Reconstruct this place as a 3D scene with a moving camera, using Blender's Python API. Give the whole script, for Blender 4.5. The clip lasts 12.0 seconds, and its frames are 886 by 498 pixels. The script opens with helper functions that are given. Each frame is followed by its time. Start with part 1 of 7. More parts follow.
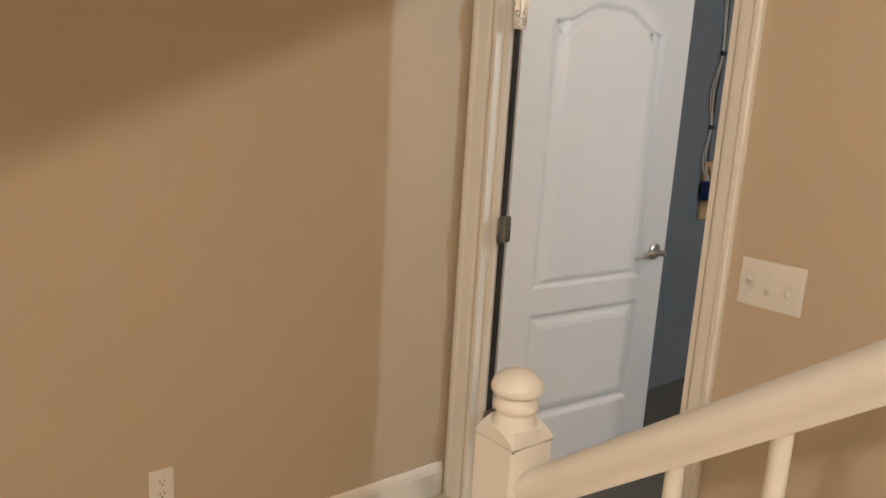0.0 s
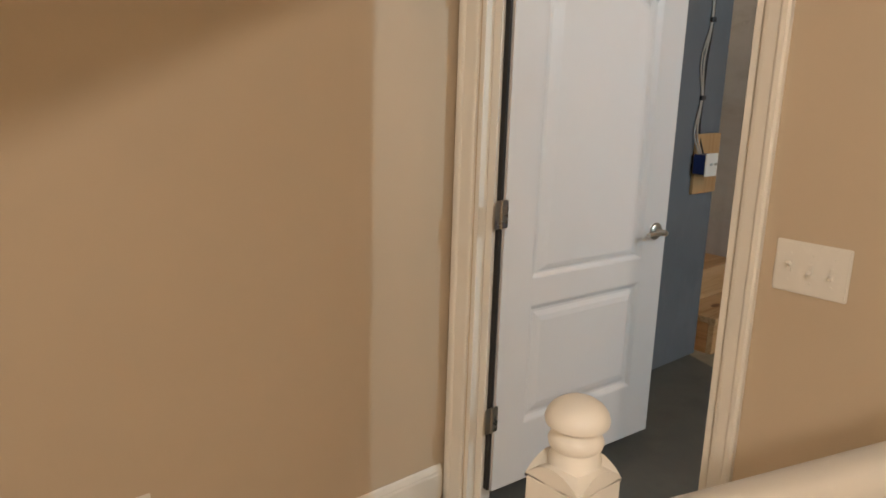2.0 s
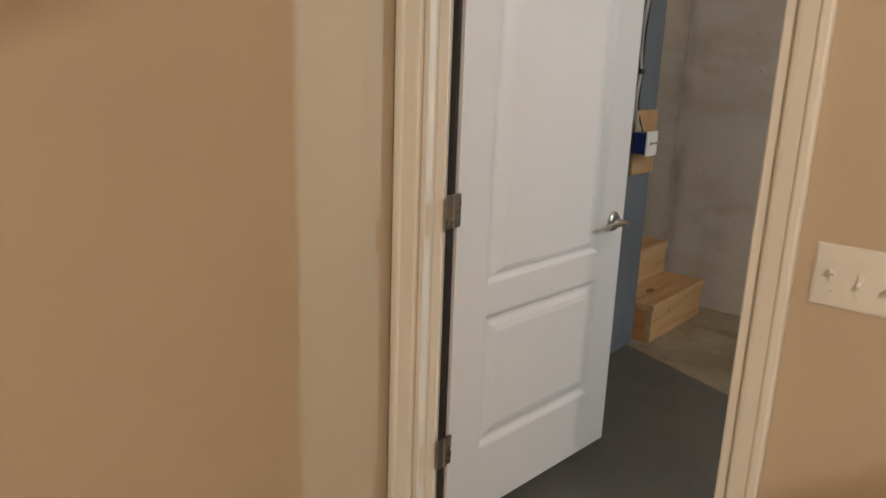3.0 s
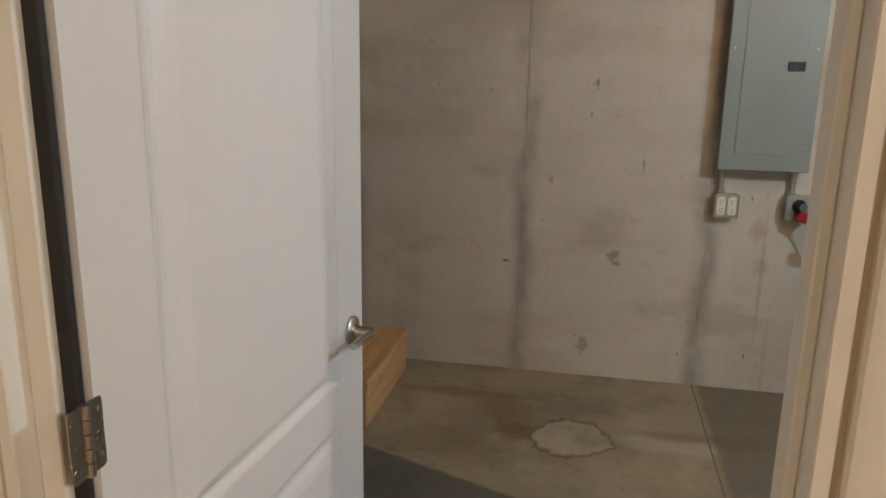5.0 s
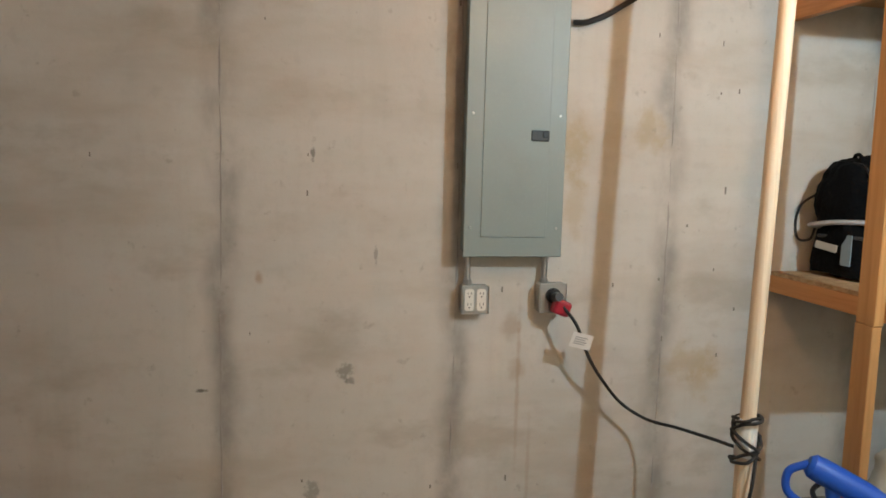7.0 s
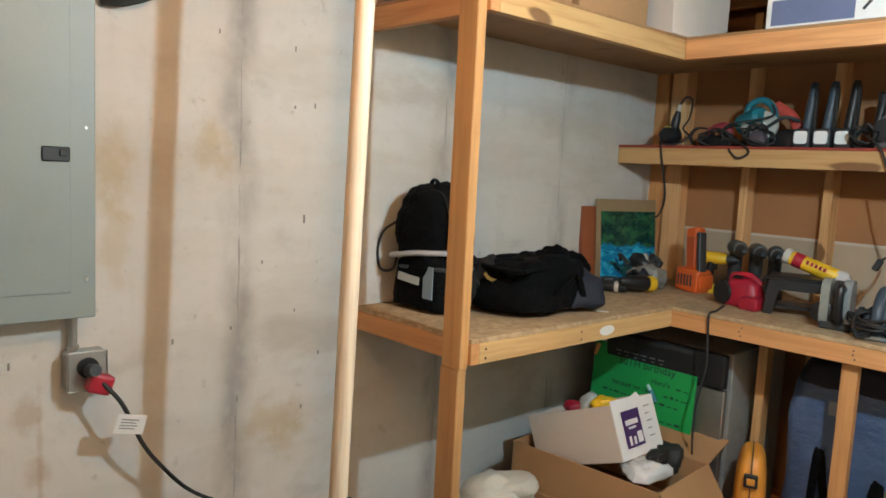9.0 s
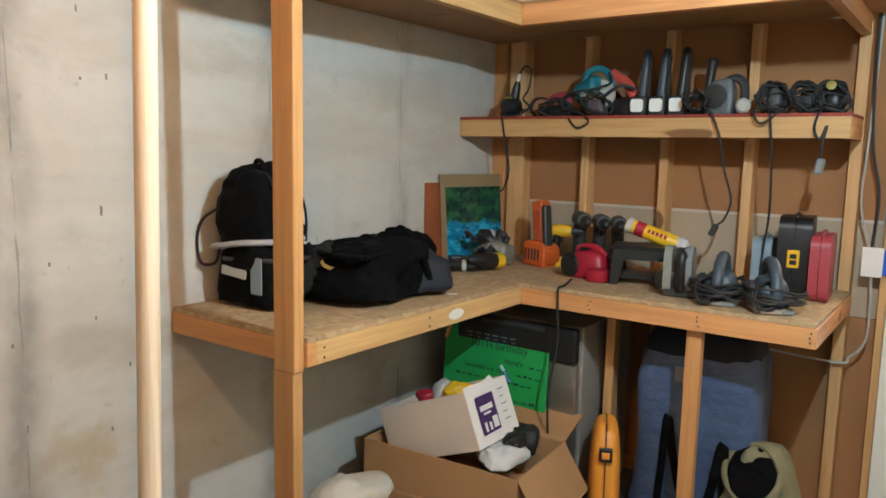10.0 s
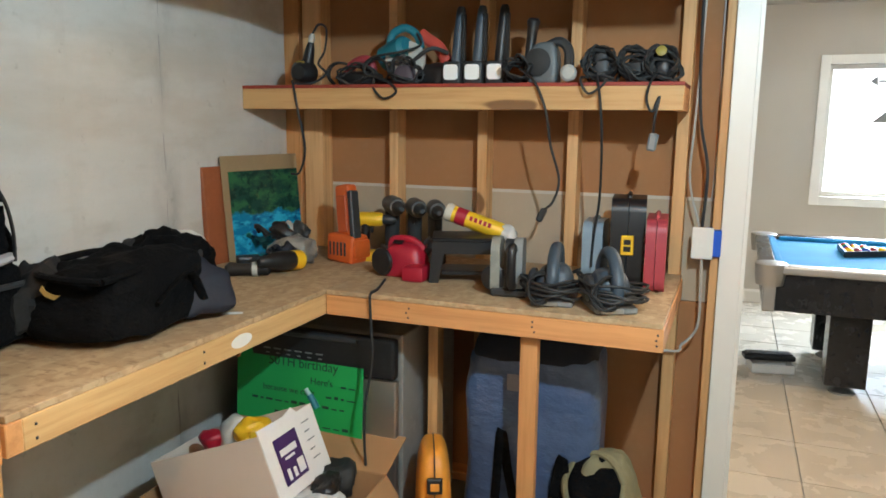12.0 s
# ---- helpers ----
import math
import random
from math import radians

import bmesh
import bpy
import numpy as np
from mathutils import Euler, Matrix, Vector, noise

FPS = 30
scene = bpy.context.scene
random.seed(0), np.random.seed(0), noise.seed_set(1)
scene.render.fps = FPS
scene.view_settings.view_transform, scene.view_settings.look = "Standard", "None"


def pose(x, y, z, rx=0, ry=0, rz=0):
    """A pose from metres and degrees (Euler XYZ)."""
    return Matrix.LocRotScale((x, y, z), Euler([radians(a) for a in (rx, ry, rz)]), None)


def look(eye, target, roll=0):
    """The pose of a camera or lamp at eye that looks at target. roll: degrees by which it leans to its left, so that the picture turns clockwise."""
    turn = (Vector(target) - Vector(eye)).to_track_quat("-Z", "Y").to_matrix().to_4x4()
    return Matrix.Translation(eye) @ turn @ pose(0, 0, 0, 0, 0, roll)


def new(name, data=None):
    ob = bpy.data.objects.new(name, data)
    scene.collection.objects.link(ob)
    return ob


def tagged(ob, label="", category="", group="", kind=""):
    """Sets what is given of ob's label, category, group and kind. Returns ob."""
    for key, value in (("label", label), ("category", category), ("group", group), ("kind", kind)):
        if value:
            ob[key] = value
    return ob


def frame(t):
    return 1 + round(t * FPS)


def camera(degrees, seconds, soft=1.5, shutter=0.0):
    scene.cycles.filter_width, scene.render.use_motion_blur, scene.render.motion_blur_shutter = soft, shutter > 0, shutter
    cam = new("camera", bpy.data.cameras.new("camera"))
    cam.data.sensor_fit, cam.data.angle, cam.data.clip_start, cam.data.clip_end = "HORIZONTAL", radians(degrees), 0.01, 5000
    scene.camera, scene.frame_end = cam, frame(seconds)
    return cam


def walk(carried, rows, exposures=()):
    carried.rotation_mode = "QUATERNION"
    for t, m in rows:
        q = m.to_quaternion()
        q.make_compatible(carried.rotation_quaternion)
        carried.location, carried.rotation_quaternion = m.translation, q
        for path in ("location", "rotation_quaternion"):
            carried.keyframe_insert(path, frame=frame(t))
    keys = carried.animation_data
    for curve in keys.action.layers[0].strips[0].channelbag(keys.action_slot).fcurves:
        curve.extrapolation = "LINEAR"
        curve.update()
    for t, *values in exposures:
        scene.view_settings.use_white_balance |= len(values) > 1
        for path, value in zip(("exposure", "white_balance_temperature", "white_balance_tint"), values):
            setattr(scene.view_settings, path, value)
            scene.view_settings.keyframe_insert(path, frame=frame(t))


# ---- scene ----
cam = camera(61.9, 12.0, soft=1.7)
PATH = [
    (0, (0.496, 0.237, 1.506), (1.736, 1.752, 1.098), 3.4),
    (0.5, (0.491, 0.25, 1.502), (1.742, 1.756, 1.094), 3.5),
    (1, (0.503, 0.284, 1.494), (1.78, 1.765, 1.071), 2.8),
    (1.5, (0.504, 0.328, 1.487), (1.796, 1.79, 1.048), 2.4),
    (2, (0.566, 0.446, 1.488), (1.865, 1.897, 1.032), 1.8),
    (2.5, (0.662, 0.616, 1.473), (2.007, 2.017, 0.994), 1.7),
    (2.7, (0.692, 0.705, 1.464), (2.093, 2.044, 0.97), 2.0),
    (4.3, (1.254, 1.297, 1.48), (3.042, 2.031, 0.964), 1.1),
    (4.5, (1.341, 1.356, 1.479), (3.174, 1.978, 0.976), 1.4),
    (4.7, (1.421, 1.417, 1.483), (3.294, 1.933, 1.006), 0.5),
    (5, (1.544, 1.481, 1.495), (3.452, 1.862, 1.03), 1.0),
    (5.5, (1.774, 1.532, 1.511), (3.717, 1.769, 1.098), 0.4),
    (6, (1.959, 1.546, 1.492), (3.929, 1.644, 1.159), 0.5),
    (6.5, (2.16, 1.62, 1.422), (4.135, 1.418, 1.181), 1.2),
    (6.7, (2.258, 1.591, 1.423), (4.224, 1.306, 1.194), 1.3),
    (8.3, (2.706, 1.316, 1.539), (4.459, 0.393, 1.266), 3.5),
    (8.5, (2.736, 1.289, 1.543), (4.417, 0.235, 1.288), 3.8),
    (9, (2.873, 1.214, 1.562), (4.339, -0.128, 1.342), 2.9),
    (9.5, (2.953, 1.138, 1.548), (4.248, -0.366, 1.301), 2.1),
    (10, (3.0, 1.003, 1.552), (4.165, -0.601, 1.291), 1.2),
    (10.5, (3.023, 0.852, 1.558), (4.057, -0.838, 1.284), 0.4),
    (11, (3.048, 0.738, 1.548), (3.954, -1.019, 1.242), 0.5),
    (11.5, (3.149, 0.615, 1.577), (3.907, -1.205, 1.238), 1.2),
    (12, (3.24, 0.515, 1.584), (3.958, -1.321, 1.246), 0.6),
]
EXPOSURES = [(0.0, -0.5), (2.7, -0.52), (4.5, -0.66), (5.0, -0.6), (5.5, -0.48), (6.0, -0.34), (6.7, -0.12), (8.5, 0.1), (10.0, 0.26), (12.0, 0.43)]
walk(cam, [(t, look(eye, target, roll)) for t, eye, target, roll in PATH], EXPOSURES)

# ---- world and light ----
world = bpy.data.worlds.new("world")
scene.world = world
world.use_nodes = True
sky = world.node_tree.nodes.new("ShaderNodeTexSky")
sky.sky_type, sky.sun_disc, sky.sun_elevation, sky.sun_rotation = "NISHITA", False, radians(40), radians(200)
world.node_tree.links.new(sky.outputs[0], world.node_tree.nodes["Background"].inputs[0])
world.node_tree.nodes["Background"].inputs[1].default_value = 0.15


def lamp(name, kind, place, power, colour, size=0.1, target=None, size_y=None):
    data = bpy.data.lights.new(name, kind)
    data.energy, data.color = power, colour
    if kind == "AREA":
        data.size = size
        if size_y:
            data.shape, data.size_y = "RECTANGLE", size_y
    elif kind == "POINT":
        data.shadow_soft_size = size
    ob = new(name, data)
    ob.matrix_world = look(place, target) if target else pose(*place)
    return ob


lamp("bench_bulb", "POINT", (3.04, -0.29, 2.17), 104, (0.63, 0.86, 1.0), 0.025)
lamp("entry_bulb", "POINT", (3.6, 0.6, 2.34), 29, (1.0, 0.66, 0.36), 0.03)
lamp("recess_bulb", "POINT", (4.62, 3.05, 2.25), 2.5, (1.0, 0.82, 0.6), 0.04)
lamp("stair_lamp", "POINT", (-0.6, -1.6, 3.2), 300, (1.0, 0.88, 0.77), 0.05)
# unseen fill light, added to brighten the door wall
lamp("hall_fill", "POINT", (-2.0, 2.0, 2.0), 62, (1.0, 0.88, 0.75), 0.08)
lamp("window_daylight", "AREA", (1.83, -6.55, 1.55), 150, (0.66, 0.82, 1.0), 1.1, (1.95, -3.0, 0.9), 1.2)
lamp("pool_lamp", "POINT", (2.6, -3.1, 2.3), 44, (1.0, 0.82, 0.62), 0.1)

# ---- materials ----


def ramp_node(nt, stops):
    r = nt.nodes.new("ShaderNodeValToRGB")
    els = r.color_ramp.elements
    while len(els) < len(stops):
        els.new(0.5)
    for e, (p, c) in zip(els, stops):
        e.position, e.color = p, (*c, 1.0)
    return r


class Mat:
    """A principled material with world-sized noise; kept as a small node builder."""

    def __init__(self, name, base, rough=0.6, metal=0.0):
        self.m = bpy.data.materials.new(name)
        self.m.use_nodes = True
        self.nt = self.m.node_tree
        self.b = self.nt.nodes["Principled BSDF"]
        self.b.inputs["Roughness"].default_value = rough
        self.b.inputs["Metallic"].default_value = metal
        self.b.inputs["Base Color"].default_value = (*base, 1)
        self.pos = self.nt.nodes.new("ShaderNodeNewGeometry").outputs["Position"]
        rgb = self.nt.nodes.new("ShaderNodeRGB")
        rgb.outputs[0].default_value = (*base, 1)
        self.col = rgb.outputs[0]

    def link(self, a, b):
        self.nt.links.new(a, b)

    def noise(self, scale, stretch=(1, 1, 1), detail=5, rough=0.6):
        mp = self.nt.nodes.new("ShaderNodeMapping")
        mp.inputs["Scale"].default_value = [scale * s for s in stretch]
        self.link(self.pos, mp.inputs["Vector"])
        n = self.nt.nodes.new("ShaderNodeTexNoise")
        n.inputs["Scale"].default_value = 1.0
        n.inputs["Detail"].default_value = detail
        n.inputs["Roughness"].default_value = rough
        self.link(mp.outputs[0], n.inputs["Vector"])
        return n.outputs["Fac"]

    def steps(self, fac, lo, hi):
        n = self.nt.nodes.new("ShaderNodeMapRange")
        n.interpolation_type = "SMOOTHSTEP"
        n.inputs["From Min"].default_value, n.inputs["From Max"].default_value = lo, hi
        self.link(fac, n.inputs["Value"])
        return n.outputs["Result"]

    def math(self, op, a, b=0.0):
        n = self.nt.nodes.new("ShaderNodeMath")
        n.operation = op
        for k, v in ((0, a), (1, b)):
            if isinstance(v, (int, float)):
                n.inputs[k].default_value = v
            else:
                self.link(v, n.inputs[k])
        return n.outputs[0]

    def axis(self, k):
        s = self.nt.nodes.new("ShaderNodeSeparateXYZ")
        self.link(self.pos, s.inputs[0])
        return s.outputs[k]

    def blend(self, fac, colour, mode="MIX"):
        n = self.nt.nodes.new("ShaderNodeMix")
        n.data_type, n.blend_type = "RGBA", mode
        if isinstance(fac, (int, float)):
            n.inputs[0].default_value = fac
        else:
            self.link(fac, n.inputs[0])
        self.link(self.col, n.inputs[6])
        if isinstance(colour, tuple):
            n.inputs[7].default_value = (*colour, 1)
        else:
            self.link(colour, n.inputs[7])
        self.col = n.outputs[2]
        return self

    def vary(self, scale, colour, lo=0.4, hi=0.7, amount=1.0, stretch=(1, 1, 1), detail=5):
        f = self.steps(self.noise(scale, stretch, detail), lo, hi)
        return self.blend(self.math("MULTIPLY", f, amount), colour)

    def spot(self, k, c, r, colour, amount, soft=0.35, wob=0.9, freq=9):
        """A stain with a ragged edge round c on the two axes k, of half-sizes r."""
        q = [self.math("DIVIDE", self.math("SUBTRACT", self.axis(a), p), h) for a, p, h in zip(k, c, r)]
        d = self.math("SQRT", self.math("ADD", self.math("MULTIPLY", q[0], q[0]), self.math("MULTIPLY", q[1], q[1])))
        d = self.math("ADD", d, self.math("MULTIPLY", self.math("SUBTRACT", self.noise(freq), 0.5), wob * 2))
        f = self.math("SUBTRACT", 1.0, self.steps(d, 1.0 - soft, 1.0 + soft))
        return self.blend(self.math("MULTIPLY", f, amount), colour)

    def each(self, colour, amount):
        """Shift from object to object."""
        oi = self.nt.nodes.new("ShaderNodeObjectInfo")
        return self.blend(self.math("MULTIPLY", oi.outputs["Random"], amount), colour)

    def bump(self, scale, strength, stretch=(1, 1, 1), distance=0.002, detail=4):
        bn = self.nt.nodes.new("ShaderNodeBump")
        bn.inputs["Strength"].default_value = strength
        bn.inputs["Distance"].default_value = distance
        self.link(self.noise(scale, stretch, detail), bn.inputs["Height"])
        if self.b.inputs["Normal"].is_linked:
            self.link(self.b.inputs["Normal"].links[0].from_socket, bn.inputs["Normal"])
        self.link(bn.outputs[0], self.b.inputs["Normal"])
        return self

    def gloss(self, scale, lo, hi):
        n = self.nt.nodes.new("ShaderNodeMapRange")
        n.inputs["To Min"].default_value, n.inputs["To Max"].default_value = lo, hi
        self.link(self.noise(scale), n.inputs["Value"])
        self.link(n.outputs[0], self.b.inputs["Roughness"])
        return self

    def done(self):
        self.link(self.col, self.b.inputs["Base Color"])
        return self.m


def plain(name, base, rough=0.5, metal=0.0, dirt=0.25, grain=60, bump=0.15):
    """Painted, moulded or woven stuff with faint dirt and grain."""
    d = tuple(c * 0.55 for c in base)
    l = tuple(min(1, c * 1.25 + 0.01) for c in base)
    m = Mat(name, base, rough, metal).vary(6, d, 0.45, 0.8, dirt).vary(grain, l, 0.5, 0.75, dirt)
    if bump:
        m.bump(grain * 4, bump, distance=0.001)
    return m.gloss(9, max(0.05, rough - 0.12), min(1, rough + 0.12)).done()


def lumber(name, stretch, base=(0.64, 0.3, 0.115)):
    m = Mat(name, base, 0.62)
    dark = tuple(c * f for c, f in zip(base, (0.66, 0.54, 0.42)))
    light = tuple(min(1, c * f) for c, f in zip(base, (1.25, 1.35, 1.5)))
    m.vary(55, dark, 0.42, 0.68, 0.7, stretch).vary(9, light, 0.4, 0.7, 0.45, stretch).vary(14, dark, 0.5, 0.7, 0.5, stretch)
    m.each((0.46, 0.235, 0.075), 0.5)
    k = m.steps(m.noise(7.5, tuple(0.45 if s < 1 else 1.0 for s in stretch), 1), 0.715, 0.755)
    m.blend(m.math("MULTIPLY", k, 0.85), (0.15, 0.06, 0.02))
    return m.bump(160, 0.25, stretch, 0.001).done()


LUM_X, LUM_Y, LUM_Z = lumber("lumber_x", (0.05, 1, 1)), lumber("lumber_y", (1, 0.05, 1)), lumber("lumber_z", (1, 1, 0.05))
PALE_Z = lumber("pale_stud", (1, 1, 0.05), (0.71, 0.41, 0.185))
PLANK_X = lumber("step_plank", (0.05, 1, 1), (0.6, 0.4, 0.21))

SEAMS = (2.68, 1.805, 0.93, 0.057, -0.86, -1.62)


def concrete_wall():
    m = Mat("poured_concrete", (0.61, 0.57, 0.515), 0.85)
    m.vary(1.3, (0.54, 0.51, 0.465), 0.3, 0.75, 0.7).vary(5, (0.65, 0.635, 0.61), 0.35, 0.8, 0.35, (1, 0.6, 2.2))
    m.vary(2.2, (0.42, 0.39, 0.35), 0.52, 0.8, 0.4, (1, 2.6, 0.25)).vary(1.1, (0.5, 0.46, 0.4), 0.45, 0.75, 0.45, (1, 0.35, 3.5))
    m.vary(90, (0.38, 0.35, 0.32), 0.55, 0.85, 0.35)
    y = m.axis(1)
    wob = m.math("MULTIPLY", m.math("SUBTRACT", m.noise(2.5, (1, 1, 1), 4), 0.5), 0.16)
    yw = m.math("ADD", y, wob)
    for s in SEAMS:
        d = m.math("ABSOLUTE", m.math("SUBTRACT", yw, s))
        f = m.math("MULTIPLY", m.math("SUBTRACT", 1.0, m.steps(d, 0.0, 0.09)), m.steps(m.noise(3.5, (1, 1, 0.6)), 0.32, 0.62))
        m.blend(m.math("MULTIPLY", f, 0.72), (0.22, 0.2, 0.18))
    # tan glue patches and rust runs
    for c, r, a in (((0.46, 1.5), (0.045, 0.1), 0.5), ((0.45, 1.31), (0.035, 0.14), 0.28), ((0.15, 1.58), (0.05, 0.075), 0.45), ((-0.1, 0.63), (0.11, 0.06), 0.4), ((-0.14, 0.55), (0.05, 0.07), 0.3)):
        m.spot((1, 2), c, r, (0.42, 0.31, 0.14), a * 1.2, 0.7, 1.5, 17)
    for c, r, a in (((0.7, 0.8), (0.035, 0.045), 0.45), ((0.672, 0.62), (0.03, 0.04), 0.4), ((0.665, 0.55), (0.008, 0.26), 0.4), ((0.61, 0.2), (0.008, 0.2), 0.3), ((1.67, 1.0), (0.012, 0.02), 0.6)):
        m.spot((1, 2), c, r, (0.36, 0.22, 0.12), a, 0.7, 1.0, 20)
    for c, r, a in (((1.352, 0.635), (0.026, 0.026), 0.6), ((1.33, 0.6), (0.012, 0.016), 0.6), ((1.88, 0.58), (0.018, 0.006), 0.9), ((1.475, 0.165), (0.026, 0.035), 0.5), ((1.475, 1.456), (0.007, 0.02), 0.7), ((1.24, 1.08), (0.006, 0.03), 0.5)):
        m.spot((1, 2), c, r, (0.13, 0.12, 0.1), a, 0.5, 1.9, 38)
    m.vary(9, (0.45, 0.42, 0.37), 0.58, 0.75, 0.35).vary(2.3, (0.36, 0.31, 0.245), 0.54, 0.72, 0.5, (1, 0.8, 1.6)).vary(13, (0.3, 0.27, 0.22), 0.63, 0.72, 0.4)
    m.vary(16, (0.16, 0.14, 0.12), 0.765, 0.8, 0.1, (1, 1.6, 0.55)).vary(40, (0.24, 0.22, 0.2), 0.7, 0.76, 0.4)
    m.vary(1.7, (0.4, 0.33, 0.25), 0.5, 0.72, 0.45, (1, 0.5, 1.6)).vary(22, (0.5, 0.46, 0.41), 0.5, 0.72, 0.3)
    return m.bump(14, 0.3, distance=0.004).bump(120, 0.25, distance=0.0015).done()


def concrete_floor():
    m = Mat("stained_floor_slab", (0.33, 0.29, 0.2), 0.6)
    m.vary(1.5, (0.22, 0.195, 0.14), 0.4, 0.65, 0.85).vary(4.5, (0.43, 0.385, 0.27), 0.5, 0.72, 0.6)
    m.vary(12, (0.17, 0.14, 0.1), 0.6, 0.75, 0.6).vary(70, (0.22, 0.2, 0.17), 0.55, 0.8, 0.4)
    # brown water trails, and a pale patch with a dark ragged rim
    for c, r, a in (((4.8, 2.0), (0.05, 0.3), 0.55), ((4.66, 1.78), (0.12, 0.14), 0.5), ((4.47, 1.72), (0.07, 0.1), 0.85), ((4.56, 0.8), (0.05, 0.4), 0.5), ((4.3, 1.95), (0.16, 0.2), 0.35)):
        m.spot((0, 1), c, r, (0.17, 0.115, 0.045), a, 0.5, 1.0, 6)
    m.spot((0, 1), (4.48, 1.1), (0.06, 0.3), (0.5, 0.47, 0.4), 0.4, 0.5, 1.0, 8)
    m.spot((0, 1), (4.45, 1.5), (0.17, 0.175), (0.13, 0.09, 0.045), 0.8, 0.06, 0.55, 7)
    m.spot((0, 1), (4.45, 1.5), (0.152, 0.157), (0.44, 0.4, 0.31), 0.85, 0.08, 0.55, 7)
    # the shaded floor round the lit patch, painted into the slab colour
    x, y = m.axis(0), m.axis(1)
    wob = m.math("MULTIPLY", m.math("SUBTRACT", m.noise(12), 0.5), 0.03)
    skew = m.math("ADD", m.math("SUBTRACT", x, m.math("MULTIPLY", y, 0.38)), wob)
    near = m.math("SUBTRACT", 1.0, m.steps(skew, 3.3, 3.325))
    far = m.math("SUBTRACT", 1.0, m.steps(m.math("ADD", y, wob), 0.885, 0.925))
    m.blend(m.math("MULTIPLY", near, 0.82), (0.068, 0.077, 0.078))
    m.vary(3.2, (0.06, 0.06, 0.055), 0.52, 0.72, 0.35).vary(45, (0.34, 0.31, 0.26), 0.68, 0.74, 0.35)
    m.blend(m.math("MULTIPLY", m.math("MULTIPLY", far, m.math("SUBTRACT", 1.0, near)), 0.72), (0.125, 0.12, 0.105))
    return m.bump(18, 0.25, distance=0.003).bump(140, 0.2, distance=0.001).gloss(3, 0.4, 0.75).done()


# darker, bluer concrete for the wall beside the recess
BLUE_WALL = Mat("dark_blue_grey_concrete", (0.13, 0.15, 0.17), 0.8).vary(1.5, (0.1, 0.115, 0.13), 0.35, 0.7, 0.7).vary(8, (0.18, 0.2, 0.22), 0.45, 0.75, 0.4, (1, 1, 0.4)).vary(34, (0.06, 0.065, 0.07), 0.68, 0.74, 0.6).bump(14, 0.3, distance=0.004).bump(120, 0.25, distance=0.0015).done()
CONCRETE, SLAB = concrete_wall(), concrete_floor()
TAN_WALL = Mat("tan_wall_paint", (0.55, 0.45, 0.325), 0.62).vary(1.2, (0.52, 0.425, 0.305), 0.35, 0.7, 0.6).bump(210, 0.18, distance=0.0008).bump(4, 0.05, distance=0.004).done()
GREY_WALL = Mat("grey_beige_paint", (0.5, 0.45, 0.38), 0.6).vary(1.5, (0.47, 0.42, 0.35), 0.35, 0.7, 0.5).bump(200, 0.15, distance=0.0008).done()
TRIM = Mat("white_semi_gloss_trim", (0.8, 0.77, 0.7), 0.38).vary(5, (0.74, 0.7, 0.62), 0.45, 0.8, 0.4).bump(60, 0.06, (1, 1, 0.1), 0.001).gloss(6, 0.3, 0.48).done()
DOOR_WHITE = Mat("white_door_paint", (0.67, 0.68, 0.69), 0.4).vary(4, (0.62, 0.62, 0.62), 0.45, 0.8, 0.4).bump(130, 0.22, (1, 1, 0.06), 0.0008).gloss(5, 0.32, 0.5).done()
DRYBACK = Mat("brown_drywall_backing_paper", (0.38, 0.175, 0.07), 0.9).vary(2, (0.31, 0.155, 0.07), 0.35, 0.7, 0.7).vary(30, (0.4, 0.22, 0.11), 0.5, 0.8, 0.3).bump(150, 0.1).done()
DRYLOW = Mat("grey_drywall_backing_paper", (0.45, 0.36, 0.26), 0.9).vary(2.5, (0.39, 0.31, 0.22), 0.35, 0.7, 0.7).vary(40, (0.5, 0.41, 0.31), 0.5, 0.8, 0.3).bump(150, 0.1).done()
NICKEL = plain("satin_nickel", (0.48, 0.45, 0.4), 0.3, 1.0, 0.3, 80, 0.05)
STEEL = plain("galvanised_steel", (0.5, 0.5, 0.48), 0.42, 1.0, 0.4, 50, 0.1)
STAINLESS = Mat("brushed_stainless", (0.5, 0.48, 0.45), 0.36, 0.9).vary(3, (0.42, 0.4, 0.37), 0.4, 0.7, 0.5).bump(300, 0.15, (1, 1, 0.03), 0.0006).done()
PANEL_GREY = plain("grey_green_enamel", (0.25, 0.3, 0.29), 0.45, 0.0, 0.15, 90, 0.06)
WHITE_PLASTIC = plain("white_plastic", (0.78, 0.76, 0.7), 0.35, 0.0, 0.12, 60, 0.03)
BLACK_PLASTIC = plain("black_plastic", (0.01, 0.01, 0.011), 0.42, 0.0, 0.4, 60, 0.12)
DARK_GREY = plain("dark_grey_plastic", (0.03, 0.032, 0.034), 0.5, 0.0, 0.4, 60, 0.15)
MID_GREY = plain("mid_grey_plastic", (0.2, 0.21, 0.21), 0.48, 0.0, 0.35, 60, 0.12)
LIGHT_GREY = plain("light_grey_plastic", (0.45, 0.44, 0.4), 0.45, 0.0, 0.3, 60, 0.1)
RUBBER = plain("black_rubber", (0.016, 0.016, 0.016), 0.65, 0.0, 0.4, 80, 0.15)
NYLON = Mat("black_nylon_cloth", (0.0022, 0.0022, 0.0025), 0.9).vary(7, (0.005, 0.005, 0.0055), 0.45, 0.7, 0.7).bump(600, 0.5, distance=0.0006).bump(9, 0.7, (1, 1, 1.5), 0.04).bump(26, 0.5, distance=0.012).done()
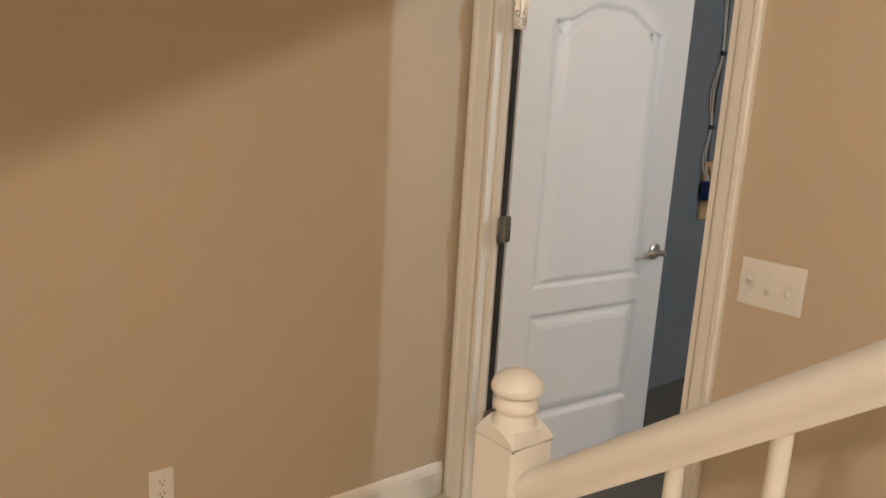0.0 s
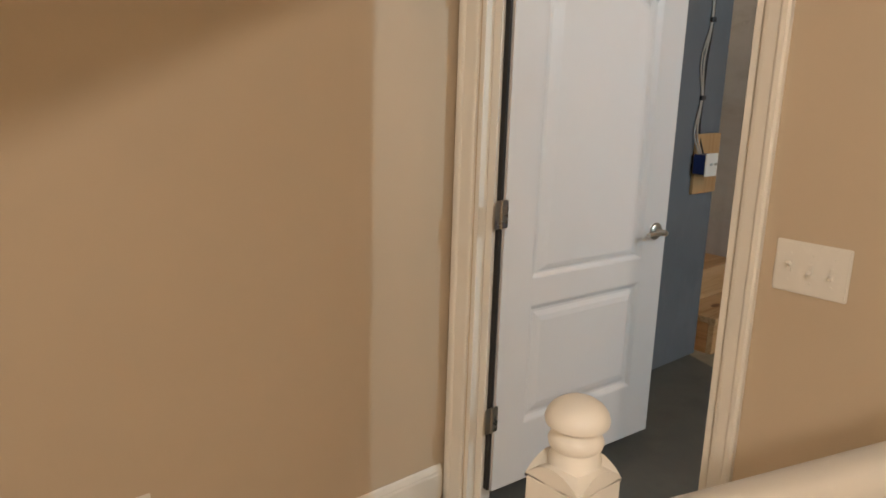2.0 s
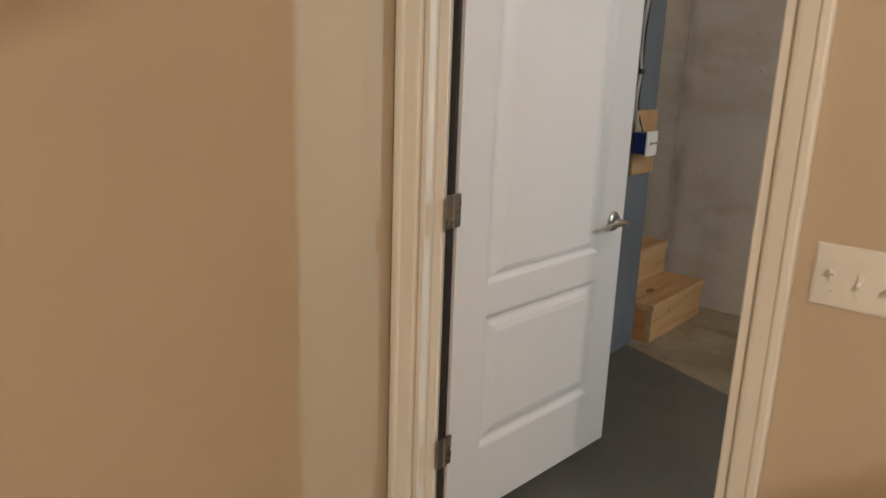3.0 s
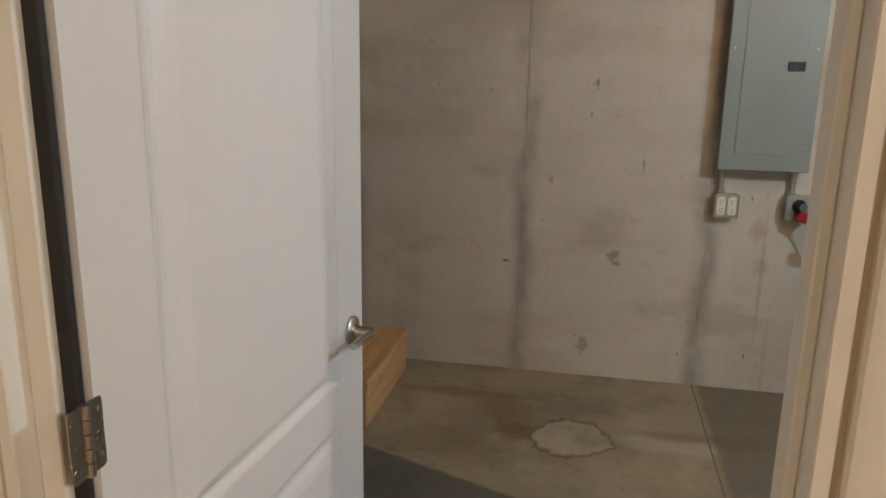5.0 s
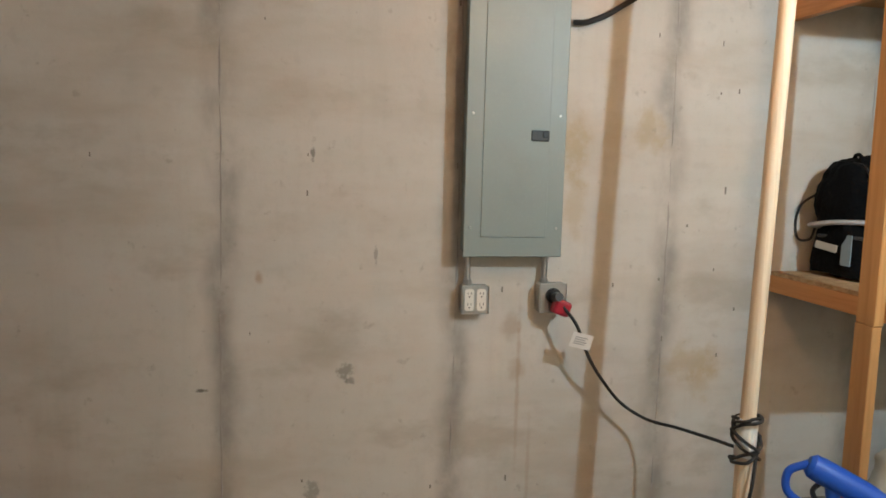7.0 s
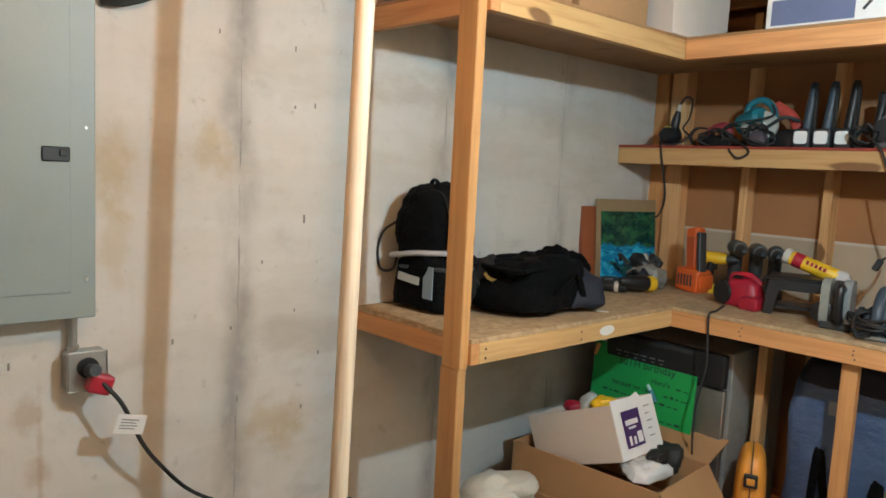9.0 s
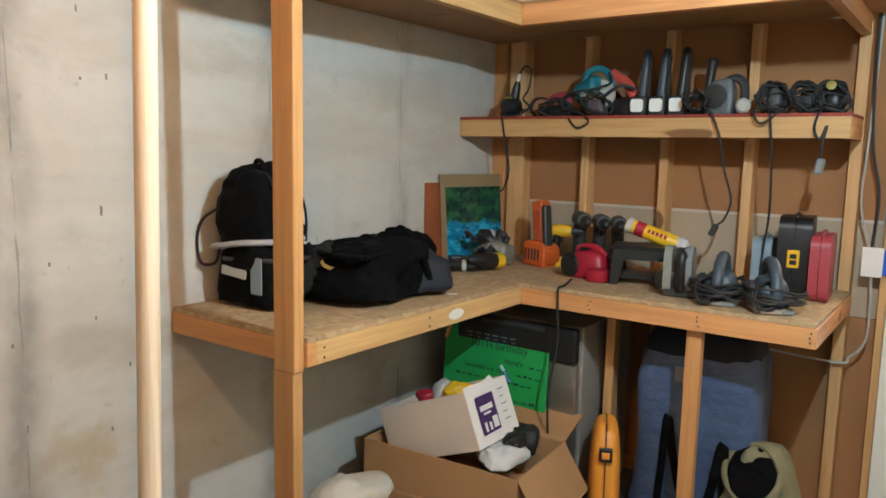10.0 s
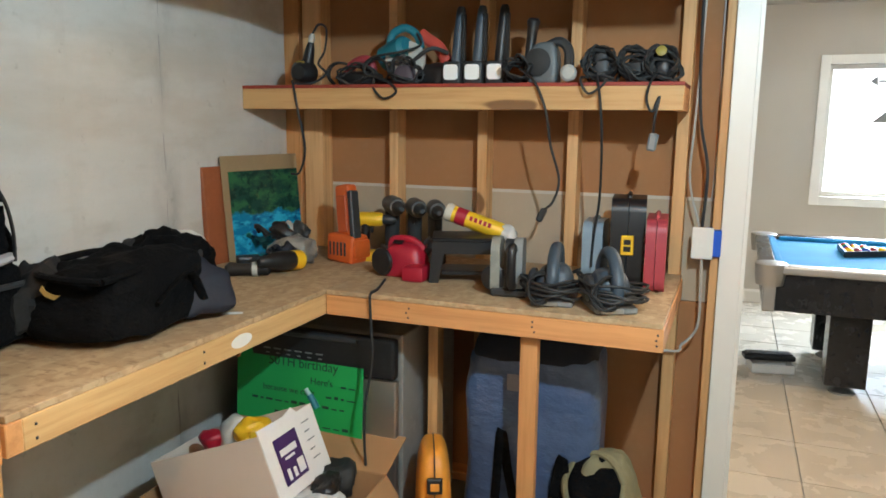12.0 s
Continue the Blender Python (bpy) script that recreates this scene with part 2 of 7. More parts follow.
NYLON.node_tree.nodes["Principled BSDF"].inputs["Specular IOR Level"].default_value = 0.12
BLUE_CLOTH = Mat("dusty_blue_tarp_cloth", (0.058, 0.095, 0.185), 0.36).vary(5, (0.1, 0.145, 0.25), 0.45, 0.7, 0.7).vary(14, (0.06, 0.085, 0.155), 0.5, 0.75, 0.6).bump(400, 0.25, distance=0.0006).bump(11, 0.55, (1, 1, 1.6), 0.025).done()
NAVY = plain("navy_cloth", (0.007, 0.009, 0.018), 0.75, 0.0, 0.4, 80, 0.3)
OLIVE = Mat("olive_canvas", (0.17, 0.155, 0.085), 0.9).vary(6, (0.24, 0.22, 0.13), 0.45, 0.7, 0.7).bump(350, 0.5, distance=0.0008).bump(14, 0.5, distance=0.02).done()
CARD = Mat("brown_cardboard", (0.4, 0.22, 0.1), 0.85).vary(3, (0.34, 0.18, 0.08), 0.4, 0.7, 0.6).bump(120, 0.15, (1, 1, 0.2), 0.001).done()
CARD_PALE = Mat("pale_cardboard", (0.66, 0.55, 0.46), 0.8).vary(3, (0.6, 0.49, 0.4), 0.4, 0.7, 0.6).bump(120, 0.1, distance=0.001).done()
WHITE_CARD = plain("white_printed_card", (0.74, 0.72, 0.69), 0.6, 0.0, 0.15, 30, 0.05)
PURPLE = plain("purple_print", (0.055, 0.02, 0.1), 0.5, 0.0, 0.2, 40, 0.0)
ORANGE = plain("orange_plastic", (0.62, 0.11, 0.02), 0.45, 0.0, 0.3, 60, 0.12)
AMBER = plain("amber_orange_plastic", (0.75, 0.29, 0.035), 0.5, 0.0, 0.25, 60, 0.1)
YELLOW = plain("yellow_plastic", (0.78, 0.47, 0.02), 0.42, 0.0, 0.25, 60, 0.1)
RED = plain("red_plastic", (0.36, 0.012, 0.03), 0.4, 0.0, 0.3, 60, 0.1)
PINKRED = plain("faded_red_plastic", (0.36, 0.045, 0.06), 0.5, 0.0, 0.25, 60, 0.1)
RED_EDGE = plain("red_painted_board", (0.28, 0.035, 0.02), 0.65, 0.0, 0.4, 50, 0.15)
TEAL = plain("teal_plastic", (0.015, 0.17, 0.22), 0.42, 0.0, 0.35, 60, 0.1)
SLATE = plain("slate_blue_plastic", (0.042, 0.06, 0.08), 0.48, 0.0, 0.4, 60, 0.12)
PALE_BLUE = plain("pale_blue_plastic", (0.24, 0.32, 0.38), 0.5, 0.0, 0.25, 60, 0.1)
BRIGHT_BLUE = plain("bright_blue_plastic", (0.015, 0.1, 0.55), 0.4, 0.0, 0.2, 60, 0.05)
GREEN_CARD = Mat("green_poster_board", (0.012, 0.36, 0.085), 0.55).vary(3, (0.01, 0.31, 0.07), 0.4, 0.7, 0.6).bump(60, 0.05, distance=0.001).done()
INK = plain("dark_marker_ink", (0.012, 0.05, 0.03), 0.6, 0.0, 0.1, 60, 0.0)
SACK = Mat("off_white_woven_sack", (0.54, 0.51, 0.44), 0.8).vary(4, (0.42, 0.39, 0.33), 0.45, 0.7, 0.7).bump(260, 0.4, distance=0.001).bump(14, 0.5, distance=0.02).done()
CLEAR_BAG = plain("wrinkled_clear_plastic", (0.55, 0.55, 0.55), 0.15, 0.0, 0.5, 25, 0.6)
PIPE_WOOD = lumber("bare_round_pole", (1, 1, 0.04), (0.78, 0.66, 0.5))
GREY_CABLE = plain("grey_cable_sheath", (0.42, 0.4, 0.36), 0.5, 0.0, 0.2, 60, 0.0)


def osb():
    m = Mat("worn_osb_deck", (0.4, 0.27, 0.145), 0.75)
    m.vary(34, (0.52, 0.38, 0.22), 0.45, 0.6, 0.7, (1, 0.5, 1)).vary(48, (0.25, 0.15, 0.075), 0.52, 0.66, 0.7, (0.5, 1, 1))
    m.vary(2.5, (0.3, 0.21, 0.13), 0.45, 0.75, 0.6)
    return m.bump(60, 0.4, distance=0.0015).done()


OSB = osb()

# ---- mesh helpers ----


def box(bm, a, b, bevel=0.0, m=None, seg=1):
    """A box from corner a to corner b, in the pose m."""
    a, b = Vector(a), Vector(b)
    size = b - a
    mat4 = Matrix.Translation((a + b) / 2) @ Matrix.Diagonal((*size, 1))
    if m is not None:
        mat4 = m @ mat4
    made = bmesh.ops.create_cube(bm, size=1.0, matrix=mat4)["verts"]
    if bevel:
        edges = {e for v in made for e in v.link_edges}
        bmesh.ops.bevel(bm, geom=list(edges), offset=bevel, segments=seg, affect="EDGES", profile=0.5)
    return bm


def lathe(bm, profile, seg=20, m=None):
    """A solid of revolution about z from (radius, z) pairs."""
    rings = []
    for r, z in profile:
        ring = []
        for k in range(seg):
            a = 2 * math.pi * k / seg
            v = Vector((r * math.cos(a), r * math.sin(a), z))
            ring.append(bm.verts.new(m @ v if m is not None else v))
        rings.append(ring)
    for p, q in zip(rings, rings[1:]):
        for k in range(seg):
            bm.faces.new((p[k], p[(k + 1) % seg], q[(k + 1) % seg], q[k]))
    bm.faces.new(list(reversed(rings[0])))
    bm.faces.new(rings[-1])
    return bm


def rod(bm, p, q, r0, r1=None, seg=14):
    p, q = Vector(p), Vector(q)
    m = Matrix.Translation(p) @ (q - p).to_track_quat("Z", "Y").to_matrix().to_4x4()
    d = (q - p).length
    return lathe(bm, [(r0, 0), (r0 if r1 is None else r1, d)], seg, m)


def smooth_path(pts, steps=6):
    pts = [Vector(p) for p in pts]
    ext = [2 * pts[0] - pts[1]] + pts + [2 * pts[-1] - pts[-2]]
    out = []
    for i in range(1, len(ext) - 2):
        p0, p1, p2, p3 = ext[i - 1:i + 3]
        for k in range(steps):
            t = k / steps
            out.append(0.5 * (2 * p1 + (p2 - p0) * t + (2 * p0 - 5 * p1 + 4 * p2 - p3) * t * t + (3 * p1 - p0 - 3 * p2 + p3) * t ** 3))
    out.append(pts[-1])
    return out


def tube(bm, pts, r, seg=8, steps=6, flat=1.0):
    """A round cord (or, flat < 1, a strap) along a smoothed line."""
    line = smooth_path(pts, steps)
    rings, up = [], Vector((0.13, 0.21, 0.97)).normalized()
    for i, p in enumerate(line):
        d = (line[min(i + 1, len(line) - 1)] - line[max(i - 1, 0)])
        d = d.normalized() if d.length > 1e-7 else Vector((0, 0, 1))
        s = d.cross(up)
        s = s.normalized() if s.length > 1e-4 else Vector((1, 0, 0))
        up = s.cross(d).normalized()
        rings.append([bm.verts.new(p + s * r * math.cos(2 * math.pi * k / seg) + up * r * flat * math.sin(2 * math.pi * k / seg)) for k in range(seg)])
    for p, q in zip(rings, rings[1:]):
        for k in range(seg):
            bm.faces.new((p[k], p[(k + 1) % seg], q[(k + 1) % seg], q[k]))
    bm.faces.new(list(reversed(rings[0])))
    bm.faces.new(rings[-1])
    return bm


def coil(bm, c, rx, ry, turns, r, wob=0.02, tilt=(0, 0, 0), seed=1):
    """A loose hank of cord."""
    rnd = random.Random(seed)
    m = pose(*c, *tilt)
    pts = []
    for k in range(int(turns * 8)):
        a = 2 * math.pi * k / 8
        f = 1 + rnd.uniform(-0.16, 0.16)
        pts.append(m @ Vector((rx * f * math.cos(a), ry * f * math.sin(a), rnd.uniform(-wob, wob))))
    return tube(bm, pts, r, 6, 3)


def extrude_poly(bm, pts, depth, m=None):
    """A prism: polygon in x, z; thickness along y."""
    front = [bm.verts.new((m @ Vector((x, 0, z))) if m is not None else Vector((x, 0, z))) for x, z in pts]
    back = [bm.verts.new((m @ Vector((x, depth, z))) if m is not None else Vector((x, depth, z))) for x, z in pts]
    bm.faces.new(front)
    bm.faces.new(list(reversed(back)))
    n = len(pts)
    for k in range(n):
        bm.faces.new((front[(k + 1) % n], front[k], back[k], back[(k + 1) % n]))
    return bm


def rounded(w, h, r, n=5, cx=0.0, cz=0.0):
    out = []
    for sx, sz, a0 in ((1, 1, 0), (-1, 1, 90), (-1, -1, 180), (1, -1, 270)):
        for k in range(n + 1):
            a = radians(a0 + 90 * k / n)
            out.append((cx + sx * (w / 2 - r) + r * math.cos(a), cz + sz * (h / 2 - r) + r * math.sin(a)))
    return out


def soft_body(bm, size, m=None, p=3.0, rings=22, seg=36, wrinkle=0.02, freq=5.0, seed=0, taper=0.0, flat=0.75):
    """A stuffed cloth shape: a superellipsoid, its base flattened, with folds."""
    off = Vector((seed * 7.3, seed * 3.1, seed * 1.7))
    rows = []
    for i in range(rings + 1):
        v = -math.pi / 2 + math.pi * i / rings
        row = []
        for k in range(seg):
            u = 2 * math.pi * k / seg
            def pw(c):
                return math.copysign(abs(c) ** (2 / p), c)
            x, y, z = pw(math.cos(v)) * pw(math.cos(u)), pw(math.cos(v)) * pw(math.sin(u)), pw(math.sin(v))
            z = (max(z, -flat) + (1 - flat) / 2) * 2 / (1 + flat)
            s = 1 - taper * (z + 1) / 2
            co = Vector((x * size[0] / 2 * s, y * size[1] / 2 * s, z * size[2] / 2))
            n = co.normalized()
            d = noise.fractal(co * freq + off, 0.7, 2.0, 3) + 0.6 * (0.5 - abs(noise.noise(co * freq * 1.7 + off)))
            co += n * wrinkle * d
            row.append(co)
        rows.append(row)
    low = min(c.z for r in rows for c in r)
    vs = [[bm.verts.new((m @ (c - Vector((0, 0, low)))) if m is not None else c - Vector((0, 0, low))) for c in r] for r in rows[1:-1]]
    for p_, q in zip(vs, vs[1:]):
        for k in range(seg):
            bm.faces.new((p_[k], p_[(k + 1) % seg], q[(k + 1) % seg], q[k]))
    bm.faces.new(list(reversed(vs[0])))
    bm.faces.new(vs[-1])
    return bm


def part(name, bm, material, parent=None, label="", shade=False):
    """Link a bmesh as one mesh object, under a thing if one is given."""
    bmesh.ops.recalc_face_normals(bm, faces=bm.faces)
    me = bpy.data.meshes.new(name)
    bm.to_mesh(me)
    bm.free()
    me.materials.append(material)
    if shade:
        for p in me.polygons:
            p.use_smooth = True
        me.set_sharp_from_angle(angle=radians(38))
    ob = new(name, me)
    if parent is not None:
        ob.parent = parent
    if label:
        ob["label"] = label
    return ob


def B():
    return bmesh.new()


def thing(name, label, category, place=(0, 0, 0), rz=0.0, group="", kind="", rx=0.0, ry=0.0):
    ob = new(name)
    ob.empty_display_size = 0.05
    ob.matrix_world = pose(*place, rx, ry, rz)
    return tagged(ob, label, category, group, kind)


def structure(name, bm, material, label, category, shade=False):
    return tagged(part(name, bm, material, None, "", shade), label, category, "", "structure")


def writing(name, text, size, m, material, parent, depth=0.0006):
    cu = bpy.data.curves.new(name, "FONT")
    cu.body, cu.size, cu.extrude, cu.align_x = text, size, depth, "CENTER"
    ob = new("lettering_source", cu)
    me = bpy.data.meshes.new_from_object(ob)
    bpy.data.objects.remove(ob)
    me.name = name
    me.materials.clear()
    me.materials.append(material)
    out = new(name, me)
    out.parent = parent
    out.matrix_local = m
    return out


# ---- the shell ----
XH, XR = 2.205, 2.32          # door wall: hall face, store-room face
YL = 2.235                    # hall side wall
XC = 5.155                    # poured wall
YS = -2.40                    # stud faces of the partition
OY0, OY1, OZ = 1.25, 2.13, 2.13   # door opening

bm = B()
box(bm, (-3.0, -3.2, -0.15), (XH + 0.05, YL + 0.1, 0.0))
hall_floor = structure("floor", bm, plain("beige_hall_tile", (0.5, 0.4, 0.28), 0.45, 0, 0.3, 20, 0.05), "beige tiled hall floor", "floor")
bm = B()
box(bm, (XH + 0.05, YS - 0.115, -0.15), (XC + 0.2, 4.6, 0.0))
structure("floor_store", bm, SLAB, "bare concrete slab floor with brown water stains", "floor")
bm = B()
box(bm, (XR + 0.0, 0.925, 0.0), (XC, 0.931, 0.0015))
structure("floor_joint", bm, plain("joint_dirt", (0.16, 0.14, 0.11), 0.9), "thin dark control joint in the slab", "floor joint")

bm = B()
box(bm, (-3.0, YL, 0), (XH, YL + 0.12, 4.0))
structure("wall_hall_side", bm, TAN_WALL, "smooth tan painted hall wall", "wall")
bm = B()
box(bm, (XH, -3.2, 0), (XR, OY0, 4.0))
box(bm, (XH, OY0, OZ), (XR, OY1, 4.0))
box(bm, (XH, OY1, 0), (XR, 2.44, 4.0))
structure("wall_door", bm, TAN_WALL, "smooth tan painted wall with a doorway", "wall")
bm = B()
box(bm, (-3.12, -3.2, 0), (-3.0, YL + 0.12, 4.0))
structure("wall_hall_end", bm, TAN_WALL, "plain tan painted wall", "wall")
bm = B()
box(bm, (-3.12, -3.32, 0), (XR, -3.2, 4.0))
structure("wall_hall_back", bm, TAN_WALL, "plain tan painted wall", "wall")
bm = B()
box(bm, (-3.12, -3.32, 4.0), (XR, YL + 0.12, 4.1))
structure("ceiling_stair", bm, GREY_WALL, "plain pale stairwell ceiling", "ceiling")
# unseen hall ceiling; its angled edge is added to cast the wall's diagonal shadow
bm = B()
pts = [(-3.0, -2.014), (-0.031, -0.012), (XH, 1.495), (XH, YL), (-3.0, YL)]
lo = [bm.verts.new((x, y, 2.4)) for x, y in pts]
hi = [bm.verts.new((x, y, 2.6)) for x, y in pts]
bm.faces.new(lo)
bm.faces.new(list(reversed(hi)))
for k in range(5):
    bm.faces.new((lo[k], hi[k], hi[(k + 1) % 5], lo[(k + 1) % 5]))
structure("ceiling_hall_blocker", bm, GREY_WALL, "unseen pale hall ceiling, cut at an angle to shade the wall", "ceiling")

# store room: poured walls, the stair recess, the ceiling
bm = B()
box(bm, (XC, YS - 0.2, 0), (XC + 0.25, 4.6, 2.62))
structure("wall_poured", bm, CONCRETE, "bare poured concrete wall with seams and stains", "wall")
bm = B()
box(bm, (XR, 2.44, 0), (4.29, 2.69, 2.62))
structure("wall_recess_front", bm, BLUE_WALL, "dark blue-grey poured concrete wall beside a stair recess", "wall")
box(bm := B(), (4.04, 2.69, 0), (4.29, 4.35, 2.62))
structure("wall_recess_side", bm, CONCRETE, "bare poured concrete side wall of a stair recess", "wall")
box(bm := B(), (4.04, 4.35, 0), (XC, 4.6, 2.62))
structure("wall_recess_end", bm, CONCRETE, "bare poured concrete end wall of a stair recess", "wall")
bm = B()
box(bm, (XR, YS - 0.115, 2.6), (XC + 0.25, 4.6, 2.7))
for k in range(12):
    y = YS + 0.1 + k * 0.406
    box(bm, (XR, y, 2.39), (XC, y + 0.038, 2.6))
structure("ceiling_store", bm, LUM_X, "open floor joists under wooden subfloor", "ceiling")
for k, s in enumerate(SEAMS):
    bm = B()
    rnd = random.Random(k + 5)
    zs = [0.0 + 0.0655 * i for i in range(41)]
    rows = []
    for z in zs:
        w = rnd.uniform(0.004, 0.01)
        c = s + 0.004 * math.sin(z * 2 + k) + rnd.uniform(-0.002, 0.002)
        d = rnd.uniform(-0.001, 0.003)
        rows.append([bm.verts.new((XC + 0.002, c - w, z)), bm.verts.new((XC - d, c, z)), bm.verts.new((XC + 0.002, c + w, z))])
    for p, q in zip(rows, rows[1:]):
        for i in range(2):
            bm.faces.new((p[i], p[i + 1], q[i + 1], q[i]))
    structure("wall_seam", bm, plain("seam_fin_%d" % k, (0.36, 0.33, 0.3), 0.9, 0, 0.6, 40, 0.3), "rough concrete fin along a form seam", "wall seam")
bm = B()
rnd = random.Random(12)
for _ in range(26):
    y, z, h = rnd.uniform(-0.3, 2.3), rnd.uniform(0.1, 2.1), rnd.uniform(0.008, 0.03)
    box(bm, (XC - 0.0015, y - 0.0025, z), (XC + 0.001, y + rnd.uniform(0.001, 0.005), z + h))
tagged(structure("wall_pits", bm, plain("dark_pits", (0.22, 0.2, 0.17), 0.9), "small dark pits and tie marks in the concrete", "wall marks"), "", "", "", "stuff")

# partition: lower wall to the play room, with a wide doorway
bm = B()
box(bm, (3.19, YS - 0.105, 0.9), (XC, YS - 0.0895, 1.30))
structure("wall_partition_low", bm, DRYLOW, "grey paper back of lower drywall sheet", "wall")
box(bm := B(), (3.19, YS - 0.105, 0.0), (XC, YS - 0.0895, 0.896))
structure("wall_partition_foot", bm, DRYBACK, "brown paper back of drywall under the bench", "wall")
bm = B()
box(bm, (3.19, YS - 0.105, 1.305), (XC, YS - 0.0895, 2.6))
structure("wall_partition_high", bm, DRYBACK, "brown paper back of upper drywall sheet", "wall")
bm = B()
box(bm, (3.19, YS - 0.089, 1.296), (XC, YS - 0.086, 1.309))
structure("wall_partition_joint", bm, plain("pale_paper_edge", (0.55, 0.5, 0.42), 0.9), "pale taped edge between drywall sheets", "wall joint")
bm = B()
box(bm, (XR, YS - 0.105, 2.12), (3.19, YS, 2.6))
structure("wall_header", bm, GREY_WALL, "drywall over a wide doorway", "wall")
bm = B()
box(bm, (3.176, YS - 0.13, 0.0), (3.19, YS + 0.012, 2.12))
box(bm, (3.19, YS, 0.0), (3.268, YS + 0.012, 2.12), 0.002)
structure("trim_opening", bm, TRIM, "white painted jamb and casing of the doorway", "trim")

# play room
bm = B()
box(bm, (-1.0, -6.8, -0.15), (6.2, YS - 0.115, -0.012))
structure("floor_play", bm, plain("grey_grout", (0.45, 0.4, 0.34), 0.8), "grout bed under the play room tiles", "floor")
WX0, WX1, WZ0, WZ1, YW = 1.12, 2.545, 0.987, 2.1, -6.62
bm = B()
box(bm, (-1.0, YW - 0.2, 0), (WX0, YW, 2.6))
box(bm, (WX1, YW - 0.2, 0), (6.2, YW, 2.6))
box(bm, (WX0, YW - 0.2, 0), (WX1, YW, WZ0))
box(bm, (WX0, YW - 0.2, WZ1), (WX1, YW, 2.6))
structure("wall_play_far", bm, GREY_WALL, "grey-beige painted wall with a bright window", "wall")
bm = B()
box(bm, (6.2, -6.8, 0), (6.3, YS - 0.115, 2.6))
box(bm, (-1.1, -6.8, 0), (-1.0, YS - 0.115, 2.6))
box(bm, (-1.0, YS - 0.115, 0), (XR, YS - 0.0, 2.6))
box(bm, (XC, YS - 0.115, 0), (6.2, YS - 0.1, 2.6))
structure("wall_play_side", bm, GREY_WALL, "grey-beige painted wall", "wall")
bm = B()
box(bm, (3.19, YS - 0.118, 0.0), (XC, YS - 0.106, 2.6))
structure("wall_play_near", bm, GREY_WALL, "grey-beige painted drywall of the play room", "wall")
bm = B()
box(bm, (-1.0, -6.8, 2.6), (6.2, YS - 0.115, 2.7))
structure("ceiling_play", bm, GREY_WALL, "plain pale ceiling", "ceiling")
bm = B()
extrude_poly(bm, [(0, 0), (0.014, 0), (0.014, 0.1), (0.006, 0.12), (0, 0.12)], 6.0, Matrix.Translation((6.0, YW, 0)) @ Matrix.Rotation(radians(90), 4, "Z"))
structure("baseboard_play", bm, TRIM, "white painted baseboard", "baseboard")

# ---- doorway trim ----
CASING = [(0, 0), (0.083, 0), (0.083, 0.009), (0.078, 0.012), (0.068, 0.0135), (0.032, 0.0155), (0.027, 0.0195), (0.022, 0.021), (0.007, 0.021), (0, 0.016)]


def casing(name, a, b, side, w=0.083):
    """A moulded casing board from a to b; its outer edge on the side given."""
    bm = B()
    a, b = Vector(a), Vector(b)
    d = (b - a).normalized()
    out = Vector((-1, 0, 0))
    s = Vector(side)
    f = w / 0.083
    ra = [bm.verts.new(a + s * (0.083 - u) * f + out * v) for u, v in CASING]
    rb = [bm.verts.new(b + s * (0.083 - u) * f + out * v) for u, v in CASING]
    n = len(CASING)
    for k in range(n):
        bm.faces.new((ra[k], ra[(k + 1) % n], rb[(k + 1) % n], rb[k]))
    bm.faces.new(list(reversed(ra)))
    bm.faces.new(rb)
    return structure(name, bm, TRIM, "white moulded door casing", "trim")


casing("trim_casing_hinge", (XH, OY1 + 0.005, 0), (XH, OY1 + 0.005, OZ + 0.09), (0, 1, 0))
casing("trim_casing_latch", (XH, OY0 - 0.005, 0), (XH, OY0 - 0.005, OZ + 0.09), (0, -1, 0), 0.06)
casing("trim_casing_head", (XH - 0.001, OY0 - 0.065, OZ + 0.005), (XH - 0.001, OY1 + 0.088, OZ + 0.005), (0, 0, 1))
bm = B()
box(bm, (XH - 0.002, OY1 - 0.019, 0), (XR + 0.002, OY1, OZ), 0.002)
box(bm, (XH - 0.002, OY0, 0), (XR + 0.002, OY0 + 0.019, OZ), 0.002)
box(bm, (XH - 0.002, OY0 + 0.019, OZ - 0.019), (XR + 0.002, OY1 - 0.019, OZ), 0.002)
box(bm, (XR - 0.082, OY0 + 0.019, 0), (XR - 0.042, OY0 + 0.031, OZ - 0.019), 0.002)
box(bm, (XR - 0.082, OY1 - 0.052, 0), (XR - 0.055, OY1 - 0.019, OZ - 0.019), 0.002)
structure("trim_jamb", bm, TRIM, "white painted door jamb with stops", "trim")
bm = B()
prof = [(0, 0), (0.016, 0), (0.016, 0.098), (0.0135, 0.106), (0.0135, 0.112), (0.008, 0.128), (0.004, 0.133), (0, 0.133)]
va = [bm.verts.new((-3.0, YL - u, v)) for u, v in prof]
vb = [bm.verts.new((XH - 0.022, YL - u, v)) for u, v in prof]
for k in range(len(prof)):
    bm.faces.new((va[k], va[(k + 1) % len(prof)], vb[(k + 1) % len(prof)], vb[k]))
bm.faces.new(vb)
structure("baseboard", bm, TRIM, "white moulded baseboard", "baseboard")

# ---- door ----
DW, DH, DZ = 0.835, 2.005, 0.08
door = thing("door_1", "white two-panel arch-top interior door standing open", "door", (XR - 0.045, OY1 - 0.085, DZ), -4.3, kind="structure")


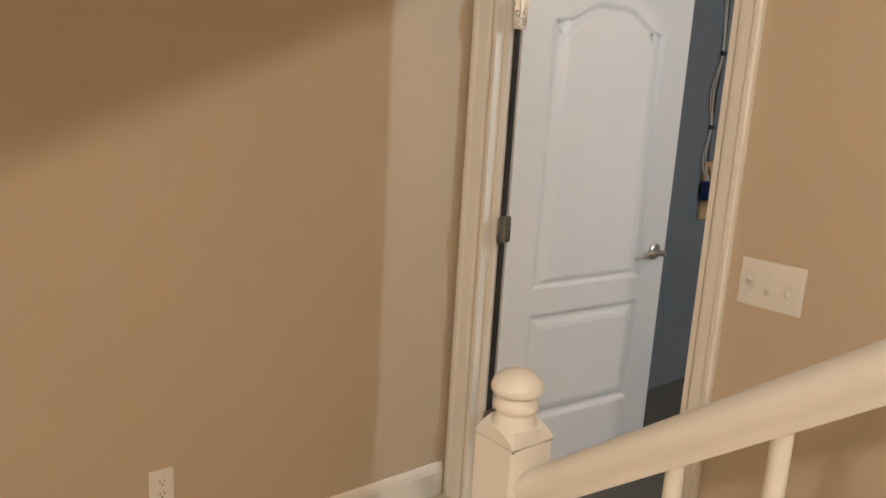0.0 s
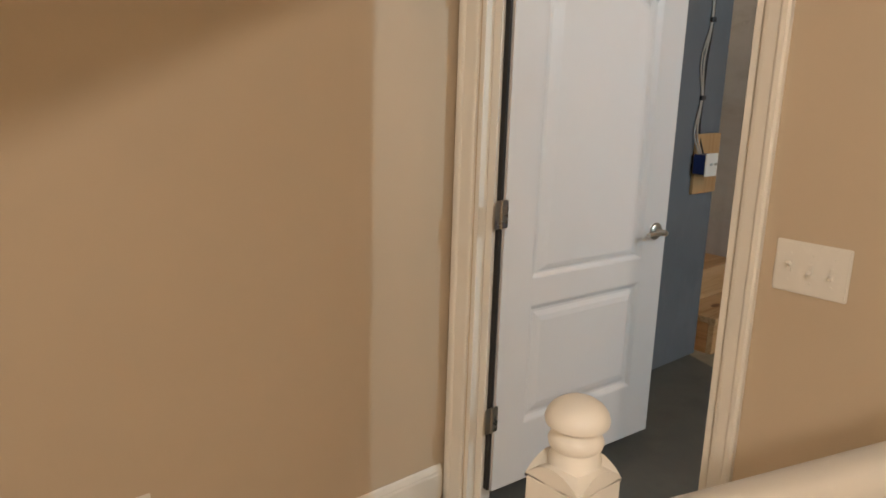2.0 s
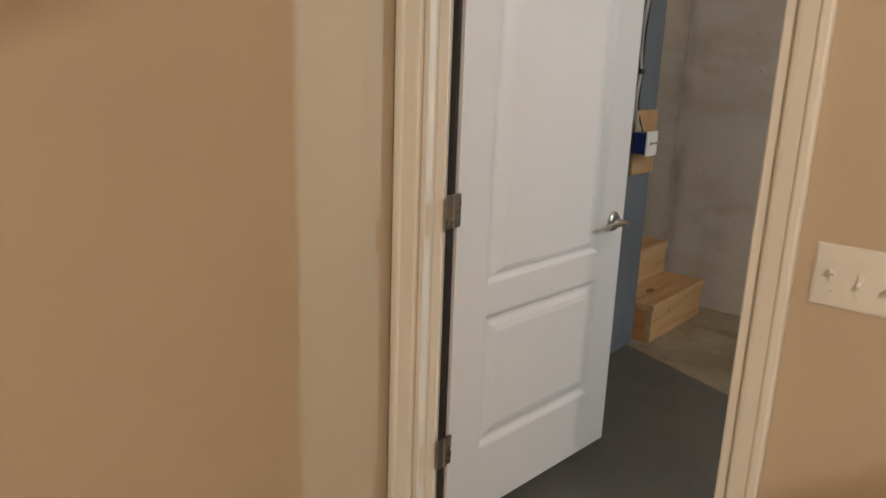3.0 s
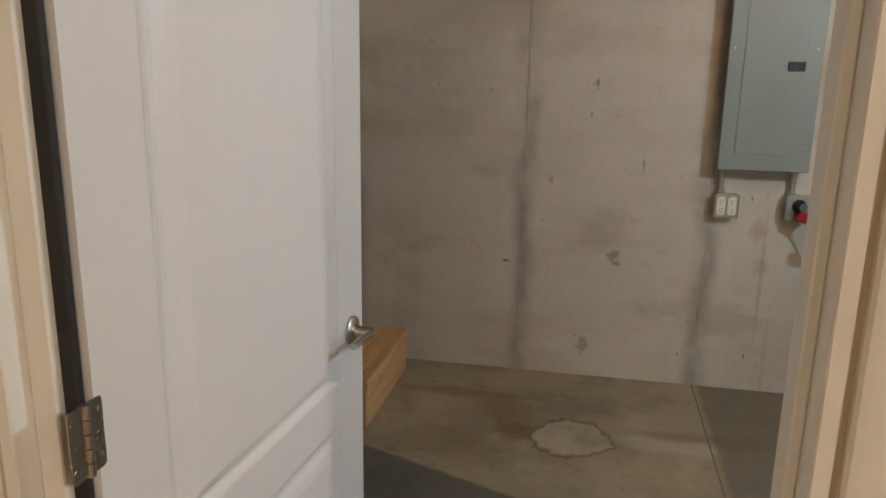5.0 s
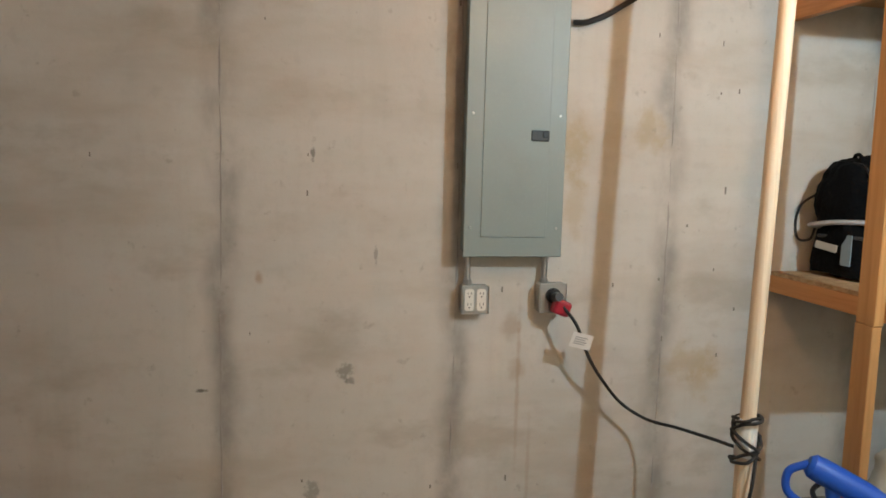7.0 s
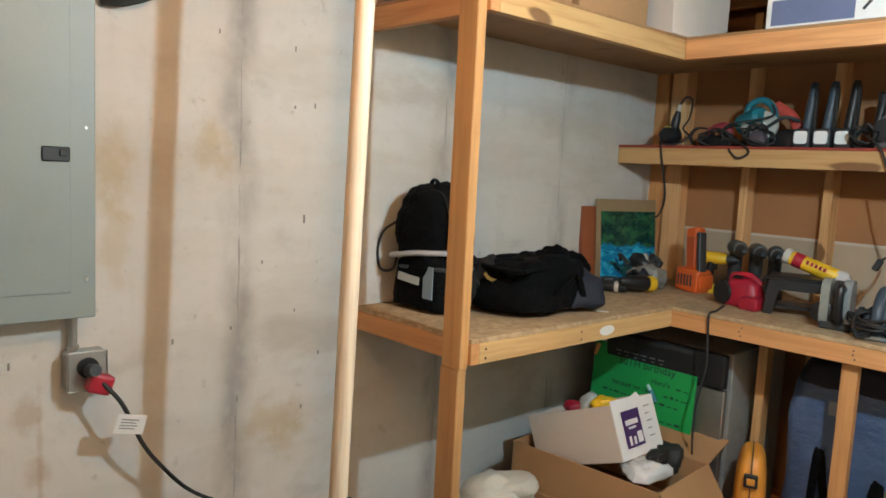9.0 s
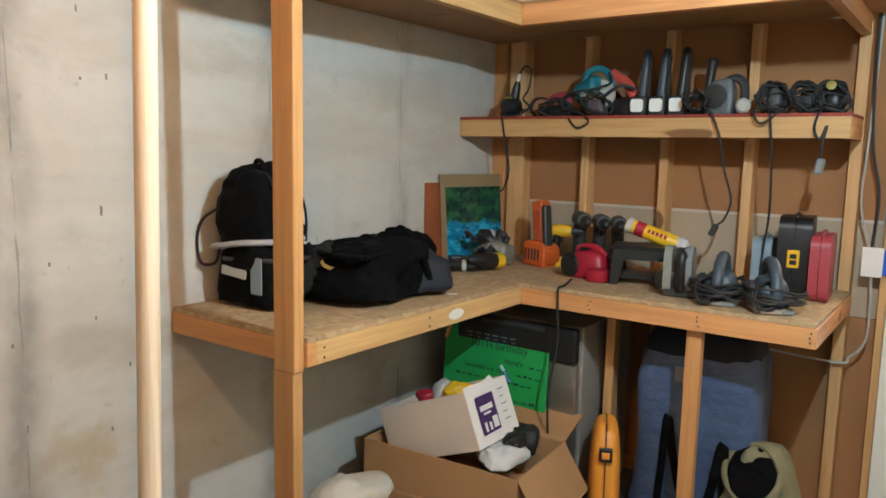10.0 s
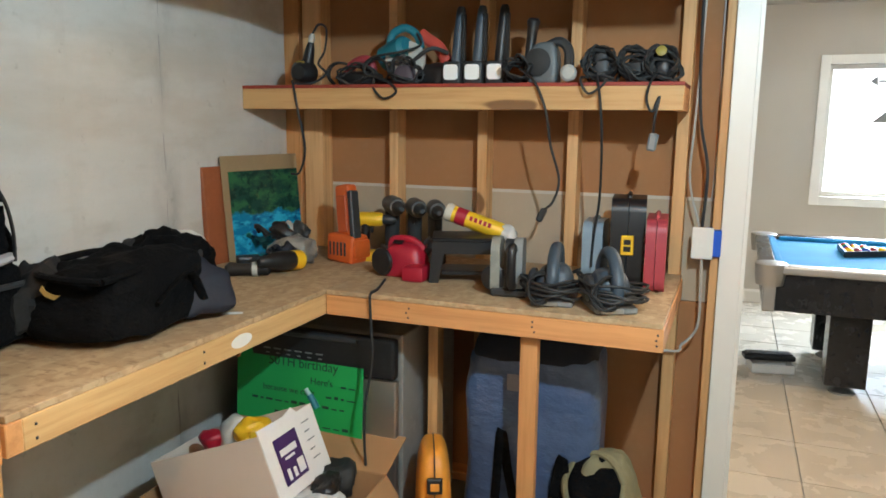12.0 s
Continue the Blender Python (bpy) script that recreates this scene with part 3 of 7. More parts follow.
def door_leaf():
    """Local x along the leaf, y = 0 the hall-side face, +y into the leaf."""
    bm = B()
    t = 0.035
    box(bm, (0.0, 0.0115, 0.0), (DW, t - 0.0115, DH))
    box(bm, (-0.014, 0.0, 0.0), (0.0, t, DH))
    st, sr = 0.122, DW - 0.138
    zb, z1, z2, z3 = 0.225, 0.655, 0.752, DH - 0.305

    def top(u):
        w = (u - st) / (sr - st)
        e = min(max((0.5 - abs(w - 0.5)) / 0.36 - 0.12, 0), 1)
        return z3 + 0.075 * (3 * e * e - 2 * e ** 3)

    for y0, y1, sgn in ((0.0, 0.012, 1), (t - 0.012, t, -1)):
        for a, b in (((0, 0), (st, DH)), ((sr, 0), (DW, DH)), ((st, 0), (sr, zb)), ((st, z1), (sr, z2))):
            box(bm, (a[0], y0, a[1]), (b[0], y1, b[1]))
        us = [st + (sr - st) * k / 28 for k in range(29)]
        extrude_poly(bm, [(u, top(u)) for u in us] + [(sr, DH), (st, DH)], 0.012, Matrix.Translation((0, y0, 0)))
        face = y0 if sgn > 0 else y1

        def ring(outline, inset, depth):
            c = Vector((sum(p[0] for p in outline) / len(outline), sum(p[1] for p in outline) / len(outline)))
            out = []
            for k, p in enumerate(outline):
                q0, q1 = Vector(outline[k - 1]), Vector(outline[(k + 1) % len(outline)])
                e = (q1 - q0).normalized()
                n = Vector((-e.y, e.x))
                if n.dot(c - Vector(p)) < 0:
                    n = -n
                q = Vector(p) + n * inset * (1.4 if k in corners else 1.0)
                if inset > 0:
                    q.x = min(max(q.x, st + inset), sr - inset)
                out.append(bm.verts.new((q.x, face + sgn * depth, q.y)))
            return out

        low = [(st, zb), (sr, zb), (sr, z1), (st, z1)]
        high = [(st, z2), (sr, z2)] + [(u, top(u)) for u in reversed(us)]
        for outline, corners in ((low, (0, 1, 2, 3)), (high, (0, 1, 2, len(high) - 1))):
            rings = [ring(outline, i, d) for i, d in ((-0.004, -0.0006), (0.003, 0.002), (0.016, 0.0108), (0.025, 0.0112), (0.04, 0.0045), (0.056, 0.0008))]
            n = len(outline)
            for p, q in zip(rings, rings[1:]):
                for k in range(n):
                    bm.faces.new((p[k], p[(k + 1) % n], q[(k + 1) % n], q[k]))
            bm.faces.new(rings[-1])
    return bm


leaf = part("leaf", door_leaf(), DOOR_WHITE, door)
for z in (0.275, 0.985, 1.695):
    bm = B()
    hm = Matrix.Translation((0, 0, z))
    hm = hm @ pose(-0.033, -0.0035, 0, 0, 0, 4)
    for sx in (1, -1):
        extrude_poly(bm, rounded(0.026, 0.092, 0.006, 4, sx * 0.017), 0.0025, hm)
        for k in (-1, 0, 1):
            rod(bm, hm @ Vector((sx * (0.02 + 0.004 * (k % 2)), 0.0, 0.03 * k)), hm @ Vector((sx * (0.02 + 0.004 * (k % 2)), -0.0012, 0.03 * k)), 0.0035, 0.003, 8)
    for k in range(5):
        rod(bm, hm @ Vector((0, 0, -0.046 + 0.0186 * k)), hm @ Vector((0, 0, -0.0288 + 0.0186 * k)), 0.0062, seg=12)
    part("hinge", bm, NICKEL, door, "satin nickel butt hinge", True)
# black strip added to give the hinge gap its deep shade
bm = B()
box(bm, (-0.012, 0.006, 0.0), (-0.001, 0.05, DH + 0.03), 0.002, pose(-0.014, 0.004, 0))
part("gap_shade_strip", bm, RUBBER, door, "black strip standing in for shade in the hinge gap")
handle = part("lever_handle", lathe(B(), [(0.033, 0.0), (0.033, 0.006), (0.028, 0.011), (0.014, 0.013), (0.0115, 0.018), (0.0115, 0.05), (0.009, 0.056)], 28,
              pose(DW - 0.066, 0.0, 0.85) @ pose(0, 0, 0, 90)), NICKEL, door, "satin nickel lever handle with round rose", True)
bm = B()
tube(bm, [(DW - 0.066, -0.048, 0.85), (DW - 0.085, -0.052, 0.851), (DW - 0.12, -0.05, 0.854), (DW - 0.165, -0.047, 0.851)], 0.0105, 10, 5, 0.7)
part("lever", bm, NICKEL, handle, "", True)
lathe(bm := B(), [(0.033, 0.0), (0.033, 0.006), (0.028, 0.011), (0.014, 0.013), (0.0115, 0.05)], 24, pose(DW - 0.066, 0.035, 0.85) @ pose(0, 0, 0, -90))
part("rose", bm, NICKEL, door, "", True)

# ---- hall fittings ----


def plate(bm, w, h, m):
    extrude_poly(bm, rounded(w, h, 0.004), 0.0025, m)
    extrude_poly(bm, rounded(w - 0.008, h - 0.008, 0.004), 0.003, m @ Matrix.Translation((0, -0.003, 0)))
    return bm


sw = thing("switch_plate", "ivory three-gang toggle switch plate on the wall", "light switch", (XH - 0.0005, 1.073, 1.102), -90)
part("plate", plate(B(), 0.160, 0.116, Matrix.Translation((0, -0.0025, 0))), WHITE_PLASTIC, sw)
for k, up in ((-1, 1), (0, -1), (1, -1)):
    bm = B()
    box(bm, (-0.005, -0.0085, -0.012), (0.005, -0.005, 0.012), 0.001, pose(k * 0.046, 0, 0))
    box(bm, (-0.0045, -0.018, -0.005), (0.0045, -0.006, 0.005), 0.0015, pose(k * 0.046, -0.002, 0.003 * up, -28 * up))
    part("toggle", bm, WHITE_PLASTIC, sw)
    for z in (-0.03, 0.03):
        rod(bm := B(), (k * 0.046, -0.005, z), (k * 0.046, -0.0072, z), 0.0032, 0.0026, 10)
        part("screw", bm, WHITE_PLASTIC, sw)


def outlet(place, rz, body_mat, w=0.07, h=0.115, gangs=1):
    ob = thing("wall_outlet", "white duplex outlet low on the tan wall", "outlet", place, rz)
    part("plate", plate(B(), w, h, Matrix.Translation((0, -0.0025, 0))), body_mat, ob)
    for g in range(gangs):
        gx = (g - (gangs - 1) / 2) * 0.046
        for z in (-0.0195, 0.0195):
            face = part("socket", extrude_poly(B(), rounded(0.034, 0.028, 0.009), 0.003, Matrix.Translation((gx, -0.0078, z))), WHITE_PLASTIC, ob)
            bm = B()
            box(bm, (gx - 0.0075, -0.0083, z + 0.0), (gx - 0.0055, -0.0075, z + 0.008))
            box(bm, (gx + 0.0055, -0.0083, z + 0.0), (gx + 0.0075, -0.0075, z + 0.009))
            rod(bm, (gx, -0.0075, z - 0.0065), (gx, -0.0083, z - 0.0065), 0.0028, seg=8)
            part("slots", bm, BLACK_PLASTIC, face, "dark slots")
    return ob


outlet((1.13, YL - 0.0005, 0.345), 0, WHITE_PLASTIC)

# newel, rail and balusters
NX, NY = 1.205, 0.92
newel = thing("newel_post", "cream painted square newel post with turned ball cap", "newel post", (NX, NY, 0.02), 0)
bm = B()
box(bm, (-0.04, -0.04, 0.0), (0.04, 0.04, 1.022), 0.004)
part("shaft", bm, TRIM, newel)
bm = B()
n = 10
for k in range(4):
    m = pose(0, 0, 1.02, 0, 0, 90 * k)
    arc = [(-0.0395 + 0.079 * i / n, 0.02 * math.sin(math.pi * i / n) ** 0.8) for i in range(n + 1)]
    extrude_poly(bm, [(-0.0395, -0.004), *arc, (0.0395, -0.004)], 0.03, m @ Matrix.Translation((0, -0.0395, 0)))
part("shoulder", bm, TRIM, newel, "", True)
part("ball_cap", lathe(B(), [(0.03, 1.02), (0.031, 1.044), (0.0285, 1.05), (0.027, 1.056), (0.031, 1.06), (0.0325, 1.066), (0.03, 1.072), (0.027, 1.076), (0.0265, 1.08),
                             (0.03, 1.0835), (0.0365, 1.087), (0.0375, 1.093), (0.0355, 1.1), (0.0305, 1.107), (0.0225, 1.113), (0.0115, 1.117), (0.002, 1.1185)], 32), TRIM, newel, "", True)
RS = 0.77
rail = thing("stair_rail", "cream painted moulded handrail with balusters", "handrail", (NX, NY - 0.04, 0.0), 0)
prof = [(-0.02, -0.028), (0.02, -0.028), (0.022, -0.018), (0.026, -0.012), (0.03, 0.0), (0.031, 0.012), (0.026, 0.022), (0.014, 0.029), (0, 0.031), (-0.014, 0.029), (-0.026, 0.022), (-0.031, 0.012), (-0.03, 0.0), (-0.026, -0.012), (-0.022, -0.018)]
bm = B()
R0 = 0.97
va = [bm.verts.new((u, 0.0, R0 + v * 1.12)) for u, v in prof]
vb = [bm.verts.new((u, -3.0, R0 + 3.0 * RS + v * 1.12)) for u, v in prof]
for k in range(len(prof)):
    bm.faces.new((va[k], va[(k + 1) % len(prof)], vb[(k + 1) % len(prof)], vb[k]))
bm.faces.new(va)
bm.faces.new(vb)
part("handrail", bm, TRIM, rail, "", True)
for k in range(8):
    y = -0.218 - k * 0.113
    base = 0.18 + 0.18 * int((0.02 - y) / 0.25)
    part("baluster", lathe(B(), [(0.012, base), (0.012, base + 0.2), (0.0095, base + 0.22), (0.0115, base + 0.3), (0.0105, R0 - y * RS - 0.025)], 12, Matrix.Translation((0, y, 0))), TRIM, rail, "", True)
stairs = thing("stairs", "painted wooden stairs climbing along the wall", "stairs", (0, 0, 0))
for k in range(9):
    y1 = NY - 0.02 - 0.25 * k
    bm = B()
    box(bm, (NX - 0.05, y1 - 0.25, 0.0), (XH - 0.002, y1, 0.18 * (k + 1)), 0.006)
    part("step", bm, TRIM, stairs)

# ---- store room: wooden steps, service panel, cord ----
steps = thing("wooden_steps", "new pine box steps in the concrete recess", "steps", (0, 0, 0))
for k in range(4):
    y = 2.36 + 0.25 * k
    z = 0.215 + 0.19 * k
    bm = B()
    box(bm, (4.33, y - 0.008, z - 0.038), (5.03, y + 0.262, z), 0.003)
    part("tread", bm, PLANK_X, steps)
    bm = B()
    box(bm, (4.335, y + 0.0, 0.0 if k == 0 else z - 0.19), (5.025, y + 0.036, z - 0.038), 0.002)
    part("riser", bm, PLANK_X, steps)
for x in (4.335, 4.99):
    bm = B()
    pts = []
    for k in range(4):
        y, z = 0.037 + 0.25 * k, 0.177 + 0.19 * k
        pts += [(y, z - (0.177 if k == 0 else 0.19)), (y, z)]
    pts += [(1.04, 0.177 + 0.57), (1.04, 0.0)]
    extrude_poly(bm, pts, 0.036, Matrix.Translation((x + 0.036, 2.36, 0)) @ Matrix.Rotation(radians(90), 4, "Z"))
    part("stringer", bm, LUM_Y, steps)

panel = thing("breaker_panel", "grey-green steel electrical breaker panel on concrete", "electrical panel", (XC, 0.735, 1.09), -90)
PW, PH, PD = 0.385, 1.06, 0.095
bm = B()
box(bm, (-PW / 2 + 0.012, -PD, 0.012), (PW / 2 - 0.012, 0.0, PH - 0.012), 0.003)
part("tub", bm, PANEL_GREY, panel)
bm = B()
box(bm, (-PW / 2, -PD - 0.008, 0), (PW / 2, -PD + 0.002, PH), 0.003)
cover = part("cover", bm, PANEL_GREY, panel)
bm = B()
box(bm, (-PW / 2 + 0.065, -PD - 0.0115, 0.075), (PW / 2 - 0.065, -PD - 0.007, PH - 0.1), 0.0015)
pdoor = part("door", bm, PANEL_GREY, panel)
bm = B()
box(bm, (0.055, -PD - 0.016, 0.435), (0.125, -PD - 0.011, 0.475), 0.003)
box(bm, (0.098, -PD - 0.021, 0.45), (0.118, -PD - 0.015, 0.468), 0.002)
part("latch", bm, BLACK_PLASTIC, pdoor, "black recessed latch")
for x in (-PW / 2 + 0.025, PW / 2 - 0.025):
    for z in (0.11, 0.53, PH - 0.1):
        rod(bm := B(), (x, -PD - 0.0075, z), (x, -PD - 0.0125, z), 0.0055, 0.004, 12)
        part("screw", bm, STEEL, cover)


def steel_box(name, label, y, z, w, h, d):
    ob = thing(name, label, "electrical box", (XC, y, z), -90)
    bm = B()
    box(bm, (-w / 2, -d, -h / 2), (w / 2, 0.0, h / 2), 0.006)
    part("box", bm, STEEL, ob)
    bm = B()
    box(bm, (-w / 2 - 0.002, -d - 0.005, -h / 2 - 0.002), (w / 2 + 0.002, -d, h / 2 + 0.002), 0.005)
    part("cover", bm, STEEL, ob)
    return ob


dup = steel_box("outlet_box", "steel box with two white duplex outlets below the panel", 0.862, 0.918, 0.106, 0.108, 0.05)
for gx in (-0.024, 0.024):
    bm = B()
    extrude_poly(bm, rounded(0.037, 0.084, 0.01), 0.004, Matrix.Translation((gx, -0.058, 0)))
    s = part("outlet", bm, WHITE_PLASTIC, dup, "white duplex outlet")
    bm = B()
    for z in (-0.021, 0.021):
        for x in (-0.007, 0.006):
            box(bm, (gx + x, -0.0588, z), (gx + x + 0.002, -0.0575, z + 0.009))
        rod(bm, (gx, -0.0575, z - 0.008), (gx, -0.0588, z - 0.008), 0.003, seg=8)
    part("slots", bm, BLACK_PLASTIC, s)
pb = steel_box("outlet_box", "steel box with a heavy plug in it", 0.552, 0.922, 0.108, 0.115, 0.055)
bm = B()
rod(bm, (0.0, -0.058, 0.012), (0.0, -0.068, 0.012), 0.03, seg=20)
part("receptacle", bm, BLACK_PLASTIC, pb, "black round receptacle")
for y, x2 in ((0.862, 0.028), (0.552, 0.03)):
    rod(bm := B(), (XC - 0.028, y + x2, 0.97), (XC - 0.028, y + x2, 1.105), 0.0115, seg=14)
    rod(bm, (XC - 0.028, y + x2, 0.972), (XC - 0.028, y + x2, 0.995), 0.017, seg=8)
    rod(bm, (XC - 0.028, y + x2, 1.075), (XC - 0.028, y + x2, 1.092), 0.017, seg=8)
    tagged(part("conduit_nipple", bm, STEEL, None, "", True), "short steel conduit from panel to box", "conduit")
cord = thing("plugged_lead", "black cord with red plug drooping from a box", "power cord", (0, 0, 0))
bm = B()
box(bm, (-0.034, -0.05, -0.034), (0.034, 0.0, 0.024), 0.01, pose(XC - 0.075, 0.53, 0.898, 0, 0, -90) @ pose(0, 0, 0, 0, 20, 0), 2)
part("plug", bm, RED, cord, "red plastic plug body")
rod(bm := B(), (XC - 0.085, 0.552, 0.93), (XC - 0.128, 0.55, 0.94), 0.02, 0.017, 16)
part("plug_grip", bm, BLACK_PLASTIC, cord, "", True)
tube(bm := B(), [(XC - 0.12, 0.53, 0.9), (XC - 0.14, 0.48, 0.83), (XC - 0.13, 0.42, 0.7), (XC - 0.11, 0.35, 0.6), (XC - 0.1, 0.26, 0.5), (XC - 0.13, 0.16, 0.44),
                 (XC - 0.25, 0.09, 0.445), (XC - 0.42, 0.05, 0.465), (XC - 0.58, 0.045, 0.495), (4.47, 0.065, 0.55), (4.41, 0.09, 0.6)], 0.0065, 8, 6)
part("cable", bm, RUBBER, cord, "", True)
bm = B()
box(bm, (-0.043, -0.001, -0.03), (0.043, 0.001, 0.03), 0.0, pose(XC - 0.145, 0.46, 0.77, 8, 14, -90))
tag = part("tag", bm, WHITE_CARD, cord, "white paper tag")
bm = B()
for k in range(4):
    box(bm, (-0.03, -0.0016, 0.012 - k * 0.009), (0.022 - 0.007 * (k % 2), -0.0011, 0.015 - k * 0.009), 0.0, pose(XC - 0.145, 0.46, 0.77, 8, 14, -90))
part("print", bm, MID_GREY, tag)
bm = B()
tube(bm, [(XC - 0.012, 0.50, 1.98), (XC - 0.04, 0.44, 1.985), (XC - 0.03, 0.33, 2.04), (XC - 0.03, 0.2, 2.16), (XC - 0.05, 0.15, 2.5)], 0.011, 8, 6)
tagged(part("service_cable", bm, RUBBER, None, "", True), "thick black cable from the panel to the joists", "cable")

# leaning round pole with a coiled cord
pole = thing("round_pole", "pale round wooden pole standing beside the workbench", "pole", (0, 0, 0))
PB, PT = Vector((4.405, 0.155, 0.0)), Vector((4.43, 0.085, 2.4))
rod(bm := B(), PB, PT, 0.0245, 0.0245, 20)
part("shaft", bm, PIPE_WOOD, pole, "", True)
mid = PB.lerp(PT, 0.245)
rod(bm := B(), PB.lerp(PT, 0.225), PB.lerp(PT, 0.275), 0.033, 0.033, 18)
part("coupling", bm, WHITE_PLASTIC, pole, "white plastic collar", True)
hank = thing("cord_hank", "black extension cord wound round the pole", "extension cord", (0, 0, 0))
tube(bm := B(), [mid + Vector((0.04 * math.cos(a * 1.05) * (1 + 0.3 * math.sin(a * 2.3)), 0.042 * math.sin(a * 1.05), 0.075 * math.sin(a * 0.37) + 0.005)) for a in [0.6 * k for k in range(64)]], 0.0055, 6, 3)
part("winding", bm, RUBBER, hank, "", True)
tube(bm := B(), [mid + Vector(p) for p in ((-0.03, -0.02, -0.03), (-0.05, 0.0, -0.12), (-0.045, 0.015, -0.22), (-0.035, 0.04, -0.35), (-0.06, 0.06, -0.45), (-0.04, 0.02, -0.55), (0.08, -0.02, -0.575), (0.3, -0.08, -0.58), (0.42, -0.2, -0.58))], 0.0055, 6, 5)
part("tail", bm, RUBBER, hank, "", True)
bm = B()
box(bm, (-0.05, -0.03, 0.0), (0.06, 0.03, 0.05), 0.008, pose(4.86, -0.01, 0.0, 0, 0, 20), 2)
rod(bm, (4.83, -0.02, 0.03), (4.76, 0.0, 0.03), 0.02, 0.012, 12)
tagged(part("power_adapter", bm, BLACK_PLASTIC, None, "", True), "black power adapter lying on the slab", "adapter")

# switch on plywood by the recess
ply = thing("plywood_backer", "strip of bare plywood fixed to concrete", "plywood board", (4.165, 2.44, 1.09), 0)
bm = B()
box(bm, (-0.115, -0.019, -0.16), (0.115, 0.0, 0.15), 0.002)
part("board", bm, lumber("weathered_plywood", (1, 1, 0.05), (0.42, 0.3, 0.16)), ply)
sb = thing("switch_box", "dark blue box with white two-gang switch plate", "light switch", (4.08, 2.421, 1.09), 0)
bm = B()
box(bm, (-0.055, -0.07, -0.05), (0.05, 0.0, 0.05), 0.004)
part("box", bm, plain("dark_blue_plastic", (0.01, 0.025, 0.12), 0.45), sb)
part("plate", plate(B(), 0.116, 0.116, Matrix.Translation((0.0, -0.0725, 0))), WHITE_PLASTIC, sb)
for x in (-0.023, 0.023):
    bm = B()
    box(bm, (-0.0045, -0.016, -0.005), (0.0045, 0.0, 0.005), 0.0015, pose(x, -0.077, 0.0, -25))
    part("toggle", bm, LIGHT_GREY, sb)
wires = thing("wall_cables", "grey cables stapled up the concrete wall", "cables", (0, 0, 0))
for k, dx in enumerate((-0.02, 0.0, 0.02)):
    tube(bm := B(), [(4.06 + dx, 2.4, 1.14), (4.05 + dx * 1.3, 2.43, 1.25), (4.07 + dx * 0.4, 2.432, 1.42), (4.05 + dx * 1.4, 2.432, 1.6), (4.09 + dx * 0.4, 2.432, 1.8), (4.07 + dx, 2.432, 2.1), (4.08 + dx, 2.432, 2.4)], 0.0042, 6, 5)
    part("cable", bm, (GREY_CABLE, GREY_CABLE, BLACK_PLASTIC)[k], wires, "", True)
for z, x in ((1.42, 4.07), (1.8, 4.09)):
    box(bm := B(), (x - 0.018, 2.42, z - 0.012), (x + 0.018, 2.44, z + 0.012), 0.004)
    part("clip", bm, BLACK_PLASTIC, wires)

# ---- partition studs ----
partition = thing("stud_frame", "bare pine studs of an unfinished partition", "stud wall", (0, 0, 0))
for x, w, mt in ((5.117, 0.076, LUM_Z), (5.012, 0.095, PALE_Z), (4.614, 0.04, PALE_Z), (4.212, 0.042, PALE_Z), (3.838, 0.042, PALE_Z), (3.428, 0.045, PALE_Z), (3.285, 0.03, PALE_Z)):
    bm = B()
    box(bm, (x - w / 2, YS - 0.0885, 0.038), (x + w / 2, YS, 2.39), 0.0025)
    part("stud", bm, mt, partition)
bm = B()
box(bm, (3.27, YS - 0.0885, 0.0), (XC, YS, 0.038), 0.0025)
part("plate", bm, LUM_X, partition)

# ---- workbench and shelves ----
BT, BX, BY, BE, BEY = 1.015, 4.543, -1.625, 3.393, -0.462
FH = 0.082
bench = thing("workbench", "L-shaped pine workbench with worn board top", "workbench", (0, 0, 0))
bm = B()
box(bm, (BX - 0.036, BEY + 0.034, BT - 0.012), (XC - 0.006, YS + 0.003, BT + 0.004), 0.0015)
bench_top = part("top", bm, OSB, bench, "worn grey-brown board top")
bm = B()
box(bm, (BE + 0.004, YS + 0.002, BT - 0.012), (BX - 0.038, BY - 0.002, BT + 0.004), 0.0015)
part("top", bm, OSB, bench, "worn grey-brown board top")
bm = B()
box(bm, (BX - 0.038, BEY, BT - FH), (BX, BY - 0.036, BT - 0.013), 0.002)
part("fascia", bm, lumber("light_fascia_y", (1, 0.05, 1), (0.66, 0.43, 0.19)), bench, "pale pine fascia board")
bm = B()
box(bm, (BE, BY - 0.038, BT - FH), (BX - 0.04, BY, BT - 0.013), 0.002)
part("fascia", bm, LUM_X, bench, "orange pine fascia board")
bm = B()
box(bm, (BX - 0.038, BEY, BT - FH), (XC - 0.004, BEY + 0.038, BT - 0.013), 0.002)
part("fascia", bm, LUM_X, bench)
bm = B()
box(bm, (BE, YS + 0.001, BT - FH), (BE + 0.038, BY - 0.04, BT - 0.013), 0.002)
part("fascia", bm, LUM_Y, bench)
for k in range(4):
    y = BEY - 0.3 - 0.33 * k
    bm = B()
    box(bm, (BX + 0.002, y, BT - FH), (XC - 0.004, y + 0.038, BT - 0.014))
    part("joist", bm, LUM_X, bench)
for x in (3.8,):
    bm = B()
    box(bm, (x - 0.028, BY - 0.078, 0.0), (x + 0.028, BY - 0.04, BT - FH + 0.03), 0.002)
    part("leg", bm, LUM_Z, bench)
rnd = random.Random(3)
for x0 in (BE + 0.02, 3.78, 4.2):
    for k in range(3):
        x = x0 + rnd.uniform(-0.006, 0.006)
        rod(bm := B(), (x, BY, BT - 0.03 - 0.016 * k), (x, BY + 0.0012, BT - 0.03 - 0.016 * k), 0.0035, seg=8)
        part("screw_head", bm, DARK_GREY, bench)
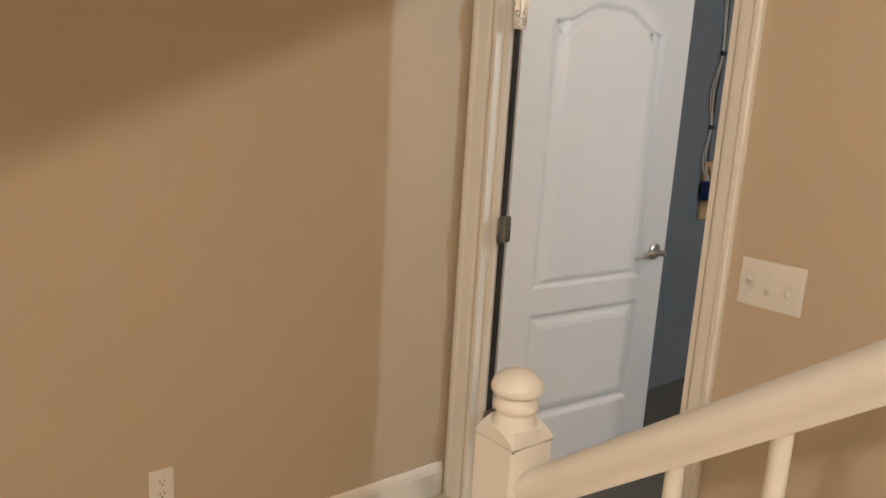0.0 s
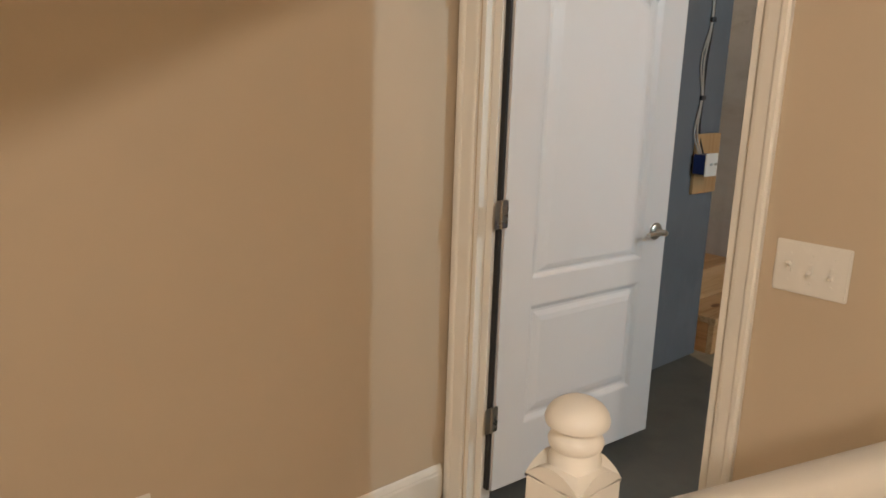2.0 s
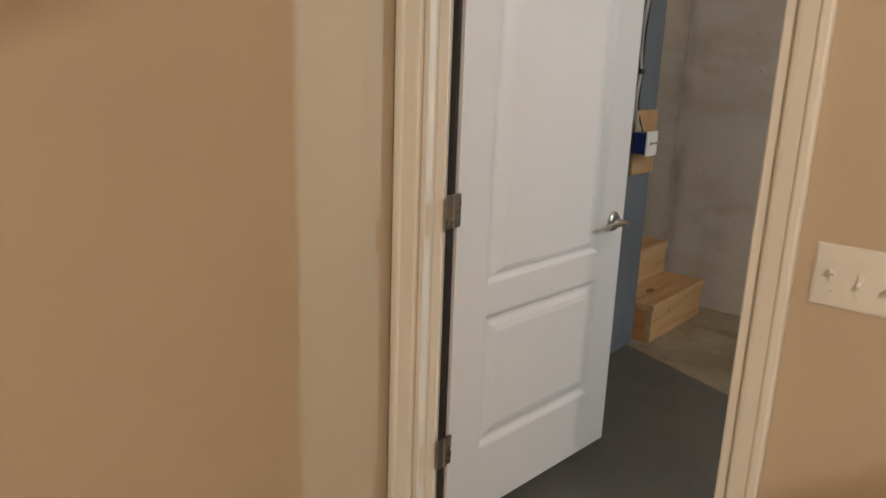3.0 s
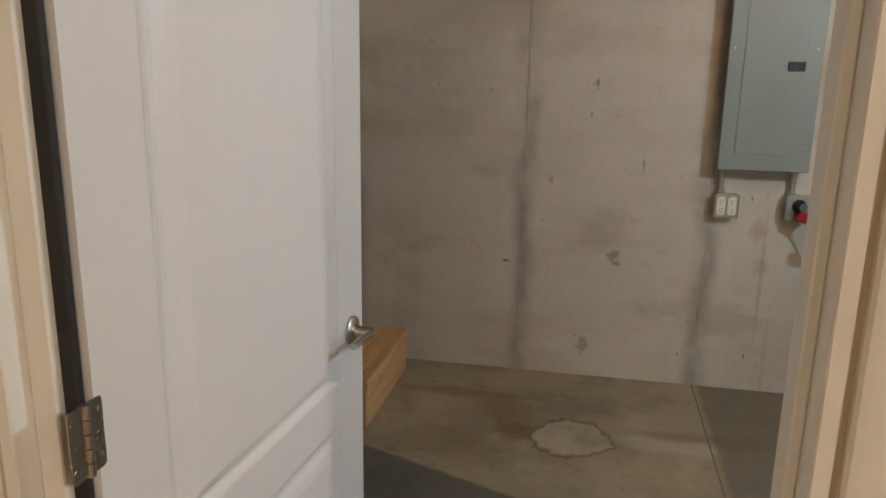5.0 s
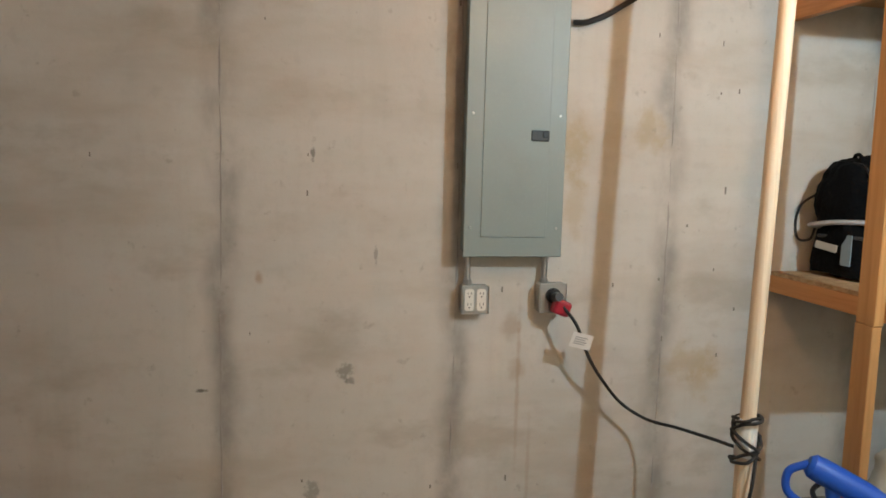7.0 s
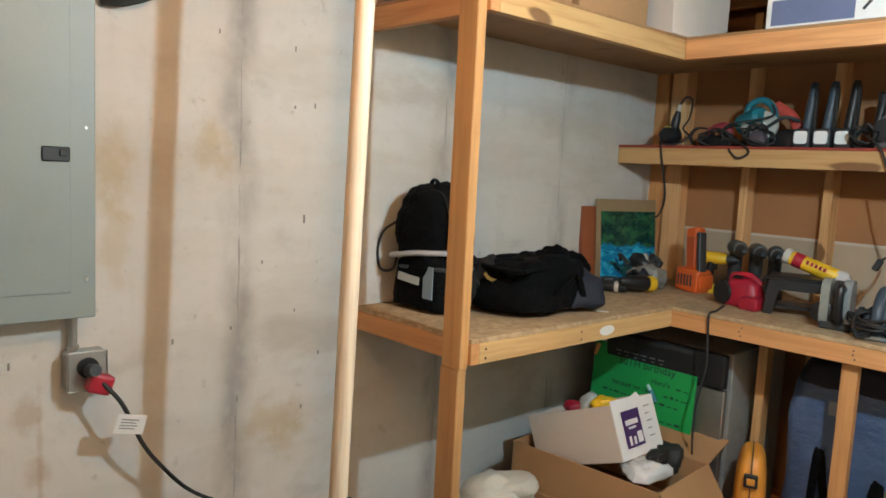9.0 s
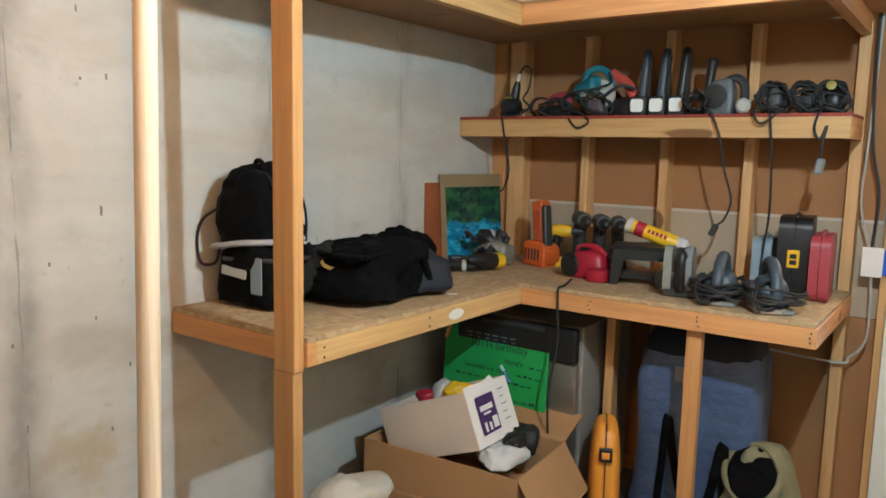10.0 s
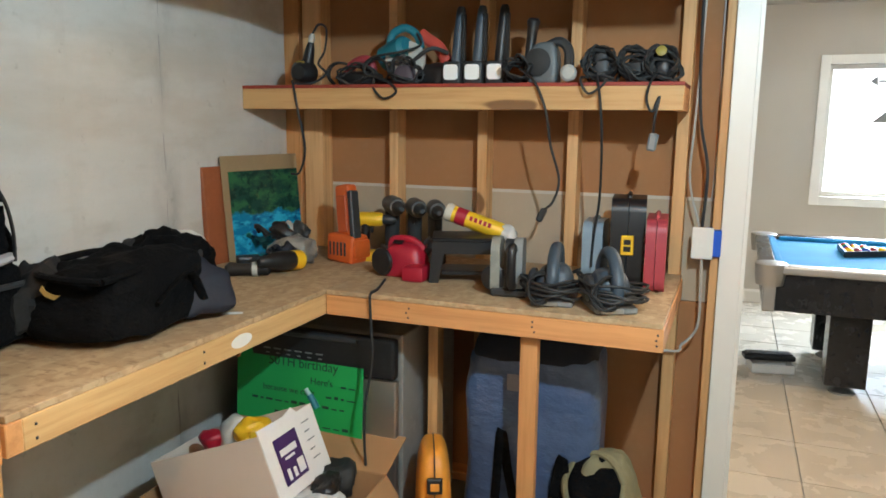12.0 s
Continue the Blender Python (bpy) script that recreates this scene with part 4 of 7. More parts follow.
for y0 in (BEY - 0.03, -1.0, BY - 0.02):
    for k in range(2):
        rod(bm := B(), (BX - 0.038, y0, BT - 0.034 - 0.03 * k), (BX - 0.0394, y0 + 0.003, BT - 0.034 - 0.03 * k), 0.0035, seg=8)
        part("screw_head", bm, DARK_GREY, bench)
bm = B()
lathe(bm, [(0.03, 0), (0.026, 0.0008)], 18, pose(BX - 0.0384, -1.16, BT - 0.047, 0, -90, 0) @ Matrix.Diagonal((0.65, 1.6, 1, 1)))
part("paint_smear", bm, WHITE_PLASTIC, bench, "dried white paint smear")
post = thing("shelf_post", "orange-stained pine post carrying shelf and bench", "post", (0, 0, 0))
bm = B()
box(bm, (4.515, BEY + 0.039, BT - FH - 0.012), (4.602, BEY + 0.077, 2.39), 0.003)
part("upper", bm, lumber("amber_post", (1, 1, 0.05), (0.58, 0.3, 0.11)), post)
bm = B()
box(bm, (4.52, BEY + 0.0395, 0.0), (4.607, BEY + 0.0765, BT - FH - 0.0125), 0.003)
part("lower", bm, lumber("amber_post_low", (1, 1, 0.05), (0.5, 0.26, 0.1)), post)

mid_shelf = thing("tool_shelf", "pine shelf with red edge fixed to studs", "shelf", (0, 0, 0))
SZ = 1.725
bm = B()
box(bm, (3.41, -2.118, SZ - 0.094), (XC - 0.004, -2.08, SZ - 0.013), 0.002)
part("fascia", bm, lumber("shelf_fascia", (0.05, 1, 1), (0.6, 0.38, 0.17)), mid_shelf)
bm = B()
box(bm, (3.41, YS + 0.001, SZ - 0.0125), (XC - 0.004, -2.079, SZ), 0.001)
part("board", bm, RED_EDGE, mid_shelf, "board painted dull red")
for x in (3.43, 3.86, 4.23, 4.64, 5.06):
    bm = B()
    box(bm, (x - 0.019, YS + 0.002, SZ - 0.094), (x + 0.019, -2.12, SZ - 0.014))
    part("bracket", bm, LUM_Y, mid_shelf)
top_shelf = thing("storage_shelf", "high L-shaped pine storage shelf", "shelf", (0, 0, 0))
TZ, TX, TY = 2.133, 4.541, -1.55
bm = B()
box(bm, (TX - 0.038, -0.465, TZ - 0.089), (TX, TY - 0.038, TZ - 0.012), 0.002)
part("fascia", bm, lumber("light_top_fascia", (1, 0.05, 1), (0.66, 0.43, 0.19)), top_shelf)
bm = B()
box(bm, (3.3, TY - 0.038, TZ - 0.089), (TX - 0.04, TY, TZ - 0.012), 0.002)
part("fascia", bm, LUM_X, top_shelf)
bm = B()
box(bm, (TX - 0.038, -0.463, TZ - 0.089), (XC - 0.004, -0.425, TZ - 0.012), 0.002)
part("fascia", bm, LUM_X, top_shelf)
bm = B()
box(bm, (TX - 0.036, YS + 0.001, TZ - 0.0115), (XC - 0.004, -0.427, TZ), 0.001)
box(bm, (3.3, YS + 0.001, TZ - 0.0115), (TX - 0.037, TY - 0.002, TZ), 0.001)
part("board", bm, lumber("dull_brown_board", (0.05, 1, 1), (0.3, 0.16, 0.075)), top_shelf, "dull brown board")
for x in (3.43,):
    bm = B()
    box(bm, (x - 0.019, YS + 0.002, TZ - 0.089), (x + 0.019, TY - 0.04, TZ - 0.013))
    part("joist", bm, LUM_Y, top_shelf)

# cables and box on the partition
pbx = thing("switch_box", "bright blue box with white cover on a stud", "electrical box", (3.335, YS + 0.0, 1.15), 180)
bm = B()
box(bm, (-0.0, -0.03, -0.05), (0.058, 0.06, 0.05), 0.003, pose(0.012, 0, 0))
part("box", bm, BRIGHT_BLUE, pbx)
part("cover", plate(B(), 0.075, 0.118, Matrix.Translation((0.005, -0.034, 0))), WHITE_PLASTIC, pbx)
wires2 = thing("wall_cables", "grey and black cables hanging along the studs", "cables", (0, 0, 0))
for pts, r, mt in (
        ([(3.37, YS + 0.01, 2.38), (3.375, YS + 0.012, 1.95), (3.385, YS + 0.014, 1.6), (3.39, YS + 0.012, 1.38), (3.345, YS + 0.02, 1.21)], 0.0045, GREY_CABLE),
        ([(3.385, YS + 0.014, 2.38), (3.38, YS + 0.014, 1.85), (3.365, YS + 0.014, 1.6), (3.33, YS + 0.014, 1.42), (3.335, YS + 0.02, 1.21)], 0.0065, DARK_GREY),
        ([(3.33, YS + 0.02, 1.09), (3.325, YS + 0.012, 0.95), (3.33, YS + 0.012, 0.82), (3.38, YS + 0.02, 0.75), (3.44, YS + 0.03, 0.72), (3.9, YS + 0.02, 0.74)], 0.0055, GREY_CABLE),
        ([(3.305, YS - 0.06, 2.38), (3.31, YS - 0.07, 1.9), (3.3, YS - 0.07, 1.6), (3.31, YS - 0.07, 1.3)], 0.0045, GREY_CABLE)):
    tube(bm := B(), pts, r, 6, 6)
    part("cable", bm, mt, wires2, "", True)

# ---- play room ----
window = thing("window_1", "bright white-framed window with daylight behind", "window", (0, 0, 0), kind="structure")
fr = 0.075
for a, b in (((WX0 - fr, YW, WZ0 - fr), (WX0, YW + 0.02, WZ1 + fr)), ((WX1, YW, WZ0 - fr), (WX1 + fr, YW + 0.02, WZ1 + fr)),
             ((WX0, YW, WZ1), (WX1, YW + 0.02, WZ1 + fr)), ((WX0, YW, WZ0 - fr), (WX1, YW + 0.02, WZ0))):
    box(bm := B(), a, b, 0.003)
    part("casing", bm, TRIM, window)
for a, b in (((WX0, YW - 0.14, WZ0), (WX0 + 0.035, YW - 0.1, WZ1)), ((WX1 - 0.035, YW - 0.14, WZ0), (WX1, YW - 0.1, WZ1)),
             ((WX0 + 0.035, YW - 0.14, WZ1 - 0.035), (WX1 - 0.035, YW - 0.1, WZ1)), ((WX0 + 0.035, YW - 0.14, WZ0), (WX1 - 0.035, YW - 0.1, WZ0 + 0.035))):
    box(bm := B(), a, b, 0.003)
    part("sash", bm, WHITE_PLASTIC, window)
glass = bpy.data.materials.new("window_glass")
glass.use_nodes = True
gb = glass.node_tree.nodes["Principled BSDF"]
gb.inputs["Transmission Weight"].default_value, gb.inputs["Roughness"].default_value, gb.inputs["IOR"].default_value = 1.0, 0.0, 1.45
box(bm := B(), (WX0 + 0.03, YW - 0.124, WZ0 + 0.03), (WX1 - 0.03, YW - 0.118, WZ1 - 0.03))
pane = part("pane", bm, glass, window)
pane.visible_shadow = False
snow = bpy.data.materials.new("bright_overcast")
snow.use_nodes = True
sn = snow.node_tree
em = sn.nodes.new("ShaderNodeEmission")
em.inputs[0].default_value, em.inputs[1].default_value = (0.93, 0.97, 1.0, 1), 2.6
sn.links.new(em.outputs[0], sn.nodes["Material Output"].inputs[0])
box(bm := B(), (-3.0, YW - 2.6, -0.5), (7.0, YW - 2.5, 5.0))
structure("backdrop", bm, snow, "bright overcast daylight outside", "backdrop")
vane = thing("window_ornament", "grey metal arrow and triangle hung in the window", "ornament", (1.81, YW - 0.06, 1.86), 180)
bm = B()
rod(bm, (-0.36, 0, 0.1), (0.3, 0, 0.1), 0.008, seg=8)
extrude_poly(bm, [(-0.42, 0.1), (-0.37, 0.14), (-0.36, 0.06)], 0.006)
part("arrow", bm, MID_GREY, vane)
extrude_poly(bm := B(), [(-0.38, -0.24), (0.1, -0.24), (-0.08, 0.03)], 0.006)
part("gable", bm, MID_GREY, vane)
rod(bm := B(), (-0.08, 0.003, 0.02), (-0.08, 0.003, 0.3), 0.003, seg=6)
part("hanger", bm, MID_GREY, vane)

pool = thing("pool_table", "black pool table with blue cloth and silver corners", "pool table", (0, 0, 0))
FELT = Mat("blue_table_cloth", (0.005, 0.2, 0.42), 0.9).vary(5, (0.01, 0.26, 0.5), 0.4, 0.7, 0.5).bump(500, 0.3, distance=0.0005).done()
GLOSS_BLACK = plain("black_laminate", (0.012, 0.012, 0.014), 0.25, 0, 0.3, 30, 0.03)
X0, X1, Y0, Y1, PTZ = 0.62, 3.06, -5.42, -4.02, 0.80
box(bm := B(), (X0 + 0.1, Y0 + 0.1, PTZ - 0.08), (X1 - 0.1, Y1 - 0.1, PTZ - 0.03), 0.003)
part("bed", bm, FELT, pool, "bright blue cloth bed")
for a, b in (((X0 + 0.16, Y1 - 0.13, PTZ - 0.03), (X1 - 0.16, Y1 - 0.085, PTZ - 0.004)), ((X0 + 0.16, Y0 + 0.085, PTZ - 0.03), (X1 - 0.16, Y0 + 0.13, PTZ - 0.004)),
             ((X1 - 0.13, Y0 + 0.16, PTZ - 0.03), (X1 - 0.085, Y1 - 0.16, PTZ - 0.004)), ((X0 + 0.085, Y0 + 0.16, PTZ - 0.03), (X0 + 0.13, Y1 - 0.16, PTZ - 0.004))):
    box(bm := B(), a, b, 0.008)
    part("cushion", bm, FELT, pool)
for a, b in (((X0 + 0.1, Y1 - 0.088, PTZ - 0.05), (X1 - 0.1, Y1, PTZ)), ((X0 + 0.1, Y0, PTZ - 0.05), (X1 - 0.1, Y0 + 0.088, PTZ)),
             ((X1 - 0.088, Y0 + 0.1, PTZ - 0.05), (X1, Y1 - 0.1, PTZ)), ((X0, Y0 + 0.1, PTZ - 0.05), (X0 + 0.088, Y1 - 0.1, PTZ))):
    box(bm := B(), a, b, 0.012, None, 2)
    part("rail", bm, STAINLESS if a[1] > -4.2 else GLOSS_BLACK, pool)
for a, b in (((X0 + 0.05, Y1 - 0.06, PTZ - 0.27), (X1 - 0.05, Y1 - 0.03, PTZ - 0.052)), ((X0 + 0.05, Y0 + 0.03, PTZ - 0.27), (X1 - 0.05, Y0 + 0.06, PTZ - 0.052)),
             ((X1 - 0.06, Y0 + 0.06, PTZ - 0.27), (X1 - 0.03, Y1 - 0.06, PTZ - 0.052)), ((X0 + 0.03, Y0 + 0.06, PTZ - 0.27), (X0 + 0.06, Y1 - 0.06, PTZ - 0.052))):
    box(bm := B(), a, b, 0.004)
    part("apron", bm, GLOSS_BLACK, pool)
for x in (X0 + 0.06, X1 - 0.06):
    for y in (Y0 + 0.06, Y1 - 0.06):
        bm = B()
        lathe(bm, [(0.075, PTZ - 0.12), (0.085, PTZ - 0.06), (0.088, PTZ + 0.002), (0.08, PTZ + 0.008)], 24, Matrix.Translation((x, y, 0)))
        part("corner_casting", bm, STAINLESS, pool, "silver corner casting", True)
        box(bm := B(), (x - 0.035, y - 0.035, PTZ - 0.275), (x + 0.035, y + 0.035, PTZ - 0.11), 0.006)
        part("corner_trim", bm, STAINLESS, pool, "silver corner trim")
for x in (X0 + 0.47, X1 - 0.52):
    for y in (Y0 + 0.32, Y1 - 0.32):
        box(bm := B(), (x - 0.11, y - 0.1, 0.06), (x + 0.11, y + 0.1, PTZ - 0.08), 0.004)
        leg = part("leg", bm, GLOSS_BLACK, pool)
        lathe(bm := B(), [(0.075, 0.0), (0.075, 0.012), (0.05, 0.025), (0.02, 0.035), (0.02, 0.06)], 24, Matrix.Translation((x, y, 0)))
        part("foot", bm, STEEL, leg, "chrome levelling foot", True)
rack = thing("ball_rack", "black triangle rack of pool balls on blue cloth", "ball rack", (2.45, -4.84, PTZ - 0.0295), 90)
tri = [(-0.17, -0.1), (0.17, -0.1), (0.0, 0.195)]
for k in range(3):
    p, q = Vector((*tri[k], 0.02)), Vector((*tri[(k + 1) % 3], 0.02))
    bm = B()
    d = (q - p)
    box(bm, (-0.005, -0.008, -0.02), (d.length + 0.005, 0.008, 0.02), 0.004, Matrix.Translation(p) @ pose(0, 0, 0, 0, 0, math.degrees(math.atan2(d.y, d.x))))
    part("side", bm, BLACK_PLASTIC, rack)
cols = [(0.8, 0.45, 0.02), (0.02, 0.05, 0.3), (0.5, 0.02, 0.02), (0.75, 0.72, 0.62), (0.6, 0.12, 0.02), (0.03, 0.2, 0.08), (0.2, 0.02, 0.03)]
bmats = [plain("ball_%d" % k, c, 0.12, 0, 0.05, 30, 0) for k, c in enumerate(cols)]
k = 0
for row in range(5):
    for j in range(row + 1):
        lathe(bm := B(), [(0.001 + 0.028 * math.cos(a), 0.028 + 0.028 * math.sin(a)) for a in [-1.57 + 3.14 * i / 10 for i in range(11)]], 16)
        ball = part("ball", bm, bmats[(k * 3) % 7], None, "", True)
        ball.matrix_world = rack.matrix_world @ Matrix.Translation(((j - row / 2) * 0.057, 0.125 - row * 0.0495, 0.0))
        tagged(ball, "glossy coloured pool ball in the rack", "pool ball", "balls in the rack")
        k += 1
fbox = thing("shallow_box", "white shallow box with black tray on the tiles", "box", (2.93, -4.62, 0.0), 12)
for a, b in (((-0.13, -0.09, 0), (0.13, 0.09, 0.006)), ((-0.13, -0.09, 0), (0.13, -0.084, 0.06)), ((-0.13, 0.084, 0), (0.13, 0.09, 0.06)), ((-0.13, -0.084, 0), (-0.124, 0.084, 0.06)), ((0.124, -0.084, 0), (0.13, 0.084, 0.06))):
    box(bm := B(), a, b)
    part("side", bm, WHITE_CARD, fbox)
tray = thing("black_tray", "black plastic tray resting on a box", "tray", (2.95, -4.66, 0.061), 12)
box(bm := B(), (-0.17, -0.05, 0.0), (0.15, 0.05, 0.035), 0.01, None, 2)
part("body", bm, BLACK_PLASTIC, tray)
box(bm := B(), (-0.15, -0.04, 0.035), (0.13, 0.04, 0.045), 0.003)
part("lid", bm, DARK_GREY, tray)

# ---- bags on the bench ----
BZ = BT + 0.004
lower = thing("equipment_case", "black soft equipment case on the bench", "case", (4.975, -0.675, BZ), 6)
soft_body(bm := B(), (0.25, 0.25, 0.2), None, 5, wrinkle=0.03, freq=6, seed=1)
part("body", bm, NYLON, lower, "", True)
tube(bm := B(), [(-0.12, -0.1, 0.16), (-0.128, 0.05, 0.165), (-0.1, 0.12, 0.17), (0.05, 0.128, 0.165), (0.12, 0.06, 0.16)], 0.008, 6, 6)
part("zip", bm, DARK_GREY, lower, "", True)
extrude_poly(bm := B(), rounded(0.11, 0.03, 0.004), 0.003, pose(0.01, 0.138, 0.125, 0, 6, 180))
part("patch", bm, LIGHT_GREY, lower, "pale printed patch")
extrude_poly(bm := B(), rounded(0.055, 0.12, 0.003), 0.003, pose(-0.088, 0.136, 0.12, 0, 0, 172))
part("window_card", bm, PALE_BLUE, lower, "pale card in a sleeve")
pack = thing("backpack", "black backpack lying on a case", "backpack", (4.98, -0.66, BZ + 0.19), 10)
soft_body(bm := B(), (0.26, 0.27, 0.265), None, 3.4, rings=34, seg=60, wrinkle=0.022, freq=9, seed=2, taper=0.18)
part("body", bm, NYLON, pack, "", True)
tube(bm := B(), [(0.12, 0.09, 0.012), (0.06, 0.125, 0.02), (-0.03, 0.135, 0.035), (-0.11, 0.1, 0.04), (-0.13, 0.0, 0.036), (-0.118, -0.08, 0.04)], 0.019, 8, 6, 0.55)
part("band", bm, plain("pale_grey_webbing", (0.4, 0.38, 0.38), 0.8), pack, "pale grey band", True)
extrude_poly(bm := B(), [(-0.03, 0), (0.035, 0.006), (0.03, 0.014), (-0.025, 0.012)], 0.003, pose(-0.126, -0.04, 0.165, -6, 8, -90))
part("logo_shape", bm, LIGHT_GREY, pack, "small pale mark")
for y in (-0.075, 0.075):
    tube(bm := B(), [(-0.134, y, 0.03), (-0.138, y * 0.95, 0.11), (-0.122, y * 0.85, 0.19), (-0.07, y * 0.7, 0.255), (0.02, y * 0.6, 0.268)], 0.007, 6, 6, 0.7)
    part("piping", bm, BLACK_PLASTIC, pack, "", True)
tube(bm := B(), [(-0.05, 0.03, 0.262), (-0.03, 0.03, 0.3), (0.03, -0.02, 0.3), (0.05, -0.03, 0.262)], 0.009, 6, 6, 0.5)
part("carry_loop", bm, NYLON, pack, "", True)
tube(bm := B(), [(0.12, 0.07, 0.14), (0.17, 0.09, 0.1), (0.19, 0.1, 0.04), (0.185, 0.1, -0.03), (0.16, 0.1, -0.055), (0.12, 0.09, -0.045), (0.11, 0.08, 0.0)], 0.0055, 6, 6)
part("strap_cord", bm, RUBBER, pack, "", True)
pouch = thing("cloth_pouch", "dark brown-black cloth pouch beside the case", "pouch", (4.9, -0.8, BZ), 20)
soft_body(bm := B(), (0.2, 0.16, 0.155), None, 2.6, wrinkle=0.06, freq=9, seed=3, taper=0.25)
part("body", bm, plain("brown_black_cloth", (0.009, 0.007, 0.006), 0.95, 0, 0.5, 60, 0.4), pouch, "", True)
tube(bm := B(), [(-0.09, -0.06, 0.11), (-0.1, -0.02, 0.14), (0.0, 0.02, 0.155), (0.09, 0.03, 0.13)], 0.01, 6, 6, 0.4)
part("strap", bm, NYLON, pouch, "", True)
tbag = thing("tool_bag", "black slouching canvas tool bag with navy end pocket", "tool bag", (4.76, -0.99, BZ), 3)
soft_body(bm := B(), (0.33, 0.45, 0.185), None, 5.0, rings=40, seg=72, wrinkle=0.03, freq=7, seed=4, taper=0.16)
part("body", bm, NYLON, tbag, "", True)
soft_body(bm := B(), (0.22, 0.2, 0.15), pose(-0.1, -0.185, 0.0, 0, 10, -20), 3, wrinkle=0.026, freq=8, seed=5, taper=0.3)
part("side_pocket", bm, NAVY, tbag, "dark navy pocket", True)
tube(bm := B(), [(-0.12, 0.2, 0.178), (-0.13, 0.1, 0.186), (-0.12, 0.02, 0.196), (-0.1, -0.06, 0.19), (-0.03, -0.14, 0.178), (0.07, -0.15, 0.185), (0.12, -0.04, 0.2), (0.125, 0.1, 0.195), (0.09, 0.19, 0.182), (-0.02, 0.21, 0.178), (-0.12, 0.2, 0.178)], 0.012, 8, 6, 0.8)
part("rim", bm, NYLON, tbag, "", True)
tube(bm := B(), [(-0.165, 0.06, 0.1), (-0.185, 0.02, 0.14), (-0.175, -0.05, 0.16), (-0.16, -0.1, 0.13), (-0.165, -0.13, 0.06)], 0.013, 8, 6, 0.4)
part("handle", bm, NYLON, tbag, "", True)
extrude_poly(bm := B(), [(-0.032, -0.002), (-0.012, -0.013), (0.02, -0.015), (0.036, 0.0), (0.016, -0.003), (-0.012, 0.0), (-0.026, 0.01)], 0.003, pose(0.03, 0.214, 0.145, -10, 8, 176))
part("logo_shape", bm, plain("faded_yellow_print", (0.45, 0.29, 0.08), 0.7), tbag, "dull yellow maker's mark")
obag = thing("open_bag", "open black cloth bag with crumpled rim", "bag", (4.9, -1.3, BZ), -10)
soft_body(bm := B(), (0.27, 0.27, 0.15), None, 2.8, wrinkle=0.05, freq=8, seed=6, taper=0.12)
part("body", bm, NYLON, obag, "", True)
tube(bm := B(), [(0.115 * math.cos(a), 0.1 * math.sin(a), 0.155 + 0.028 * math.sin(3.3 * a)) for a in [0.45 * k for k in range(14)]], 0.018, 8, 4, 0.6)
part("rim", bm, plain("charcoal_cloth", (0.014, 0.014, 0.015), 0.85, 0, 0.5, 50, 0.5), obag, "", True)
soft_body(bm := B(), (0.13, 0.11, 0.09), pose(-0.03, 0.0, 0.105, 20, 0, 30), 2.2, wrinkle=0.03, freq=12, seed=16)
part("crumpled_cloth", bm, NYLON, obag, "", True)
helmet = thing("white_helmet", "white plastic shell beside the open bag", "helmet", (4.985, -1.5, BZ), 0)
lathe(bm := B(), [(0.1, 0.0), (0.1, 0.05), (0.09, 0.12), (0.065, 0.165), (0.03, 0.187), (0.004, 0.192)], 28)
part("shell", bm, WHITE_PLASTIC, helmet, "", True)
lathe(bm := B(), [(0.112, 0.0), (0.112, 0.012), (0.1, 0.016)], 28)
part("rim", bm, LIGHT_GREY, helmet, "", True)
card = thing("paper_scrap", "small white paper scrap on the bench", "paper", (4.595, -1.24, BZ), 30)
box(bm := B(), (-0.03, -0.012, 0.0), (0.03, 0.012, 0.001))
part("sheet", bm, WHITE_CARD, card)

# ---- picture and boards in the corner ----
PICT = Mat("landscape_print", (0.01, 0.055, 0.04), 0.16)
zc = PICT.axis(2)
PICT.vary(9, (0.03, 0.14, 0.06), 0.42, 0.62, 0.9, (1, 1, 2.5)).vary(34, (0.08, 0.13, 0.04), 0.6, 0.72, 0.5).vary(24, (0.004, 0.03, 0.025), 0.5, 0.62, 0.85)
wave = PICT.math("ADD", zc, PICT.math("MULTIPLY", PICT.noise(7), 0.16))
low = PICT.math("SUBTRACT", 1.0, PICT.steps(wave, 1.265, 1.285))
PICT.blend(low, (0.008, 0.19, 0.36))
PICT.blend(PICT.math("MULTIPLY", low, PICT.steps(PICT.noise(16, (1, 1, 2.2)), 0.45, 0.62)), (0.03, 0.42, 0.62))
PICT.blend(PICT.math("MULTIPLY", low, PICT.steps(PICT.noise(22, (1, 1, 1.5)), 0.55, 0.66)), (0.005, 0.08, 0.2))
PICT = PICT.done()
board = thing("red_brown_board", "narrow red-brown painted board leaning on concrete", "board", (5.125, -1.85, BZ), -6)
box(bm := B(), (-0.012, -0.05, 0.0), (0.012, 0.05, 0.385), 0.002, pose(0, 0, 0, 0, 4, 0))
part("plank", bm, plain("red_brown_paint", (0.3, 0.085, 0.03), 0.6, 0, 0.4, 40, 0.2), board)
pic = thing("framed_print", "unframed landscape print under glass leaning in the corner", "picture", (5.055, -2.09, BZ), -12)
box(bm := B(), (-0.004, -0.21, 0.0), (0.0, 0.21, 0.425), 0.001, pose(0, 0, 0, 0, 5, 0))
part("backing", bm, plain("tan_mat_board", (0.3, 0.21, 0.115), 0.35, 0, 0.3, 40, 0.05), pic)
box(bm := B(), (-0.0065, -0.205, 0.005), (-0.0042, 0.178, 0.362), 0.0, pose(0, 0, 0, 0, 5, 0))
part("print", bm, PICT, pic, "green and blue landscape print")

# ---- hand tools ----


